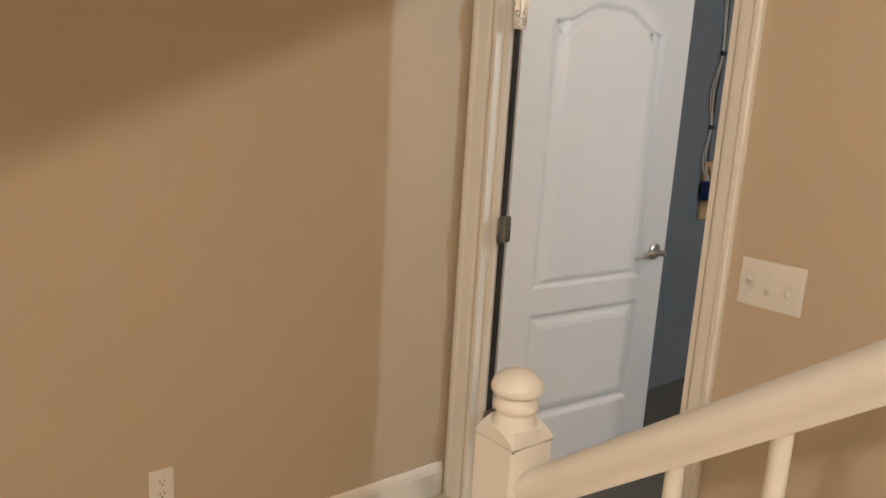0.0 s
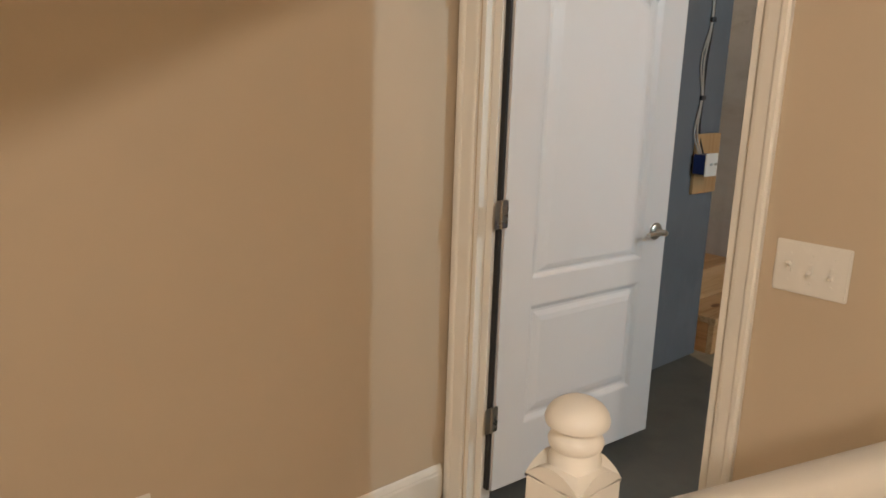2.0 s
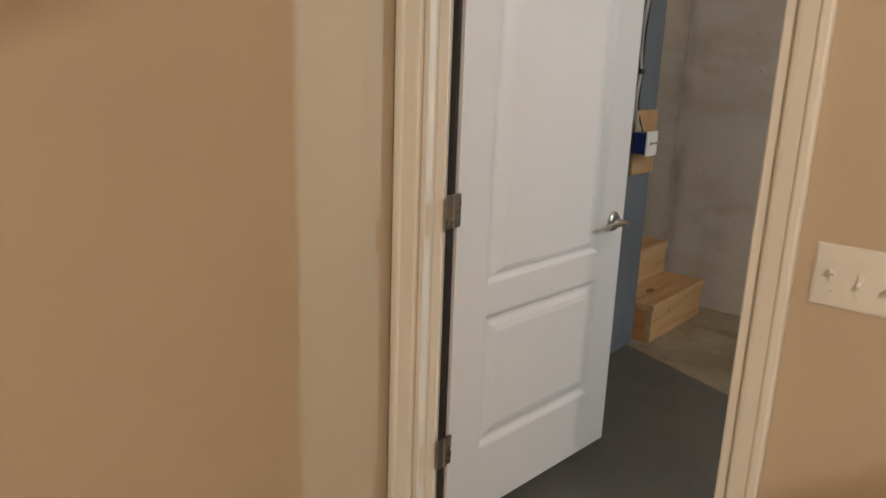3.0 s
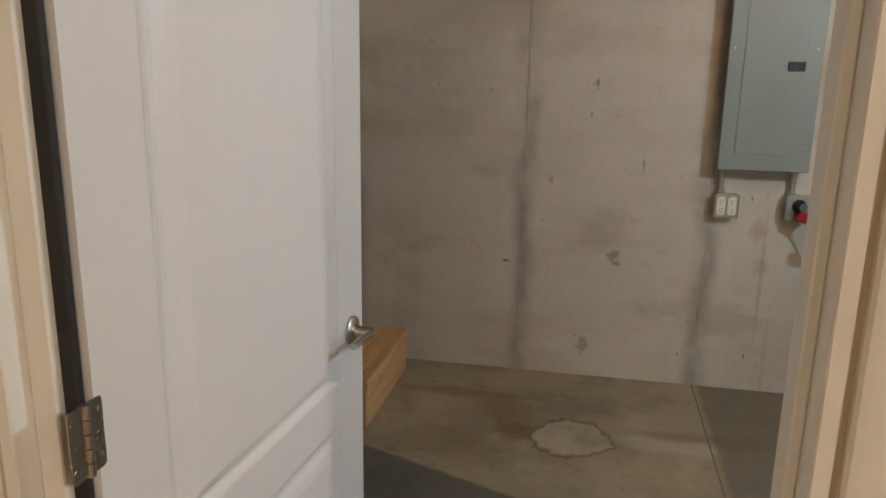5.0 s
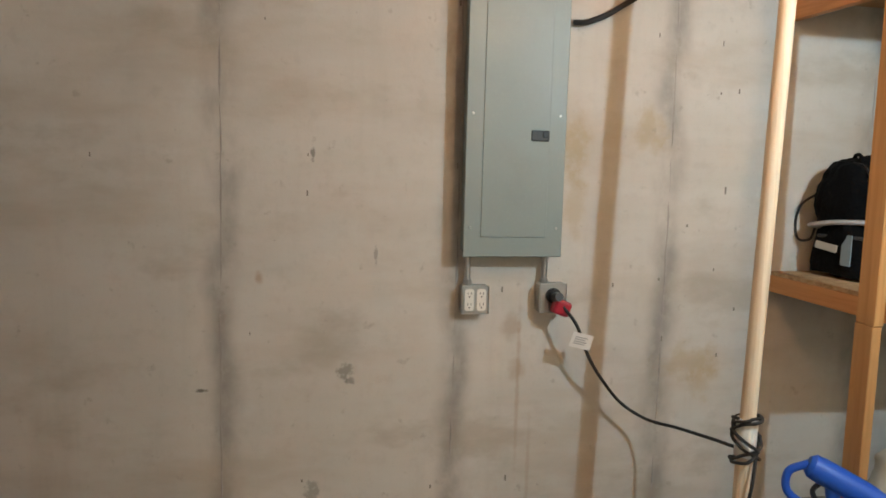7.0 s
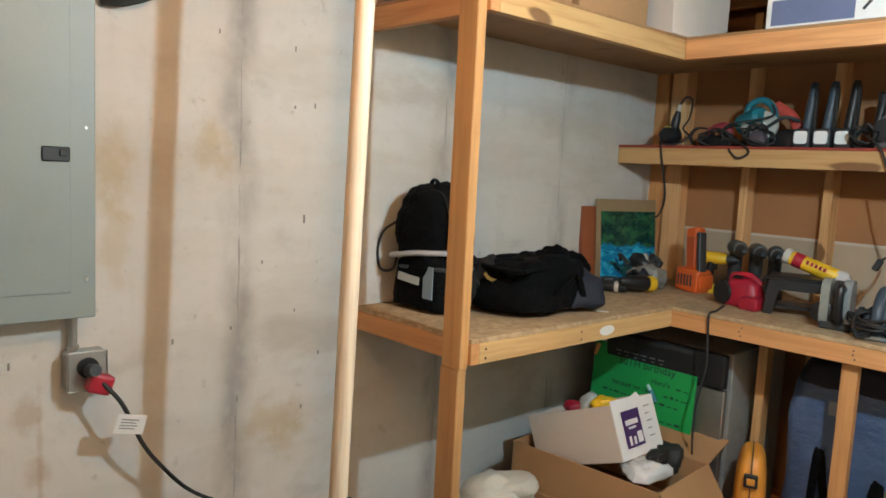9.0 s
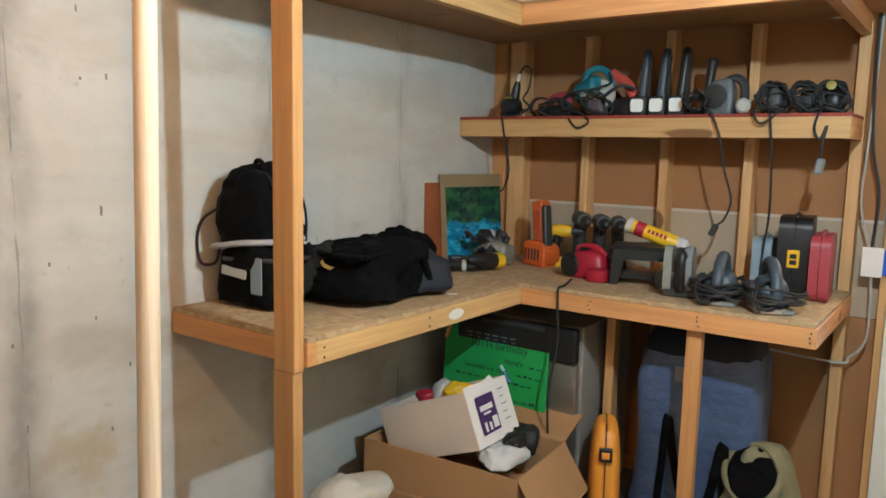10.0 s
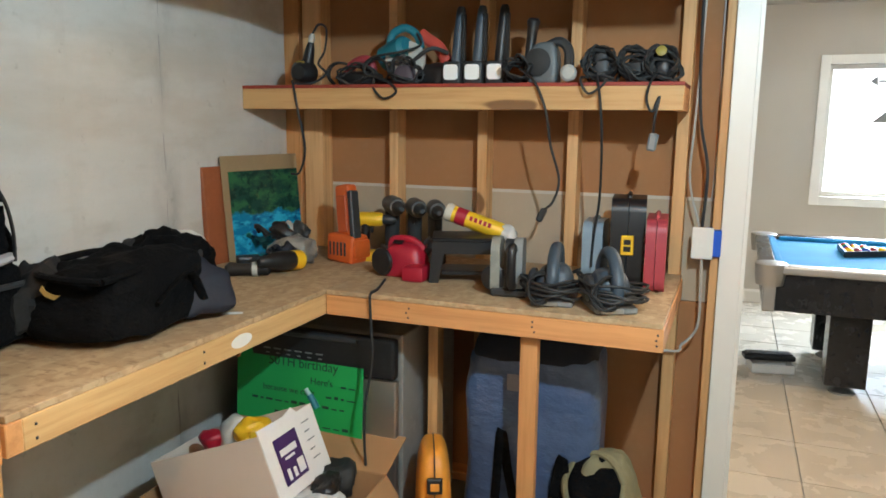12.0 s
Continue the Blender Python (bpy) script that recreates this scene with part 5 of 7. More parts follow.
def driver(name, label, place, rz, shell, grip, k=1.0, lay=0.0, battery=True, group=""):
    """Pistol-grip drill: local x is the chuck's way."""
    ob = thing(name, label, "power tool", place, rz, group, rx=lay)
    bm = B()
    lathe(bm, [(0.012 * k, -0.085 * k), (0.03 * k, -0.08 * k), (0.034 * k, -0.05 * k), (0.034 * k, 0.03 * k), (0.028 * k, 0.05 * k)], 20, pose(0, 0, 0.2 * k, 0, 90, 0))
    part("motor_housing", bm, shell, ob, "", True)
    lathe(bm := B(), [(0.022 * k, 0.05 * k), (0.023 * k, 0.075 * k), (0.016 * k, 0.1 * k), (0.008 * k, 0.115 * k)], 18, pose(0, 0, 0.2 * k, 0, 90, 0))
    part("chuck", bm, DARK_GREY, ob, "", True)
    bm = B()
    tube(bm, [(-0.03 * k, 0, 0.18 * k), (-0.035 * k, 0, 0.12 * k), (-0.045 * k, 0, 0.045 * k)], 0.022 * k, 12, 4, 1.25)
    part("grip", bm, grip, ob, "", True)
    box(bm := B(), (-0.012 * k, -0.007 * k, 0.135 * k), (0.004 * k, 0.007 * k, 0.17 * k), 0.003 * k)
    part("trigger", bm, BLACK_PLASTIC, ob)
    if battery:
        box(bm := B(), (-0.09 * k, -0.036 * k, 0.0), (0.03 * k, 0.036 * k, 0.05 * k), 0.008 * k, None, 2)
        part("battery", bm, shell if shell in (YELLOW, RED) else DARK_GREY, ob)
    return ob


driver("cordless_drill", "yellow and black cordless drill standing on the bench", (4.6, -2.17, BZ), 196, YELLOW, BLACK_PLASTIC, 0.86)
for x, y, a, k in ((4.525, -2.22, 128, 1.13), (4.435, -2.24, 124, 1.1), (4.345, -2.23, 118, 1.09)):
    driver("impact_driver", "dark grey cordless driver standing behind a red tool", (x, y, BZ), a, plain("dusty_grey_plastic", (0.085, 0.087, 0.085), 0.5, 0, 0.5), DARK_GREY, k, group="row of dark drivers")
lay = thing("cordless_drill", "black and yellow cordless drill lying on its side", "power tool", (4.79, -1.83, BZ), 62)
lathe(bm := B(), [(0.012, -0.012), (0.024, -0.006), (0.036, 0.006), (0.038, 0.03), (0.037, 0.05)], 22, pose(-0.06, 0, 0.04, 0, 84, 14))
part("end_cap", bm, YELLOW, lay, "round yellow end cap", True)
lathe(bm := B(), [(0.036, 0.0), (0.038, 0.04), (0.034, 0.09), (0.026, 0.11), (0.02, 0.15), (0.01, 0.16)], 20, pose(-0.012, 0.012, 0.045, 0, 84, 14))
part("motor_housing", bm, BLACK_PLASTIC, lay, "", True)
tube(bm := B(), [(0.03, -0.01, 0.036), (0.06, -0.06, 0.03), (0.075, -0.12, 0.028)], 0.024, 10, 5, 0.9)
part("grip", bm, DARK_GREY, lay, "", True)
box(bm := B(), (-0.045, -0.03, 0.0), (0.045, 0.03, 0.05), 0.009, pose(0.085, -0.15, 0.0, 0, 0, -18), 2)
part("battery", bm, BLACK_PLASTIC, lay)
second = thing("cordless_screwdriver", "small black screwdriver with pale collar", "power tool", (4.87, -1.7, BZ), 25)
lathe(bm := B(), [(0.01, 0.0), (0.022, 0.01), (0.026, 0.05), (0.022, 0.1), (0.026, 0.15), (0.014, 0.165)], 16, pose(-0.08, 0, 0.027, 0, 90, 0))
part("body", bm, BLACK_PLASTIC, second, "", True)
lathe(bm := B(), [(0.027, 0.0), (0.028, 0.012), (0.027, 0.02)], 16, pose(-0.035, 0, 0.027, 0, 90, 0))
part("collar", bm, LIGHT_GREY, second, "pale grey collar", True)
litter = thing("parts_bag", "crumpled clear bag of small grey parts", "plastic bag", (4.86, -1.98, BZ), 0)
soft_body(bm := B(), (0.2, 0.2, 0.11), None, 2.1, 26, 44, wrinkle=0.026, freq=13, seed=7, taper=0.35)
part("bag", bm, plain("crumpled_grey_bag", (0.2, 0.19, 0.17), 0.35, 0, 0.7, 25, 0.7), litter, "", True)
for k, (x, y, z, w, a) in enumerate(((0.05, 0.03, 0.1, 0.11, 20), (-0.04, 0.1, 0.04, 0.1, 70), (0.0, -0.06, 0.1, 0.09, -30))):
    glove = thing("work_glove", "crumpled black and grey work glove", "glove", (4.86 + x, -1.98 + y, BZ + z * 0.9), a)
    soft_body(bm := B(), (w, 0.055, 0.05), pose(0, 0, 0, 12, -22 + 10 * k, 0), 2.3, 16, 28, wrinkle=0.024, freq=18, seed=8 + k * 11)
    part("palm", bm, (BLACK_PLASTIC, NAVY, DARK_GREY)[k], glove, "", True)
    for f in range(3):
        tube(bm := B(), [(w * 0.35, -0.016 + 0.016 * f, 0.025), (w * 0.6, -0.02 + 0.02 * f, 0.045 + 0.008 * f), (w * 0.78, -0.024 + 0.024 * f, 0.035 + 0.014 * f)], 0.0085, 8, 4)
        part("finger", bm, (BLACK_PLASTIC, NAVY, LIGHT_GREY)[k], glove, "", True)
tape = thing("tape_roll", "white and green roll of tape lying on the bench", "tape", (4.9, -1.56, BZ), 10)
lathe(bm := B(), [(0.02, 0.0), (0.036, 0.0), (0.038, 0.02), (0.036, 0.04), (0.02, 0.04)], 22)
part("roll", bm, WHITE_PLASTIC, tape, "", True)
lathe(bm := B(), [(0.0385, 0.012), (0.0392, 0.02), (0.0385, 0.03)], 22)
part("band", bm, plain("lime_green_print", (0.25, 0.45, 0.05), 0.5), tape, "lime green band", True)

nailer = thing("nail_gun", "orange framing nail gun standing on its base", "nail gun", (4.69, -2.12, BZ), 165)
box(bm := B(), (-0.075, -0.052, 0.0), (0.07, 0.05, 0.115), 0.016, pose(0, 0, 0, 0, 3, 0), 3)
part("motor_cap", bm, ORANGE, nailer, "", True)
for k in range(5):
    box(bm := B(), (-0.05 + 0.02 * k, -0.0545, 0.03), (-0.041 + 0.02 * k, -0.05, 0.085), 0.001)
    part("vent", bm, DARK_GREY, nailer)
box(bm := B(), (-0.045, -0.035, 0.0), (0.03, 0.028, 0.215), 0.014, pose(0.012, 0.01, 0.1, -6, -11, 0), 3)
part("handle", bm, ORANGE, nailer, "", True)
box(bm := B(), (-0.012, -0.026, 0.0), (0.012, 0.02, 0.2), 0.004, pose(0.062, -0.012, 0.095, -6, -11, 0))
part("magazine", bm, DARK_GREY, nailer)
box(bm := B(), (-0.035, -0.04, 0.02), (0.02, -0.034, 0.17), 0.003, pose(0.012, 0.01, 0.1, -6, -11, 0))
part("side_plate", bm, plain("faded_orange", (0.42, 0.08, 0.02), 0.55), nailer)
box(bm := B(), (0.065, -0.045, 0.02), (0.088, 0.045, 0.095), 0.01, None, 2)
part("head", bm, ORANGE, nailer, "", True)

redtool = thing("inflator", "crimson portable air pump with round grille", "air pump", (4.36, -1.96, BZ), 180)
soft_body(bm := B(), (0.2, 0.13, 0.12), pose(0.005, 0, 0, 0, 0, 0), 3.4, wrinkle=0.004, freq=5, seed=9, taper=0.3)
part("body", bm, RED, redtool, "", True)
lathe(bm := B(), [(0.045, 0.0), (0.052, 0.008), (0.048, 0.018), (0.03, 0.022), (0.01, 0.02)], 26, pose(-0.06, -0.055, 0.058, 90, 0, -20))
part("grille", bm, BLACK_PLASTIC, redtool, "black round grille", True)
box(bm := B(), (0.0, -0.055, 0.0), (0.085, 0.03, 0.055), 0.012, pose(0.035, -0.06, 0, 0, 0, 0), 2)
part("battery", bm, RED, redtool, "", True)
tube(bm := B(), [(-0.06, 0.01, 0.1), (-0.05, 0.01, 0.13), (0.02, 0.01, 0.135), (0.075, 0.01, 0.1)], 0.014, 10, 5)
part("handle", bm, RED, redtool, "", True)
tube(bm := B(), [(0.05, 0.03, 0.1), (0.09, 0.02, 0.14), (0.12, 0.0, 0.12), (0.11, -0.02, 0.06)], 0.008, 8, 5)
part("hose", bm, DARK_GREY, redtool, "", True)
box(bm := B(), (-0.02, -0.012, 0.0), (0.02, 0.012, 0.004), 0.001, pose(-0.01, -0.035, 0.128, 20, 0, 0))
part("badge", bm, BLACK_PLASTIC, redtool)

stool = thing("step_stand", "black plastic step stand with open front", "step stool", (4.125, -2.0, BZ), 200)
extrude_poly(bm := B(), [(-0.14, 0.0), (-0.105, 0.0), (-0.085, 0.105), (0.085, 0.105), (0.105, 0.0), (0.14, 0.0), (0.125, 0.15), (-0.125, 0.15)], 0.02, Matrix.Translation((0, -0.09, 0)))
part("front", bm, BLACK_PLASTIC, stool)
extrude_poly(bm := B(), [(-0.14, 0.0), (-0.105, 0.0), (-0.085, 0.105), (0.085, 0.105), (0.105, 0.0), (0.14, 0.0), (0.125, 0.15), (-0.125, 0.15)], 0.02, Matrix.Translation((0, 0.07, 0)))
part("back", bm, BLACK_PLASTIC, stool)
box(bm := B(), (-0.13, -0.095, 0.148), (0.13, 0.095, 0.162), 0.005)
part("top", bm, BLACK_PLASTIC, stool)
for s in (-1, 1):
    box(bm := B(), (-0.01, -0.07, 0.0), (0.01, 0.07, 0.148), 0.003, pose(s * 0.122, 0, 0, 0, -s * 5, 0))
    part("side", bm, BLACK_PLASTIC, stool)
box(bm := B(), (-0.095, -0.068, 0.025), (0.095, 0.068, 0.04), 0.003)
part("shelf", bm, BLACK_PLASTIC, stool)
roller = thing("roller_sleeve", "yellow and red wrapped paint roller sleeve", "roller sleeve", (4.105, -2.05, BZ + 0.2), 187, ry=18)
lathe(bm := B(), [(0.026, -0.105), (0.031, -0.1), (0.032, 0.1), (0.027, 0.108)], 20, pose(0, 0, 0, 0, 90, 0))
part("wrapper", bm, YELLOW, roller, "yellow wrapper", True)
lathe(bm := B(), [(0.0324, -0.085), (0.0327, -0.045)], 20, pose(0, 0, 0, 0, 90, 0))
part("band", bm, RED, roller, "red printed band", True)
lathe(bm := B(), [(0.031, 0.0), (0.036, 0.012), (0.032, 0.028), (0.02, 0.03)], 18, pose(-0.128, 0, 0, 0, 90, 0))
part("nap_end", bm, SACK, roller, "fluffy cream nap", True)
bm = B()
for k in range(5):
    box(bm, (-0.03 + 0.018 * k, -0.03, 0.004), (-0.019 + 0.018 * k, -0.0325, 0.02))
part("print", bm, RED, roller, "red unreadable print")
soft_body(bm := B(), (0.06, 0.06, 0.05), pose(0.12, 0, -0.025), 2.2, wrinkle=0.012, freq=16, seed=10)
part("wrapper_tail", bm, CLEAR_BAG, roller, "clear crumpled wrapper end", True)


def planer(place, rz):
    ob = thing("belt_sander", "grey and black belt sander standing on end", "belt sander", place, rz)
    for s, mt in ((-0.045, plain("olive_grey_plastic", (0.24, 0.245, 0.215), 0.45, 0, 0.5)), (0.03, MID_GREY)):
        extrude_poly(bm := B(), rounded(0.1, 0.19, 0.045, 6, 0, 0.098), 0.03, pose(s - 0.015, 0, 0, 0, 0, 90) @ Matrix.Translation((0, -0.015, 0)))
        part("side_housing", bm, mt, ob, "", True)
    extrude_poly(bm := B(), rounded(0.09, 0.185, 0.042, 6, 0, 0.095), 0.05, pose(0.02, 0, 0, 0, 0, 90) @ Matrix.Translation((0, -0.0, 0)))
    part("belt", bm, DARK_GREY, ob, "", True)
    lathe(bm := B(), [(0.04, 0.0), (0.043, 0.01), (0.03, 0.016), (0.012, 0.018)], 22, pose(-0.065, -0.03, 0.06, 90, 0, 0))
    part("roller", bm, BLACK_PLASTIC, ob, "", True)
    tube(bm := B(), [(0.0, -0.05, 0.16), (0.0, -0.085, 0.17), (0.0, -0.095, 0.11), (0.0, -0.08, 0.05), (0.0, -0.05, 0.04)], 0.015, 10, 5)
    part("handle", bm, BLACK_PLASTIC, ob, "", True)
    box(bm := B(), (-0.075, -0.052, 0.0), (0.05, 0.05, 0.03), 0.008)
    part("nose", bm, DARK_GREY, ob)
    return ob


planer((3.895, -1.82, BZ), 188)


def corded_saw(place, rz, seed, label):
    """A stubby sander with a thick arched grip, its cord wound round it."""
    rnd = random.Random(seed)
    ob = thing("corded_sander", label, "power tool", place, rz)
    soft_body(bm := B(), (0.135, 0.165, 0.095), pose(0, 0, 0.022), 3.4, 24, 40, wrinkle=0.006, freq=9, seed=seed, taper=0.28)
    part("motor_housing", bm, SLATE, ob, "", True)
    box(bm := B(), (-0.066, -0.088, 0.0), (0.066, 0.088, 0.022), 0.005)
    part("base_plate", bm, MID_GREY, ob)
    box(bm := B(), (-0.05, -0.097, 0.004), (0.02, -0.088, 0.02), 0.002)
    part("clamp", bm, STEEL, ob, "bright steel clamp")
    tube(bm := B(), [(0.0, 0.08, 0.07), (0.0, 0.085, 0.12), (0.0, 0.05, 0.162), (0.0, 0.0, 0.172), (0.0, -0.05, 0.15), (0.0, -0.085, 0.1), (0.0, -0.09, 0.055)], 0.0195, 12, 6, 1.05)
    part("handle", bm, SLATE, ob, "", True)
    lathe(bm := B(), [(0.042, 0.0), (0.042, 0.014), (0.03, 0.024)], 20, pose(-0.06, -0.01, 0.065, 0, -90, 0))
    part("fan_cover", bm, DARK_GREY, ob, "", True)
    for k in range(5):
        box(bm := B(), (-0.0855, -0.03 + 0.011 * k, 0.045), (-0.083, -0.025 + 0.011 * k, 0.085), 0.0008)
        part("vent", bm, BLACK_PLASTIC, ob)
    bm = B()
    for k in range(3):
        coil(bm, (rnd.uniform(-0.01, 0.01), -0.02, 0.05 + 0.014 * k), 0.088 - 0.004 * k, 0.105, 2.2, 0.0046, 0.014, (rnd.uniform(-10, 10), rnd.uniform(-8, 8), rnd.uniform(0, 90)), seed + k)
    coil(bm, (-0.035, -0.09, 0.06), 0.04, 0.05, 3, 0.0046, 0.02, (68, 10, rnd.uniform(-20, 20)), seed + 7)
    part("wound_cord", bm, RUBBER, ob, "black cord wound round the body", True)
    return ob


corded_saw((3.75, -1.785, BZ), 186, 21, "slate-blue power sander wrapped in its black cord")
corded_saw((3.575, -1.76, BZ), 206, 33, "slate-blue power sander with arched grip and loose cord")


def hard_case(name, label, place, rz, w, d, h, mt, latch=None):
    ob = thing(name, label, "tool case", place, rz)
    for s in (-1, 1):
        extrude_poly(bm := B(), rounded(d, h, min(0.045, d * 0.24), 6, 0, h / 2), w / 2 - 0.002, pose(0, 0, 0, 0, 0, 90) @ Matrix.Translation((0, 0.001 if s > 0 else -w / 2 + 0.001, 0)))
        part("shell_half", bm, mt, ob, "", True)
    tube(bm := B(), [(0, d * 0.22, h - 0.008), (0, d * 0.18, h + 0.006), (0, -d * 0.18, h + 0.006), (0, -d * 0.22, h - 0.008)], 0.009, 8, 5)
    part("handle", bm, mt, ob, "", True)
    for z in (0.3, 0.5, 0.7):
        box(bm := B(), (-w / 2 - 0.003, -d * 0.38, h * z - 0.012), (-w / 2 + 0.003, d * 0.38, h * z + 0.012), 0.003)
        part("rib", bm, mt, ob)
    if latch:
        for z in (0.28, 0.62):
            box(bm := B(), (-0.024, -d / 2 - 0.006, h * z - 0.022), (0.024, -d / 2 + 0.002, h * z + 0.022), 0.003)
            part("latch", bm, latch, ob, "yellow printed latch")
            box(bm := B(), (-0.014, -d / 2 - 0.0075, h * z - 0.012), (0.014, -d / 2 - 0.0055, h * z + 0.012), 0.001)
            part("latch_mark", bm, BLACK_PLASTIC, ob)
    return ob


hard_case("tool_case", "pale blue-grey plastic tool case standing upright", (3.71, -2.28, BZ), 182, 0.075, 0.2, 0.21, PALE_BLUE)
c2 = hard_case("tool_case", "black plastic tool case with yellow latches", (3.58, -2.2, BZ), 186, 0.12, 0.24, 0.31, BLACK_PLASTIC)
box(bm := B(), (-0.022, -0.127, 0.115), (0.022, -0.119, 0.185), 0.003)
lt = part("latch", bm, YELLOW, c2, "yellow printed latch")
for z in (0.128, 0.152):
    box(bm := B(), (-0.012, -0.1285, z), (0.012, -0.126, z + 0.018), 0.001)
    part("latch_mark", bm, BLACK_PLASTIC, lt)
hard_case("tool_case", "faded red plastic tool case standing upright", (3.475, -2.15, BZ), 184, 0.07, 0.26, 0.25, PINKRED)

# ---- tools on the middle shelf ----
S2 = SZ + 0.001
grinder = thing("angle_grinder", "black and yellow corded polisher standing on its head", "power tool", (4.93, -2.2, S2), 180)
lathe(bm := B(), [(0.05, 0.0), (0.056, 0.02), (0.05, 0.05), (0.03, 0.075)], 22, pose(0, 0, 0.055, 90, 0, 0) @ Matrix.Translation((0, 0, -0.03)))
part("head", bm, BLACK_PLASTIC, grinder, "", True)
lathe(bm := B(), [(0.022, 0.06), (0.024, 0.1), (0.02, 0.15), (0.012, 0.18)], 16, pose(0, 0, 0, 0, 12, 0))
part("grip", bm, BLACK_PLASTIC, grinder, "", True)
lathe(bm := B(), [(0.012, 0.178), (0.013, 0.2), (0.008, 0.215)], 12, pose(0, 0, 0, 0, 12, 0))
part("cord_guard", bm, SACK, grinder, "pale cord sleeve", True)
box(bm := B(), (-0.018, -0.032, 0.03), (0.022, -0.028, 0.1), 0.003)
part("label_plate", bm, plain("brass_yellow_print", (0.45, 0.33, 0.08), 0.4), grinder, "dull yellow label")
tube(bm := B(), [(0.045, 0, 0.21), (0.075, 0, 0.245), (0.11, 0.0, 0.225), (0.1, 0.0, 0.14), (0.07, 0, 0.09), (0.105, 0, 0.05), (0.06, -0.04, 0.01), (0.0, -0.075, 0.008), (0.02, -0.115, 0.01), (0.045, -0.13, -0.08), (0.06, -0.1, -0.25), (0.02, -0.08, -0.35), (-0.02, -0.08, -0.36)], 0.005, 6, 6)
part("cord", bm, RUBBER, grinder, "", True)

csaw = thing("circular_saw", "teal and grey circular saw lying on the shelf", "circular saw", (4.5, -2.22, S2), 182)
lathe(bm := B(), [(0.032, -0.08), (0.05, -0.068), (0.054, -0.01), (0.054, 0.045), (0.04, 0.062)], 24, pose(-0.01, 0.0, 0.125, 20, 72, 0))
part("motor", bm, TEAL, csaw, "", True)
lathe(bm := B(), [(0.02, -0.014), (0.078, -0.012), (0.082, 0.0), (0.078, 0.012), (0.02, 0.016)], 30, pose(0.035, -0.03, 0.095, 64, 24, 0))
part("blade_guard", bm, LIGHT_GREY, csaw, "pale metal blade guard", True)
lathe(bm := B(), [(0.012, 0.0), (0.02, 0.004), (0.014, 0.012)], 14, pose(0.035, -0.05, 0.1, 64, 24, 0))
part("arbor", bm, STEEL, csaw, "", True)
tube(bm := B(), [(-0.05, 0.01, 0.15), (-0.035, 0.01, 0.2), (0.02, 0.01, 0.222), (0.07, 0.01, 0.19), (0.085, 0.01, 0.14)], 0.016, 10, 6)
part("handle", bm, TEAL, csaw, "", True)
box(bm := B(), (-0.13, -0.075, 0.0), (0.12, 0.06, 0.006), 0.002, pose(0, 0, 0.02, 0, -8, 0))
part("shoe", bm, DARK_GREY, csaw)
bm = B()
coil(bm, (-0.06, -0.08, 0.06), 0.05, 0.04, 2, 0.005, 0.03, (74, 10, 0), 51)
coil(bm, (0.06, -0.1, 0.05), 0.06, 0.045, 3, 0.005, 0.04, (60, 10, 0), 55)
tube(bm, [(0.07, 0.0, 0.2), (0.1, -0.04, 0.15), (0.04, -0.1, 0.12), (-0.08, -0.1, 0.1), (-0.12, -0.08, 0.05), (0.0, -0.13, 0.01), (0.05, -0.16, -0.03), (0.0, -0.16, -0.055), (-0.05, -0.14, -0.02), (-0.06, -0.12, 0.02)], 0.005, 6, 6)
part("cord", bm, RUBBER, csaw, "", True)
rsander = thing("orbital_sander", "red power tool with coiled black cord", "power tool", (4.67, -2.21, S2), 165)
tube(bm := B(), [(0.06, 0, 0.03), (0.062, 0, 0.075), (0.03, 0, 0.1), (-0.04, 0, 0.085), (-0.075, 0, 0.04)], 0.02, 10, 6)
part("handle", bm, PINKRED, rsander, "", True)
soft_body(bm := B(), (0.19, 0.12, 0.055), None, 3.5, wrinkle=0.006, freq=9, seed=11)
part("base", bm, BLACK_PLASTIC, rsander, "", True)
bm = B()
coil(bm, (-0.1, -0.02, 0.05), 0.05, 0.045, 2, 0.005, 0.015, (80, 0, 20), 61)
coil(bm, (0.03, -0.06, 0.04), 0.08, 0.04, 3, 0.005, 0.03, (60, 0, 10), 62)
part("cord", bm, RUBBER, rsander, "", True)
mtool = thing("multi_tool", "orange-red handled tool lying against another", "power tool", (4.37, -2.25, S2), 178)
tube(bm := B(), [(-0.055, 0, 0.2), (-0.02, 0, 0.175), (0.025, 0, 0.145), (0.06, 0, 0.09)], 0.02, 10, 6, 1.2)
part("handle", bm, plain("coral_red", (0.5, 0.07, 0.05), 0.45), mtool, "", True)
soft_body(bm := B(), (0.19, 0.12, 0.085), None, 3, wrinkle=0.01, freq=9, seed=12)
part("body", bm, BLACK_PLASTIC, mtool, "", True)
soft_body(bm := B(), (0.11, 0.09, 0.07), pose(-0.08, -0.09, 0), 3.2, wrinkle=0.008, freq=10, seed=13, taper=0.3)
part("dust_box", bm, plain("mauve_grey_plastic", (0.09, 0.07, 0.085), 0.5), mtool, "", True)
tube(bm := B(), [(-0.1, -0.08, 0.05), (-0.03, -0.09, 0.1), (0.03, -0.08, 0.135), (0.08, -0.04, 0.12)], 0.008, 8, 5)
part("wand", bm, DARK_GREY, mtool, "", True)
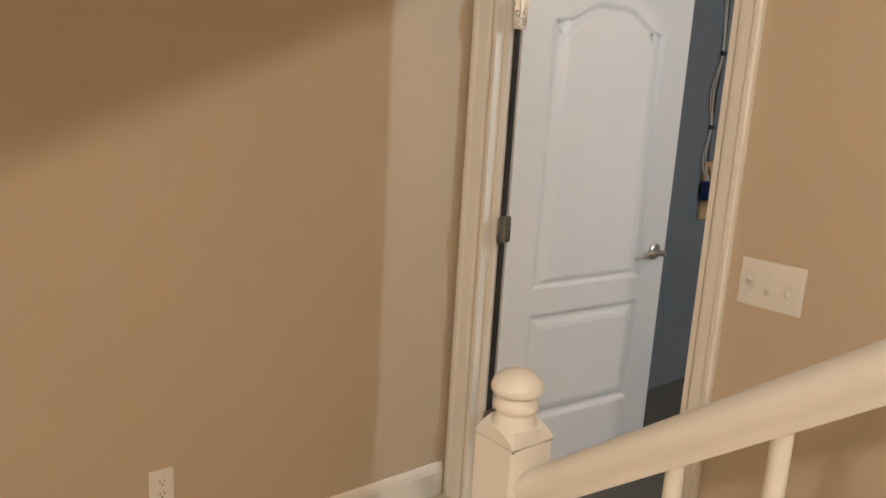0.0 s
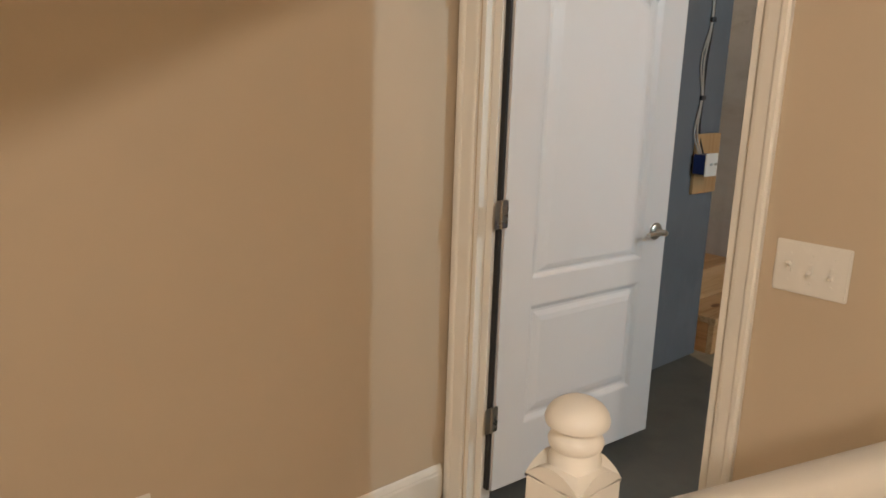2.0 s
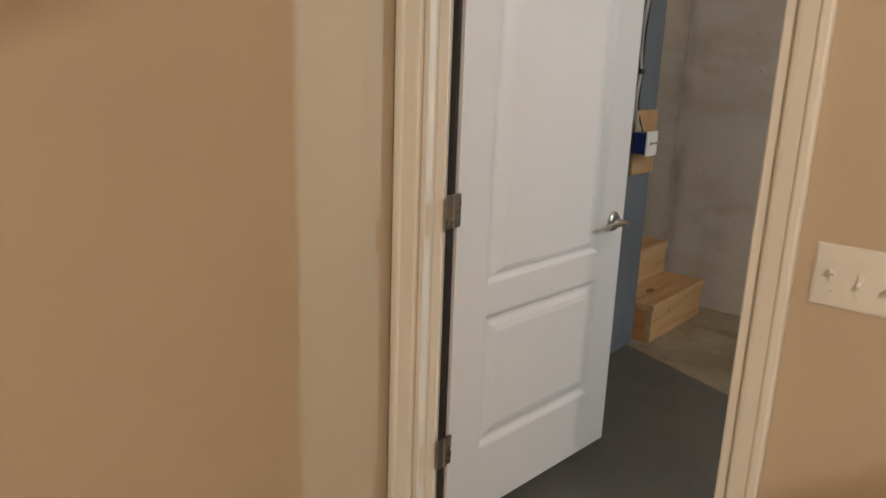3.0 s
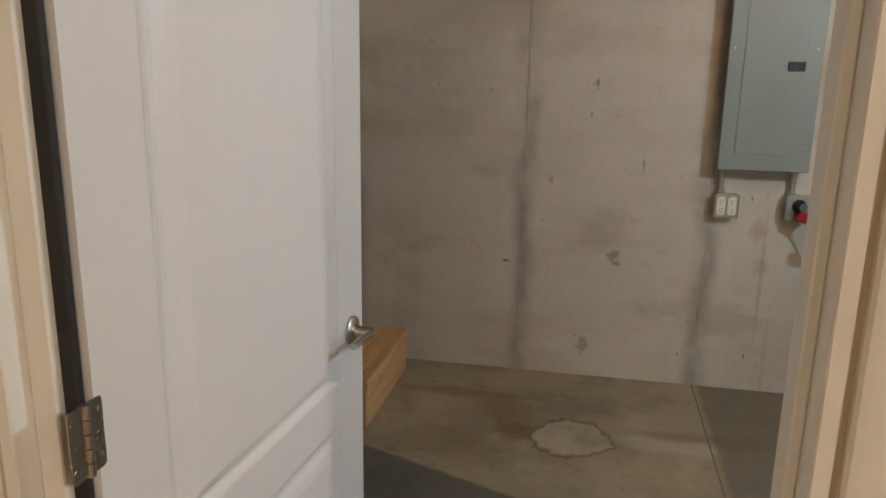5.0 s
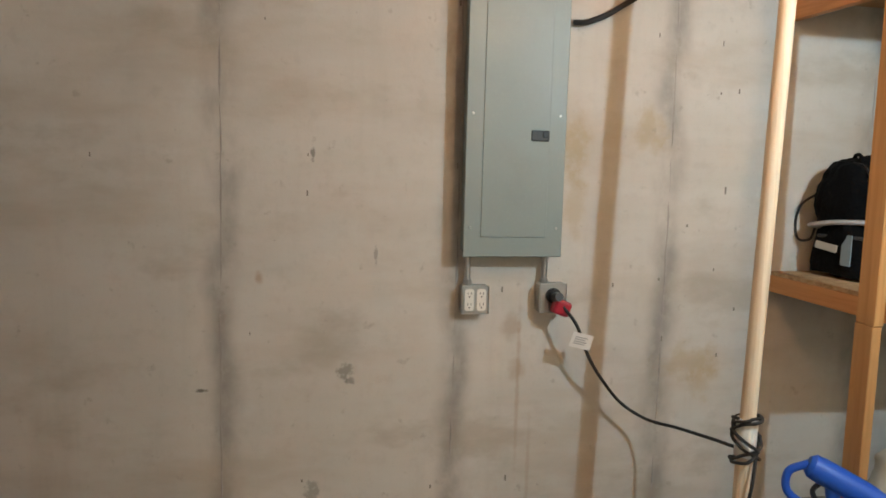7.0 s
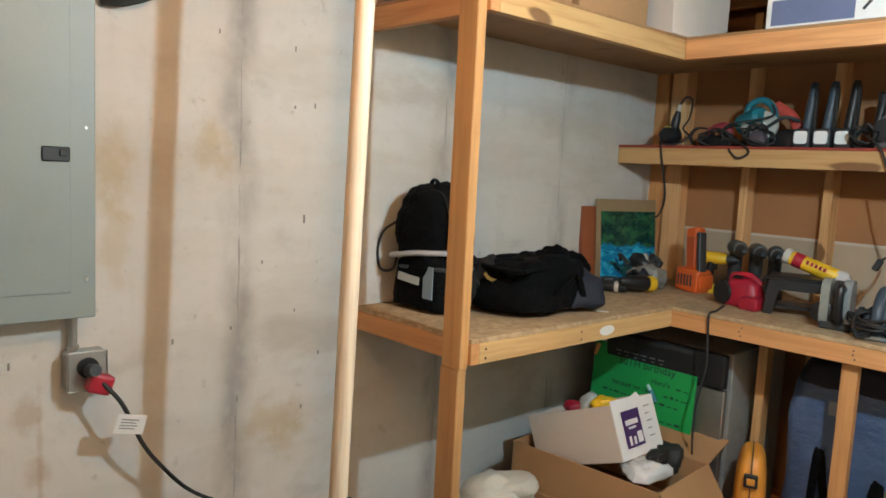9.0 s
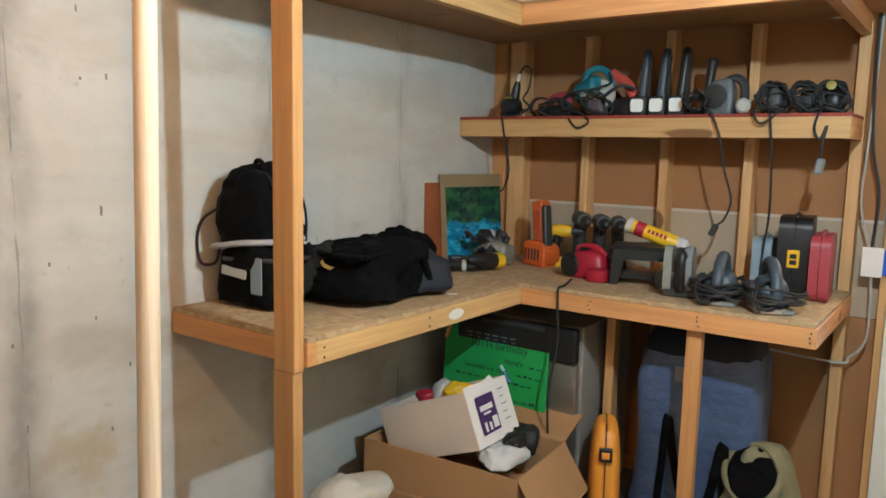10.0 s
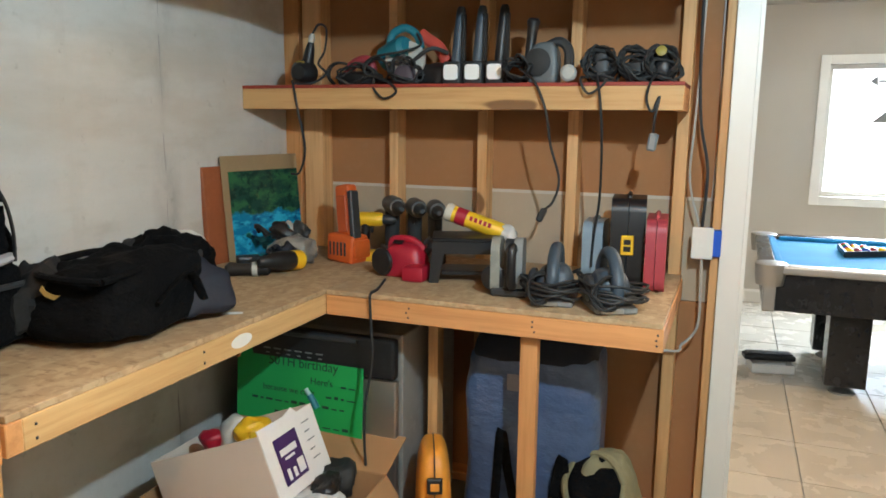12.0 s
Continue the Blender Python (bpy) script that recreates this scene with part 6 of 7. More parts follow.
for x, shaft in ((4.262, SLATE), (4.177, SLATE), (4.09, BLACK_PLASTIC)):
    ob = thing("work_light", "stick work light with square white lens", "work light", (x, -2.2, S2), 180, "row of stick lights")
    box(bm := B(), (-0.038, -0.04, 0.0), (0.038, 0.04, 0.085), 0.012, None, 2)
    part("head", bm, DARK_GREY, ob, "", True)
    extrude_poly(bm := B(), rounded(0.056, 0.056, 0.012, 4, 0, 0.045), 0.006, Matrix.Translation((0, -0.045, 0)))
    part("lens", bm, plain("frosted_white_lens", (0.85, 0.85, 0.82), 0.25, 0, 0.05, 40, 0), ob, "frosted white lens", True)
    lathe(bm := B(), [(0.019, 0.08), (0.021, 0.1), (0.0195, 0.2), (0.018, 0.275), (0.012, 0.29)], 14, pose(0, 0.0, 0, -3, 4, 0))
    part("shaft", bm, shaft, ob, "", True)
    box(bm := B(), (0.02, -0.004, 0.08), (0.04, 0.024, 0.265), 0.006)
    part("grip", bm, BLACK_PLASTIC, ob)
jig = thing("jigsaw", "grey corded jigsaw with upright black side handle", "power tool", (3.91, -2.2, S2), 180)
soft_body(bm := B(), (0.12, 0.1, 0.14), None, 5, wrinkle=0.012, freq=9, seed=14, taper=0.25)
part("body", bm, plain("worn_blue_grey_plastic", (0.1, 0.115, 0.12), 0.45, 0, 0.5), jig, "", True)
lathe(bm := B(), [(0.02, 0.05), (0.016, 0.08), (0.02, 0.2), (0.025, 0.225), (0.018, 0.235)], 14, pose(-0.07, 0, 0.0, 0, 6, 0))
part("side_handle", bm, BLACK_PLASTIC, jig, "", True)
tube(bm := B(), [(0.0, 0.0, 0.13), (0.05, 0, 0.15), (0.085, 0, 0.12), (0.09, 0, 0.05)], 0.018, 8, 5)
part("handle", bm, DARK_GREY, jig, "", True)
lathe(bm := B(), [(0.028, 0.0), (0.03, 0.02), (0.02, 0.03)], 18, pose(0.1, -0.04, 0.035, 90, 0, 0))
part("lamp_ring", bm, LIGHT_GREY, jig, "", True)
bm = B()
coil(bm, (-0.085, -0.06, 0.045), 0.046, 0.036, 8, 0.005, 0.05, (70, 0, 12), 71)
lathe(bm, [(0.03, 0.0), (0.046, 0.004), (0.048, 0.014), (0.02, 0.02)], 20, pose(-0.012, -0.05, 0.075, 90, 0, 0))
tube(bm, [(-0.07, -0.09, 0.05), (0.0, -0.14, 0.0), (0.045, -0.15, -0.1), (0.06, -0.12, -0.22), (0.09, -0.1, -0.34), (0.07, -0.1, -0.42), (0.04, -0.1, -0.45)], 0.0045, 6, 6)
part("cord", bm, RUBBER, jig, "", True)
box(bm := B(), (-0.012, -0.012, -0.025), (0.012, 0.012, 0.025), 0.004, pose(0.03, -0.1, -0.47, 0, 25, 0))
part("plug", bm, DARK_GREY, jig)
for x, seed, lab, mt in ((3.7, 81, "black corded router in a tangle of cord", DARK_GREY), (3.58, 91, "grey palm sander with wound cord", DARK_GREY), (3.495, 101, "black and yellow corded tool in a hank of cord", BLACK_PLASTIC)):
    ob = thing("corded_tool", lab, "power tool", (x, -2.19, S2), 180)
    soft_body(bm := B(), (0.08, 0.08, 0.09 if seed != 81 else 0.12), None, 2.8, wrinkle=0.008, freq=10, seed=seed, taper=0.35)
    part("body", bm, mt, ob, "", True)
    bm = B()
    coil(bm, (0, -0.035, 0.06), 0.055, 0.052, 9, 0.0042, 0.04, (72, 0, 0), seed)
    coil(bm, (-0.01, -0.02, 0.075), 0.05, 0.045, 4, 0.0042, 0.03, (80, 30, 20), seed + 3)
    coil(bm, (0.015, -0.05, 0.04), 0.06, 0.04, 3, 0.0046, 0.025, (60, 20, 10), seed + 1)
    part("cord", bm, RUBBER, ob, "", True)
    if seed == 101:
        lathe(bm := B(), [(0.016, 0.0), (0.018, 0.01), (0.01, 0.014)], 16, pose(0.0, -0.05, 0.1, 70, 0, 0))
        part("ring", bm, plain("dull_yellow_print", (0.3, 0.24, 0.05), 0.5), ob, "dull yellow ring", True)
        tube(bm := B(), [(0, -0.05, 0.03), (-0.02, -0.13, 0.0), (-0.03, -0.15, -0.06), (-0.01, -0.15, -0.1), (0.01, -0.14, -0.05), (0.0, -0.15, -0.12), (-0.005, -0.13, -0.17)], 0.0046, 6, 6)
        part("hanging_cord", bm, RUBBER, ob, "", True)
        box(bm := B(), (-0.015, -0.012, -0.03), (0.015, 0.012, 0.03), 0.006, pose(-0.005, -0.13, -0.2, 0, 10, 0))
        part("plug", bm, MID_GREY, ob)
    if seed == 81:
        tube(bm := B(), [(-0.02, -0.06, 0.02), (-0.05, -0.13, 0.01), (-0.02, -0.15, -0.04), (0.02, -0.14, -0.02), (0.04, -0.12, 0.01)], 0.0046, 6, 6)
        tube(bm, [(0.0, -0.1, 0.02), (0.02, -0.14, -0.05), (0.03, -0.12, -0.2), (0.02, -0.05, -0.4), (0.0, -0.02, -0.55), (-0.005, -0.02, -0.66)], 0.0046, 6, 6)
        part("hanging_cord", bm, RUBBER, ob, "", True)

# ---- under the bench ----
dish = thing("dishwasher", "old stainless dishwasher with black control panel", "dishwasher", (4.6, -1.78, 0.0), 180)
box(bm := B(), (-0.3, -0.56, 0.02), (0.3, -0.03, 0.83), 0.004, pose(0, 0, 0, 0, 0, 180))
part("tub", bm, plain("grey_tub_side", (0.33, 0.31, 0.28), 0.5, 0.2, 0.5, 30, 0.1), dish)
box(bm := B(), (-0.3, -0.03, 0.1), (0.3, 0.0, 0.675), 0.005)
dd = part("door", bm, STAINLESS, dish, "brushed stainless door")
box(bm := B(), (-0.3, -0.045, 0.68), (0.3, 0.0, 0.83), 0.012, None, 3)
cp = part("control_panel", bm, BLACK_PLASTIC, dish, "glossy black control panel")
bm = B()
for k in range(6):
    box(bm, (-0.24 + k * 0.045, -0.0465, 0.742), (-0.21 + k * 0.045, -0.0445, 0.747))
    box(bm, (-0.23 + k * 0.045, -0.0465, 0.725), (-0.215 + k * 0.045, -0.0445, 0.729))
part("panel_print", bm, MID_GREY, cp, "tiny unreadable print")
box(bm := B(), (-0.16, -0.05, 0.8), (0.16, -0.035, 0.822), 0.005)
part("pull", bm, DARK_GREY, cp)
rod(bm := B(), (-0.3, 0.05, 0.02), (-0.3, 0.05, 0.8), 0.012, seg=12)
part("drain_pipe", bm, WHITE_PLASTIC, dish, "white drain pipe", True)
box(bm := B(), (-0.29, -0.01, 0.0), (0.29, 0.4, 0.1), 0.004)
part("plinth", bm, BLACK_PLASTIC, dish)
for z in (0.55, 0.58, 0.61):
    box(bm := B(), (-0.306, 0.1, z), (-0.3, 0.25, z + 0.016), 0.002)
    part("side_strap", bm, plain("tan_tape_%d" % int(z * 100), (0.45, 0.35, 0.2), 0.5), dish)
spare = thing("loose_stud", "pale length of lumber standing by the dishwasher", "lumber", (4.24, -1.98, 0.0), 6)
box(bm := B(), (-0.019, -0.04, 0.0), (0.019, 0.04, 0.93), 0.002)
part("board", bm, PALE_Z, spare)

sign = thing("green_poster", "green poster board with hand-written birthday message", "poster", (4.69, -1.70, 0.17), 180, rx=-4)
box(bm := B(), (-0.27, -0.003, 0.0), (0.27, 0.0, 0.6), 0.0)
part("board", bm, GREEN_CARD, sign)
flip = pose(0, -0.0035, 0, 90, 0, 0)
writing("message", "50TH birthday", 0.05, Matrix.Translation((0.02, 0, 0.515)) @ flip, INK, sign)
writing("message", "Here's", 0.036, Matrix.Translation((0.1, 0, 0.46)) @ flip, INK, sign)
writing("message", "because we can't", 0.033, Matrix.Translation((-0.04, 0, 0.415)) @ flip, INK, sign)
writing("message", "in the", 0.034, Matrix.Translation((0.19, 0, 0.2)) @ flip, INK, sign)
bm = B()
rnd = random.Random(9)
for row, (z, x0, x1) in enumerate(((0.415, 0.12, 0.25), (0.375, -0.2, 0.2), (0.33, -0.1, 0.0), (0.3, 0.05, 0.2), (0.215, 0.0, 0.09), (0.46, 0.18, 0.25))):
    x = x0
    while x < x1:
        w = rnd.uniform(0.012, 0.035)
        box(bm, (x, -0.0042, z), (x + w, -0.003, z + rnd.uniform(0.004, 0.012)))
        x += w + 0.012
part("faint_lines", bm, INK, sign, "unreadable handwriting strokes")
clip = thing("wood_peg", "small wooden clip on the poster edge", "clip", (4.92, -1.70, 0.735), 180)
box(bm := B(), (-0.008, -0.012, -0.03), (0.008, 0.004, 0.03), 0.003, pose(0, 0, 0, 0, 20, 0))
part("jaw", bm, LUM_Z, clip)
marker = thing("marker_pen", "teal marker pen with pale cap taped to poster", "marker", (4.55, -1.63, 0.585), 180)
rod(bm := B(), (-0.03, 0, 0.045), (0.0, 0, 0.0), 0.012, seg=12)
part("barrel", bm, TEAL, marker, "", True)
rod(bm := B(), (0.0 - 0.03, 0, 0.045), (-0.045, 0, 0.066), 0.008, seg=12)
part("cap", bm, plain("pale_teal", (0.3, 0.5, 0.5), 0.4), marker, "", True)

cord3 = thing("hanging_cord", "thin black cord hanging over the bench edge", "cord", (0, 0, 0))
tube(bm := B(), [(4.38, -1.83, BZ + 0.006), (4.335, -1.68, BZ + 0.006), (4.33, BY + 0.008, BZ + 0.002), (4.33, BY + 0.01, BT - 0.05), (4.325, BY + 0.008, 0.8), (4.345, -1.6, 0.62), (4.345, -1.6, 0.45), (4.32, -1.6, 0.3), (4.25, -1.6, 0.16), (4.2, -1.6, 0.05), (4.1, -1.6, 0.008)], 0.0048, 6, 6)
part("cable", bm, RUBBER, cord3, "", True)

ocase = thing("orange_case", "amber-orange rounded plastic case standing on end", "tool case", (4.15, -1.74, 0.0), 204)
soft_body(bm := B(), (0.135, 0.3, 0.49), None, 3.6, wrinkle=0.0, taper=0.12, flat=0.9)
part("shell", bm, AMBER, ocase, "", True)
box(bm := B(), (-0.026, -0.156, 0.365), (0.026, -0.138, 0.42), 0.004)
lt = part("latch", bm, BLACK_PLASTIC, ocase, "black square latch")
box(bm := B(), (-0.015, -0.159, 0.378), (0.015, -0.154, 0.405), 0.002)
part("latch_bar", bm, AMBER, lt)
tube(bm := B(), [(0, -0.148, 0.03), (0, -0.15, 0.2), (0, -0.145, 0.36), (0, -0.118, 0.46), (0, -0.05, 0.492), (0, 0.05, 0.492)], 0.0025, 6, 6)
part("seam", bm, DARK_GREY, ocase)

bbag = thing("blue_duffel", "large dusty blue duffel bag standing upright", "duffel bag", (3.86, -2.06, 0.0), 184)
soft_body(bm := B(), (0.5, 0.38, 0.8), None, 5.5, rings=34, seg=56, wrinkle=0.028, freq=4.5, seed=17, taper=0.02)
part("body", bm, BLUE_CLOTH, bbag, "", True)
soft_body(bm := B(), (0.46, 0.35, 0.12), pose(0, 0, 0.755), 5, wrinkle=0.012, freq=6, seed=18, taper=0.12)
part("lid", bm, NAVY, bbag, "navy cloth lid", True)
tube(bm := B(), [(-0.12, -0.2, 0.0), (-0.115, -0.212, 0.15), (-0.105, -0.214, 0.3), (-0.09, -0.214, 0.52), (-0.06, -0.215, 0.36), (-0.02, -0.216, 0.2), (0.03, -0.216, 0.13), (0.085, -0.216, 0.22), (0.125, -0.214, 0.45), (0.14, -0.212, 0.25), (0.15, -0.2, 0.0)], 0.018, 8, 6, 0.3)
part("strap", bm, NYLON, bbag, "black webbing strap", True)
box(bm := B(), (-0.08, -0.19, 0.66), (0.0, -0.178, 0.72), 0.003)
part("patch", bm, plain("worn_blue_patch", (0.2, 0.21, 0.25), 0.6), bbag, "pale worn patch")

gbag2 = thing("olive_bag", "olive canvas bag with dark open mouth", "bag", (3.58, -1.93, 0.0), 186)
soft_body(bm := B(), (0.36, 0.3, 0.44), None, 2.7, rings=34, seg=56, wrinkle=0.028, freq=7, seed=19, taper=0.36)
part("body", bm, OLIVE, gbag2, "", True)
MO = pose(-0.03, -0.07, 0.36, 52, -16, 0)
soft_body(bm := B(), (0.19, 0.22, 0.05), MO @ pose(0, 0, -0.02), 2.3, wrinkle=0.012, freq=12, seed=20)
part("mouth", bm, NYLON, gbag2, "black lining", True)
tube(bm := B(), [MO @ Vector((0.1 * math.cos(a), 0.118 * math.sin(a), 0.012 + 0.012 * math.sin(2.6 * a))) for a in [math.pi * k / 8 for k in range(17)]], 0.017, 8, 4, 0.7)
part("hem", bm, OLIVE, gbag2, "", True)
tube(bm := B(), [(0.07, -0.13, 0.28), (0.12, -0.15, 0.24), (0.13, -0.155, 0.16), (0.09, -0.16, 0.11), (0.03, -0.155, 0.15)], 0.017, 8, 6, 0.35)
part("strap", bm, NYLON, gbag2, "", True)


def carton(name, label, place, rz, w, d, h, mt, flaps=(), t=0.004, rx=0, ry=0, bottom=True):
    """An open carton; flaps: (side, degrees past upright)."""
    ob = thing(name, label, "box", place, rz, rx=rx, ry=ry)
    for a, b in (((-w / 2, -d / 2, 0), (w / 2, -d / 2 + t, h)), ((-w / 2, d / 2 - t, 0), (w / 2, d / 2, h)), ((-w / 2, -d / 2 + t, 0), (-w / 2 + t, d / 2 - t, h)), ((w / 2 - t, -d / 2 + t, 0), (w / 2, d / 2 - t, h)), ((-w / 2 + t, -d / 2 + t, 0), (w / 2 - t, d / 2 - t, t))):
        box(bm := B(), a, b)
        part("side", bm, mt, ob)
    for side, ang in flaps:
        f = min(w, d) * 0.48
        m = {"front": pose(0, -d / 2, h, ang, 0, 0), "back": pose(0, d / 2, h, -ang, 0, 0), "left": pose(-w / 2, 0, h, 0, -ang, 0), "right": pose(w / 2, 0, h, 0, ang, 0)}[side]
        if side in ("front", "back"):
            box(bm := B(), (-w / 2, -t / 2, 0), (w / 2, t / 2, f), 0, m)
        else:
            box(bm := B(), (-t / 2, -d / 2, 0), (t / 2, d / 2, f), 0, m)
        part("flap", bm, mt, ob)
    return ob


low = thing("carton", "closed brown carton under another carton", "box", (4.66, -1.32, 0.0), 184)
box(bm := B(), (-0.27, -0.2, 0.0), (0.27, 0.2, 0.235), 0.003)
part("body", bm, CARD, low)
bm = B()
for k in range(4):
    box(bm, (0.02, 0.2, 0.2 - 0.013 * k), (0.17, 0.2008, 0.205 - 0.013 * k))
part("print", bm, DARK_GREY, low, "dark printed bars")
big = carton("open_carton", "open brown carton with sagging flaps, filled with clutter", (4.58, -1.345, 0.237), 184, 0.68, 0.42, 0.175, CARD, (("right", 148), ("back", 75)), 0.005)
white = carton("paper_carton", "pale paper carton with white end tipped in a bigger carton", (4.62, -1.345, 0.378), 180, 0.44, 0.29, 0.22, CARD_PALE, (), 0.004, ry=-21)
extrude_poly(bm := B(), [(-0.144, 0.0), (0.144, 0.0), (0.144, 0.22), (0.06, 0.222), (0.04, 0.245), (-0.01, 0.232), (-0.144, 0.236)], 0.004, pose(0.2245, 0, 0, 0, 0, 90))
end = part("white_end", bm, WHITE_CARD, white, "white printed end panel")
box(bm := B(), (0.2286, -0.1, 0.04), (0.2296, 0.02, 0.185))
pl = part("purple_label", bm, PURPLE, white, "purple printed square with pale bars")
bm = B()
for y0, y1, z0, z1 in ((0.0, 0.085, 0.128, 0.148), (0.02, 0.07, 0.112, 0.12), (0.065, 0.08, 0.05, 0.085), (0.035, 0.05, 0.05, 0.08), (-0.012, 0.022, 0.052, 0.095)):
    box(bm, (0.2294, -y1, z0), (0.2304, -y0, z1))
part("label_bars", bm, WHITE_CARD, pl, "pale bars in place of lettering")
bm = B()
for k in range(5):
    box(bm, (0.2284, 0.06, 0.06 + 0.03 * k), (0.2292, 0.1 - 0.012 * (k % 2), 0.064 + 0.03 * k))
part("small_print", bm, MID_GREY, end)
for nm, lb, cat, loc, sz, mt, sd, fr in (
        ("red_packet", "red plastic packet poking from a carton", "packet", (4.76, -1.34, 0.5), (0.1, 0.06, 0.07), RED, 31, 12),
        ("yellow_cloth", "crumpled yellow cloth in a carton", "cloth", (4.63, -1.37, 0.545), (0.11, 0.07, 0.07), YELLOW, 32, 14),
        ("grey_packet", "grey and white packet in a carton", "packet", (4.71, -1.38, 0.49), (0.08, 0.06, 0.11), LIGHT_GREY, 33, 10),
        ("clear_bag", "crumpled clear plastic bag in a carton", "plastic bag", (4.37, -1.3, 0.385), (0.2, 0.14, 0.055), CLEAR_BAG, 34, 18),
        ("black_adapter", "black gadget among plastic wrap", "gadget", (4.36, -1.37, 0.425), (0.12, 0.07, 0.045), BLACK_PLASTIC, 35, 16),
        ("cable_bundle", "bundle of black cable in a carton", "cable", (4.4, -1.5, 0.36), (0.15, 0.12, 0.1), RUBBER, 36, 12)):
    ob = thing(nm, lb, cat, loc, sd * 13)
    soft_body(bm := B(), sz, None, 2.8, 16, 24, wrinkle=0.022, freq=fr, seed=sd)
    part("body", bm, mt, ob, "", True)

sack = thing("white_sack", "off-white woven sack slumped under the bench", "sack", (4.72, -0.84, 0.0), 25)
soft_body(bm := B(), (0.46, 0.38, 0.36), None, 2.4, 34, 60, wrinkle=0.032, freq=6, seed=40, taper=0.4)
part("body", bm, SACK, sack, "", True)
soft_body(bm := B(), (0.3, 0.2, 0.07), pose(0.0, -0.02, 0.3, 4, 6, 30), 2.6, wrinkle=0.018, freq=11, seed=41)
part("folded_top", bm, SACK, sack, "", True)
tube(bm := B(), [(-0.2, -0.06, 0.25), (-0.2, 0.04, 0.33), (-0.15, 0.15, 0.34), (-0.05, 0.19, 0.28), (0.05, 0.19, 0.2)], 0.004, 6, 6)
part("green_cord", bm, plain("dark_green_cord", (0.02, 0.07, 0.04), 0.6), sack, "dark green drawcord", True)
spray = thing("blue_sprayer", "bright blue plastic garden sprayer leaning by the post", "garden sprayer", (4.47, -0.255, 0.0), 0)
lathe(bm := B(), [(0.06, 0.0), (0.078, 0.015), (0.08, 0.2), (0.066, 0.27), (0.04, 0.31)], 24)
part("tank", bm, BRIGHT_BLUE, spray, "", True)
lathe(bm := B(), [(0.028, 0.0), (0.042, 0.014), (0.045, 0.05), (0.043, 0.2), (0.034, 0.26), (0.018, 0.3)], 20, Matrix.Translation((0.05, 0.075, 0.45)) @ Vector((-0.5, -0.8, -0.42)).to_track_quat("Z", "Y").to_matrix().to_4x4())
part("barrel", bm, BRIGHT_BLUE, spray, "", True)
tube(bm := B(), [(0.05, 0.07, 0.45), (0.085, 0.12, 0.41), (0.085, 0.12, 0.34), (0.05, 0.07, 0.3), (0.0, 0.01, 0.29)], 0.014, 10, 6)
part("handle", bm, BRIGHT_BLUE, spray, "", True)
tube(bm := B(), [(0.02, 0.03, 0.4), (0.035, 0.06, 0.36), (0.02, 0.05, 0.32)], 0.009, 8, 5)
part("trigger", bm, BLACK_PLASTIC, spray, "black trigger", True)
rod(bm := B(), (0, 0, 0.29), (0.01, 0.01, 0.41), 0.02, 0.026, 14)
part("neck", bm, BRIGHT_BLUE, spray, "", True)

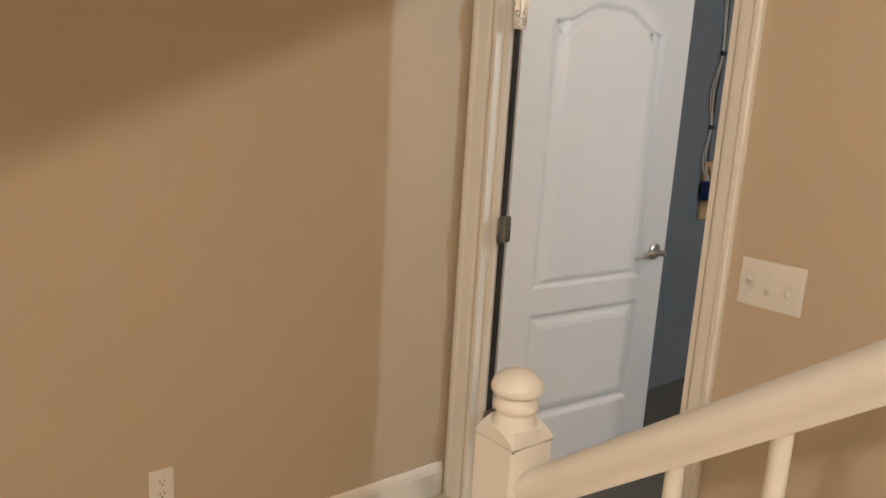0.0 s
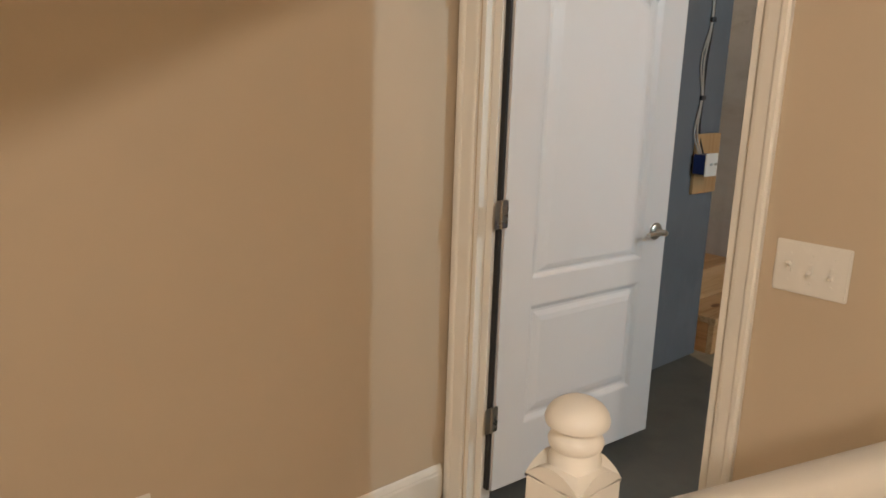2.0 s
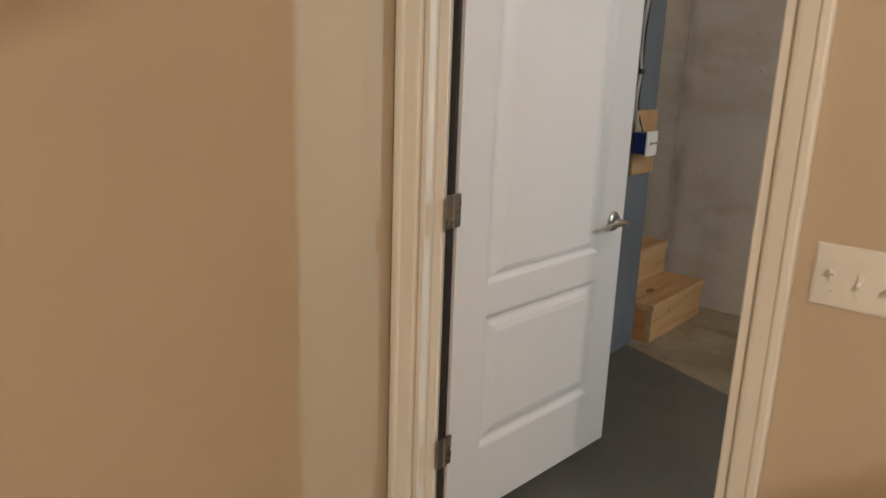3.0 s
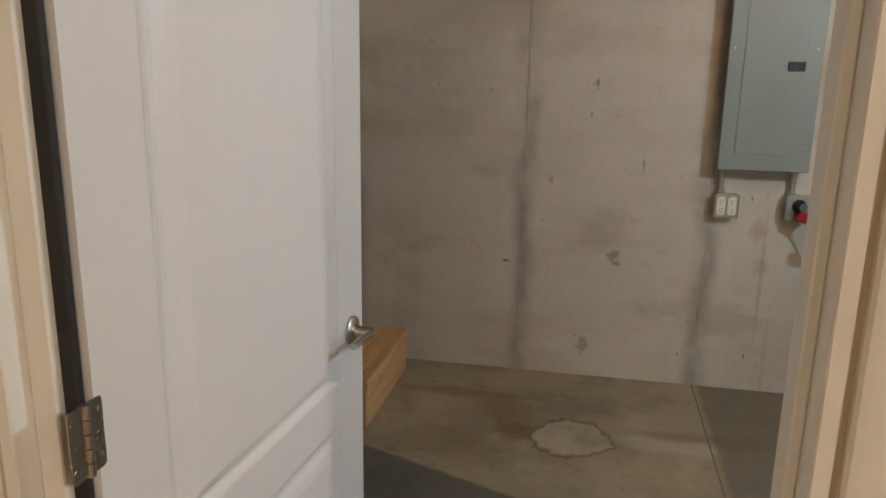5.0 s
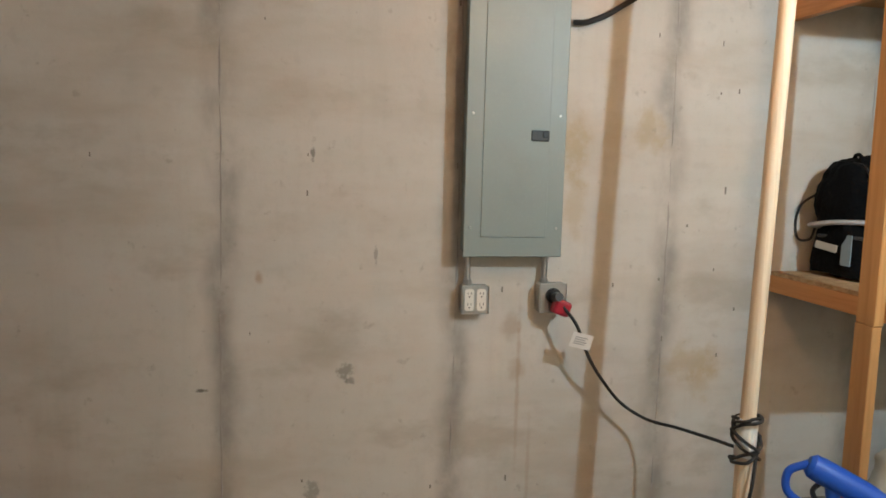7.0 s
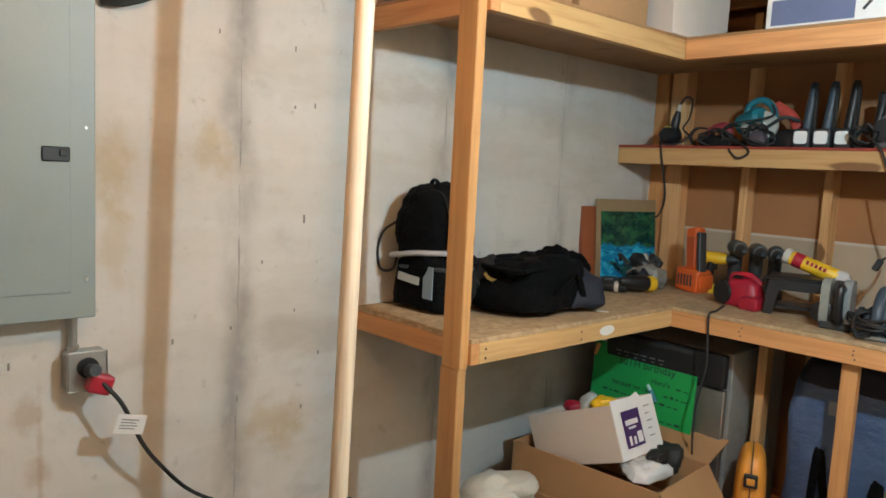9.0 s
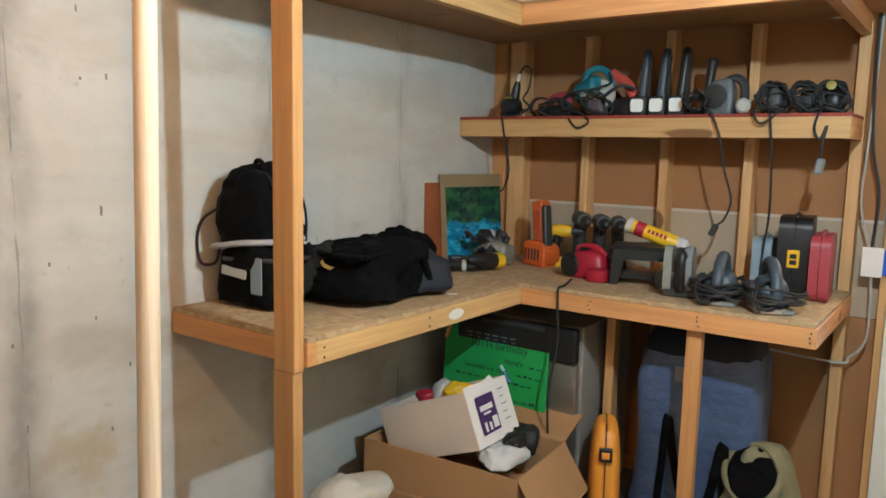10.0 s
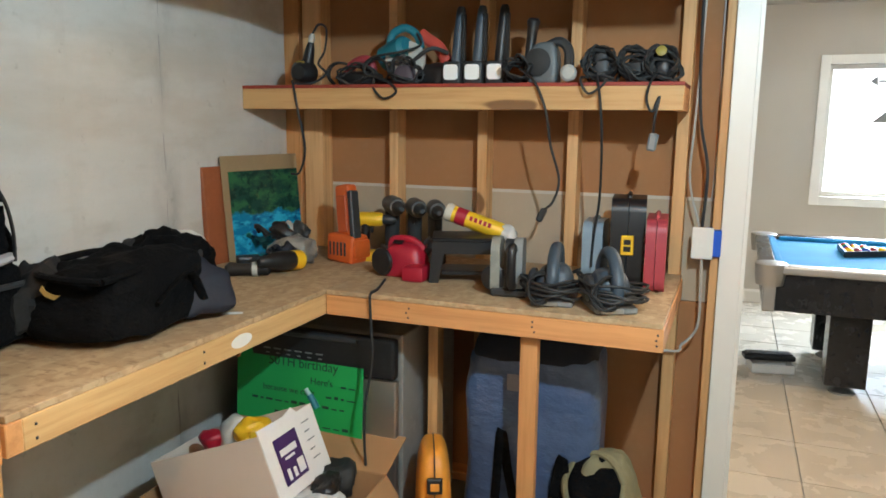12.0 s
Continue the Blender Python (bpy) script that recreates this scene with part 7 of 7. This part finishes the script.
# ---- cartons on the high shelf ----
for nm, lb, loc, sz, mt, tag in (
        ("carton", "brown carton on the high shelf", (4.72, -0.62, TZ + 0.001), (0.42, 0.4, 0.2), CARD, 0),
        ("carton", "brown carton with white label on the high shelf", (4.74, -1.08, TZ + 0.001), (0.44, 0.42, 0.2), CARD, 1),
        ("carton", "tan carton with shipping label at the shelf corner", (4.71, -1.66, TZ + 0.001), (0.42, 0.44, 0.22), CARD_PALE, 2),
        ("appliance_box", "white printed product box with fan picture", (3.98, -1.74, TZ + 0.001), (0.42, 0.34, 0.22), WHITE_CARD, 3),
        ("storage_box", "grey box at the end of the high shelf", (3.58, -1.76, TZ + 0.001), (0.3, 0.32, 0.2), LIGHT_GREY, 0)):
    ob = thing(nm, lb, "box", loc)
    w, d, h = sz
    box(bm := B(), (-w / 2, -d / 2, 0), (w / 2, d / 2, h), 0.003)
    part("body", bm, mt, ob)
    if tag in (1, 2):
        if tag == 1:
            box(bm := B(), (-w / 2 - 0.001, 0.0, 0.08), (-w / 2, 0.1, 0.17))
        else:
            box(bm := B(), (0.0, d / 2, 0.06), (0.09, d / 2 + 0.001, 0.15), 0, None)
        lab_ = part("label_sheet", bm, WHITE_CARD, ob, "white shipping label")
        bm = B()
        for k in range(4):
            if tag == 1:
                box(bm, (-w / 2 - 0.0016, 0.012, 0.095 + 0.017 * k), (-w / 2 - 0.0009, 0.085 - 0.02 * (k % 2), 0.101 + 0.017 * k))
            else:
                box(bm, (0.012, d / 2 + 0.0009, 0.075 + 0.017 * k), (0.075 - 0.02 * (k % 2), d / 2 + 0.0016, 0.081 + 0.017 * k))
        part("print", bm, DARK_GREY, lab_)
        box(bm := B(), (-w / 2, -0.025, h), (w / 2, 0.025, h + 0.0008))
        part("tape", bm, CARD_PALE, ob)
    if tag == 3:
        box(bm := B(), (-0.1, d / 2, 0.01), (0.19, d / 2 + 0.0012, 0.1))
        part("picture_panel", bm, plain("printed_blue_grey", (0.14, 0.17, 0.28), 0.4, 0, 0.6, 12, 0), ob, "printed blue-grey picture")
        bm = B()
        for k in range(3):
            box(bm, (-0.005, 0, 0), (0.005, 0.0015, 0.045), 0, pose(-0.155, d / 2, 0.07, 0, 120 * k + 20, 0))
        part("fan_print", bm, DARK_GREY, ob, "dark three-blade fan shape")

# ---- floor tiles, last ----
TILES = [Mat("beige_floor_tile", (0.6, 0.52, 0.41), 0.3).vary(3, (0.56, 0.475, 0.365), 0.4, 0.7, 0.6).vary(30, (0.55, 0.47, 0.37), 0.5, 0.8, 0.3).each((0.57, 0.49, 0.38), 0.5).gloss(4, 0.18, 0.36).done()]
floor_play = bpy.data.objects["floor_play"]
T = 0.46
box(bm := B(), (0.003, 0.003, -0.012), (T - 0.003, T - 0.003, 0.0), 0.0015)
me = bpy.data.meshes.new("tile")
bm.to_mesh(me)
bm.free()
me.materials.append(TILES[0])
for i in range(10):
    for j in range(9):
        ob = new("tile", me)
        ob.parent = floor_play
        ob.location = (0.1 + i * T - 0.003, YS - 0.115 - (j + 1) * T, 0.0)
floor = bpy.data.objects["floor"]
box(bm := B(), (0.003, 0.003, 0.0), (T - 0.003, T - 0.003, 0.004), 0.0015)
me = bpy.data.meshes.new("tile")
bm.to_mesh(me)
bm.free()
me.materials.append(TILES[0])
for i in range(4):
    for j in range(3):
        ob = new("tile", me)
        ob.parent = floor
        ob.location = (XH + 0.05 - (i + 1) * T, YL - (j + 1) * T, 0.0)
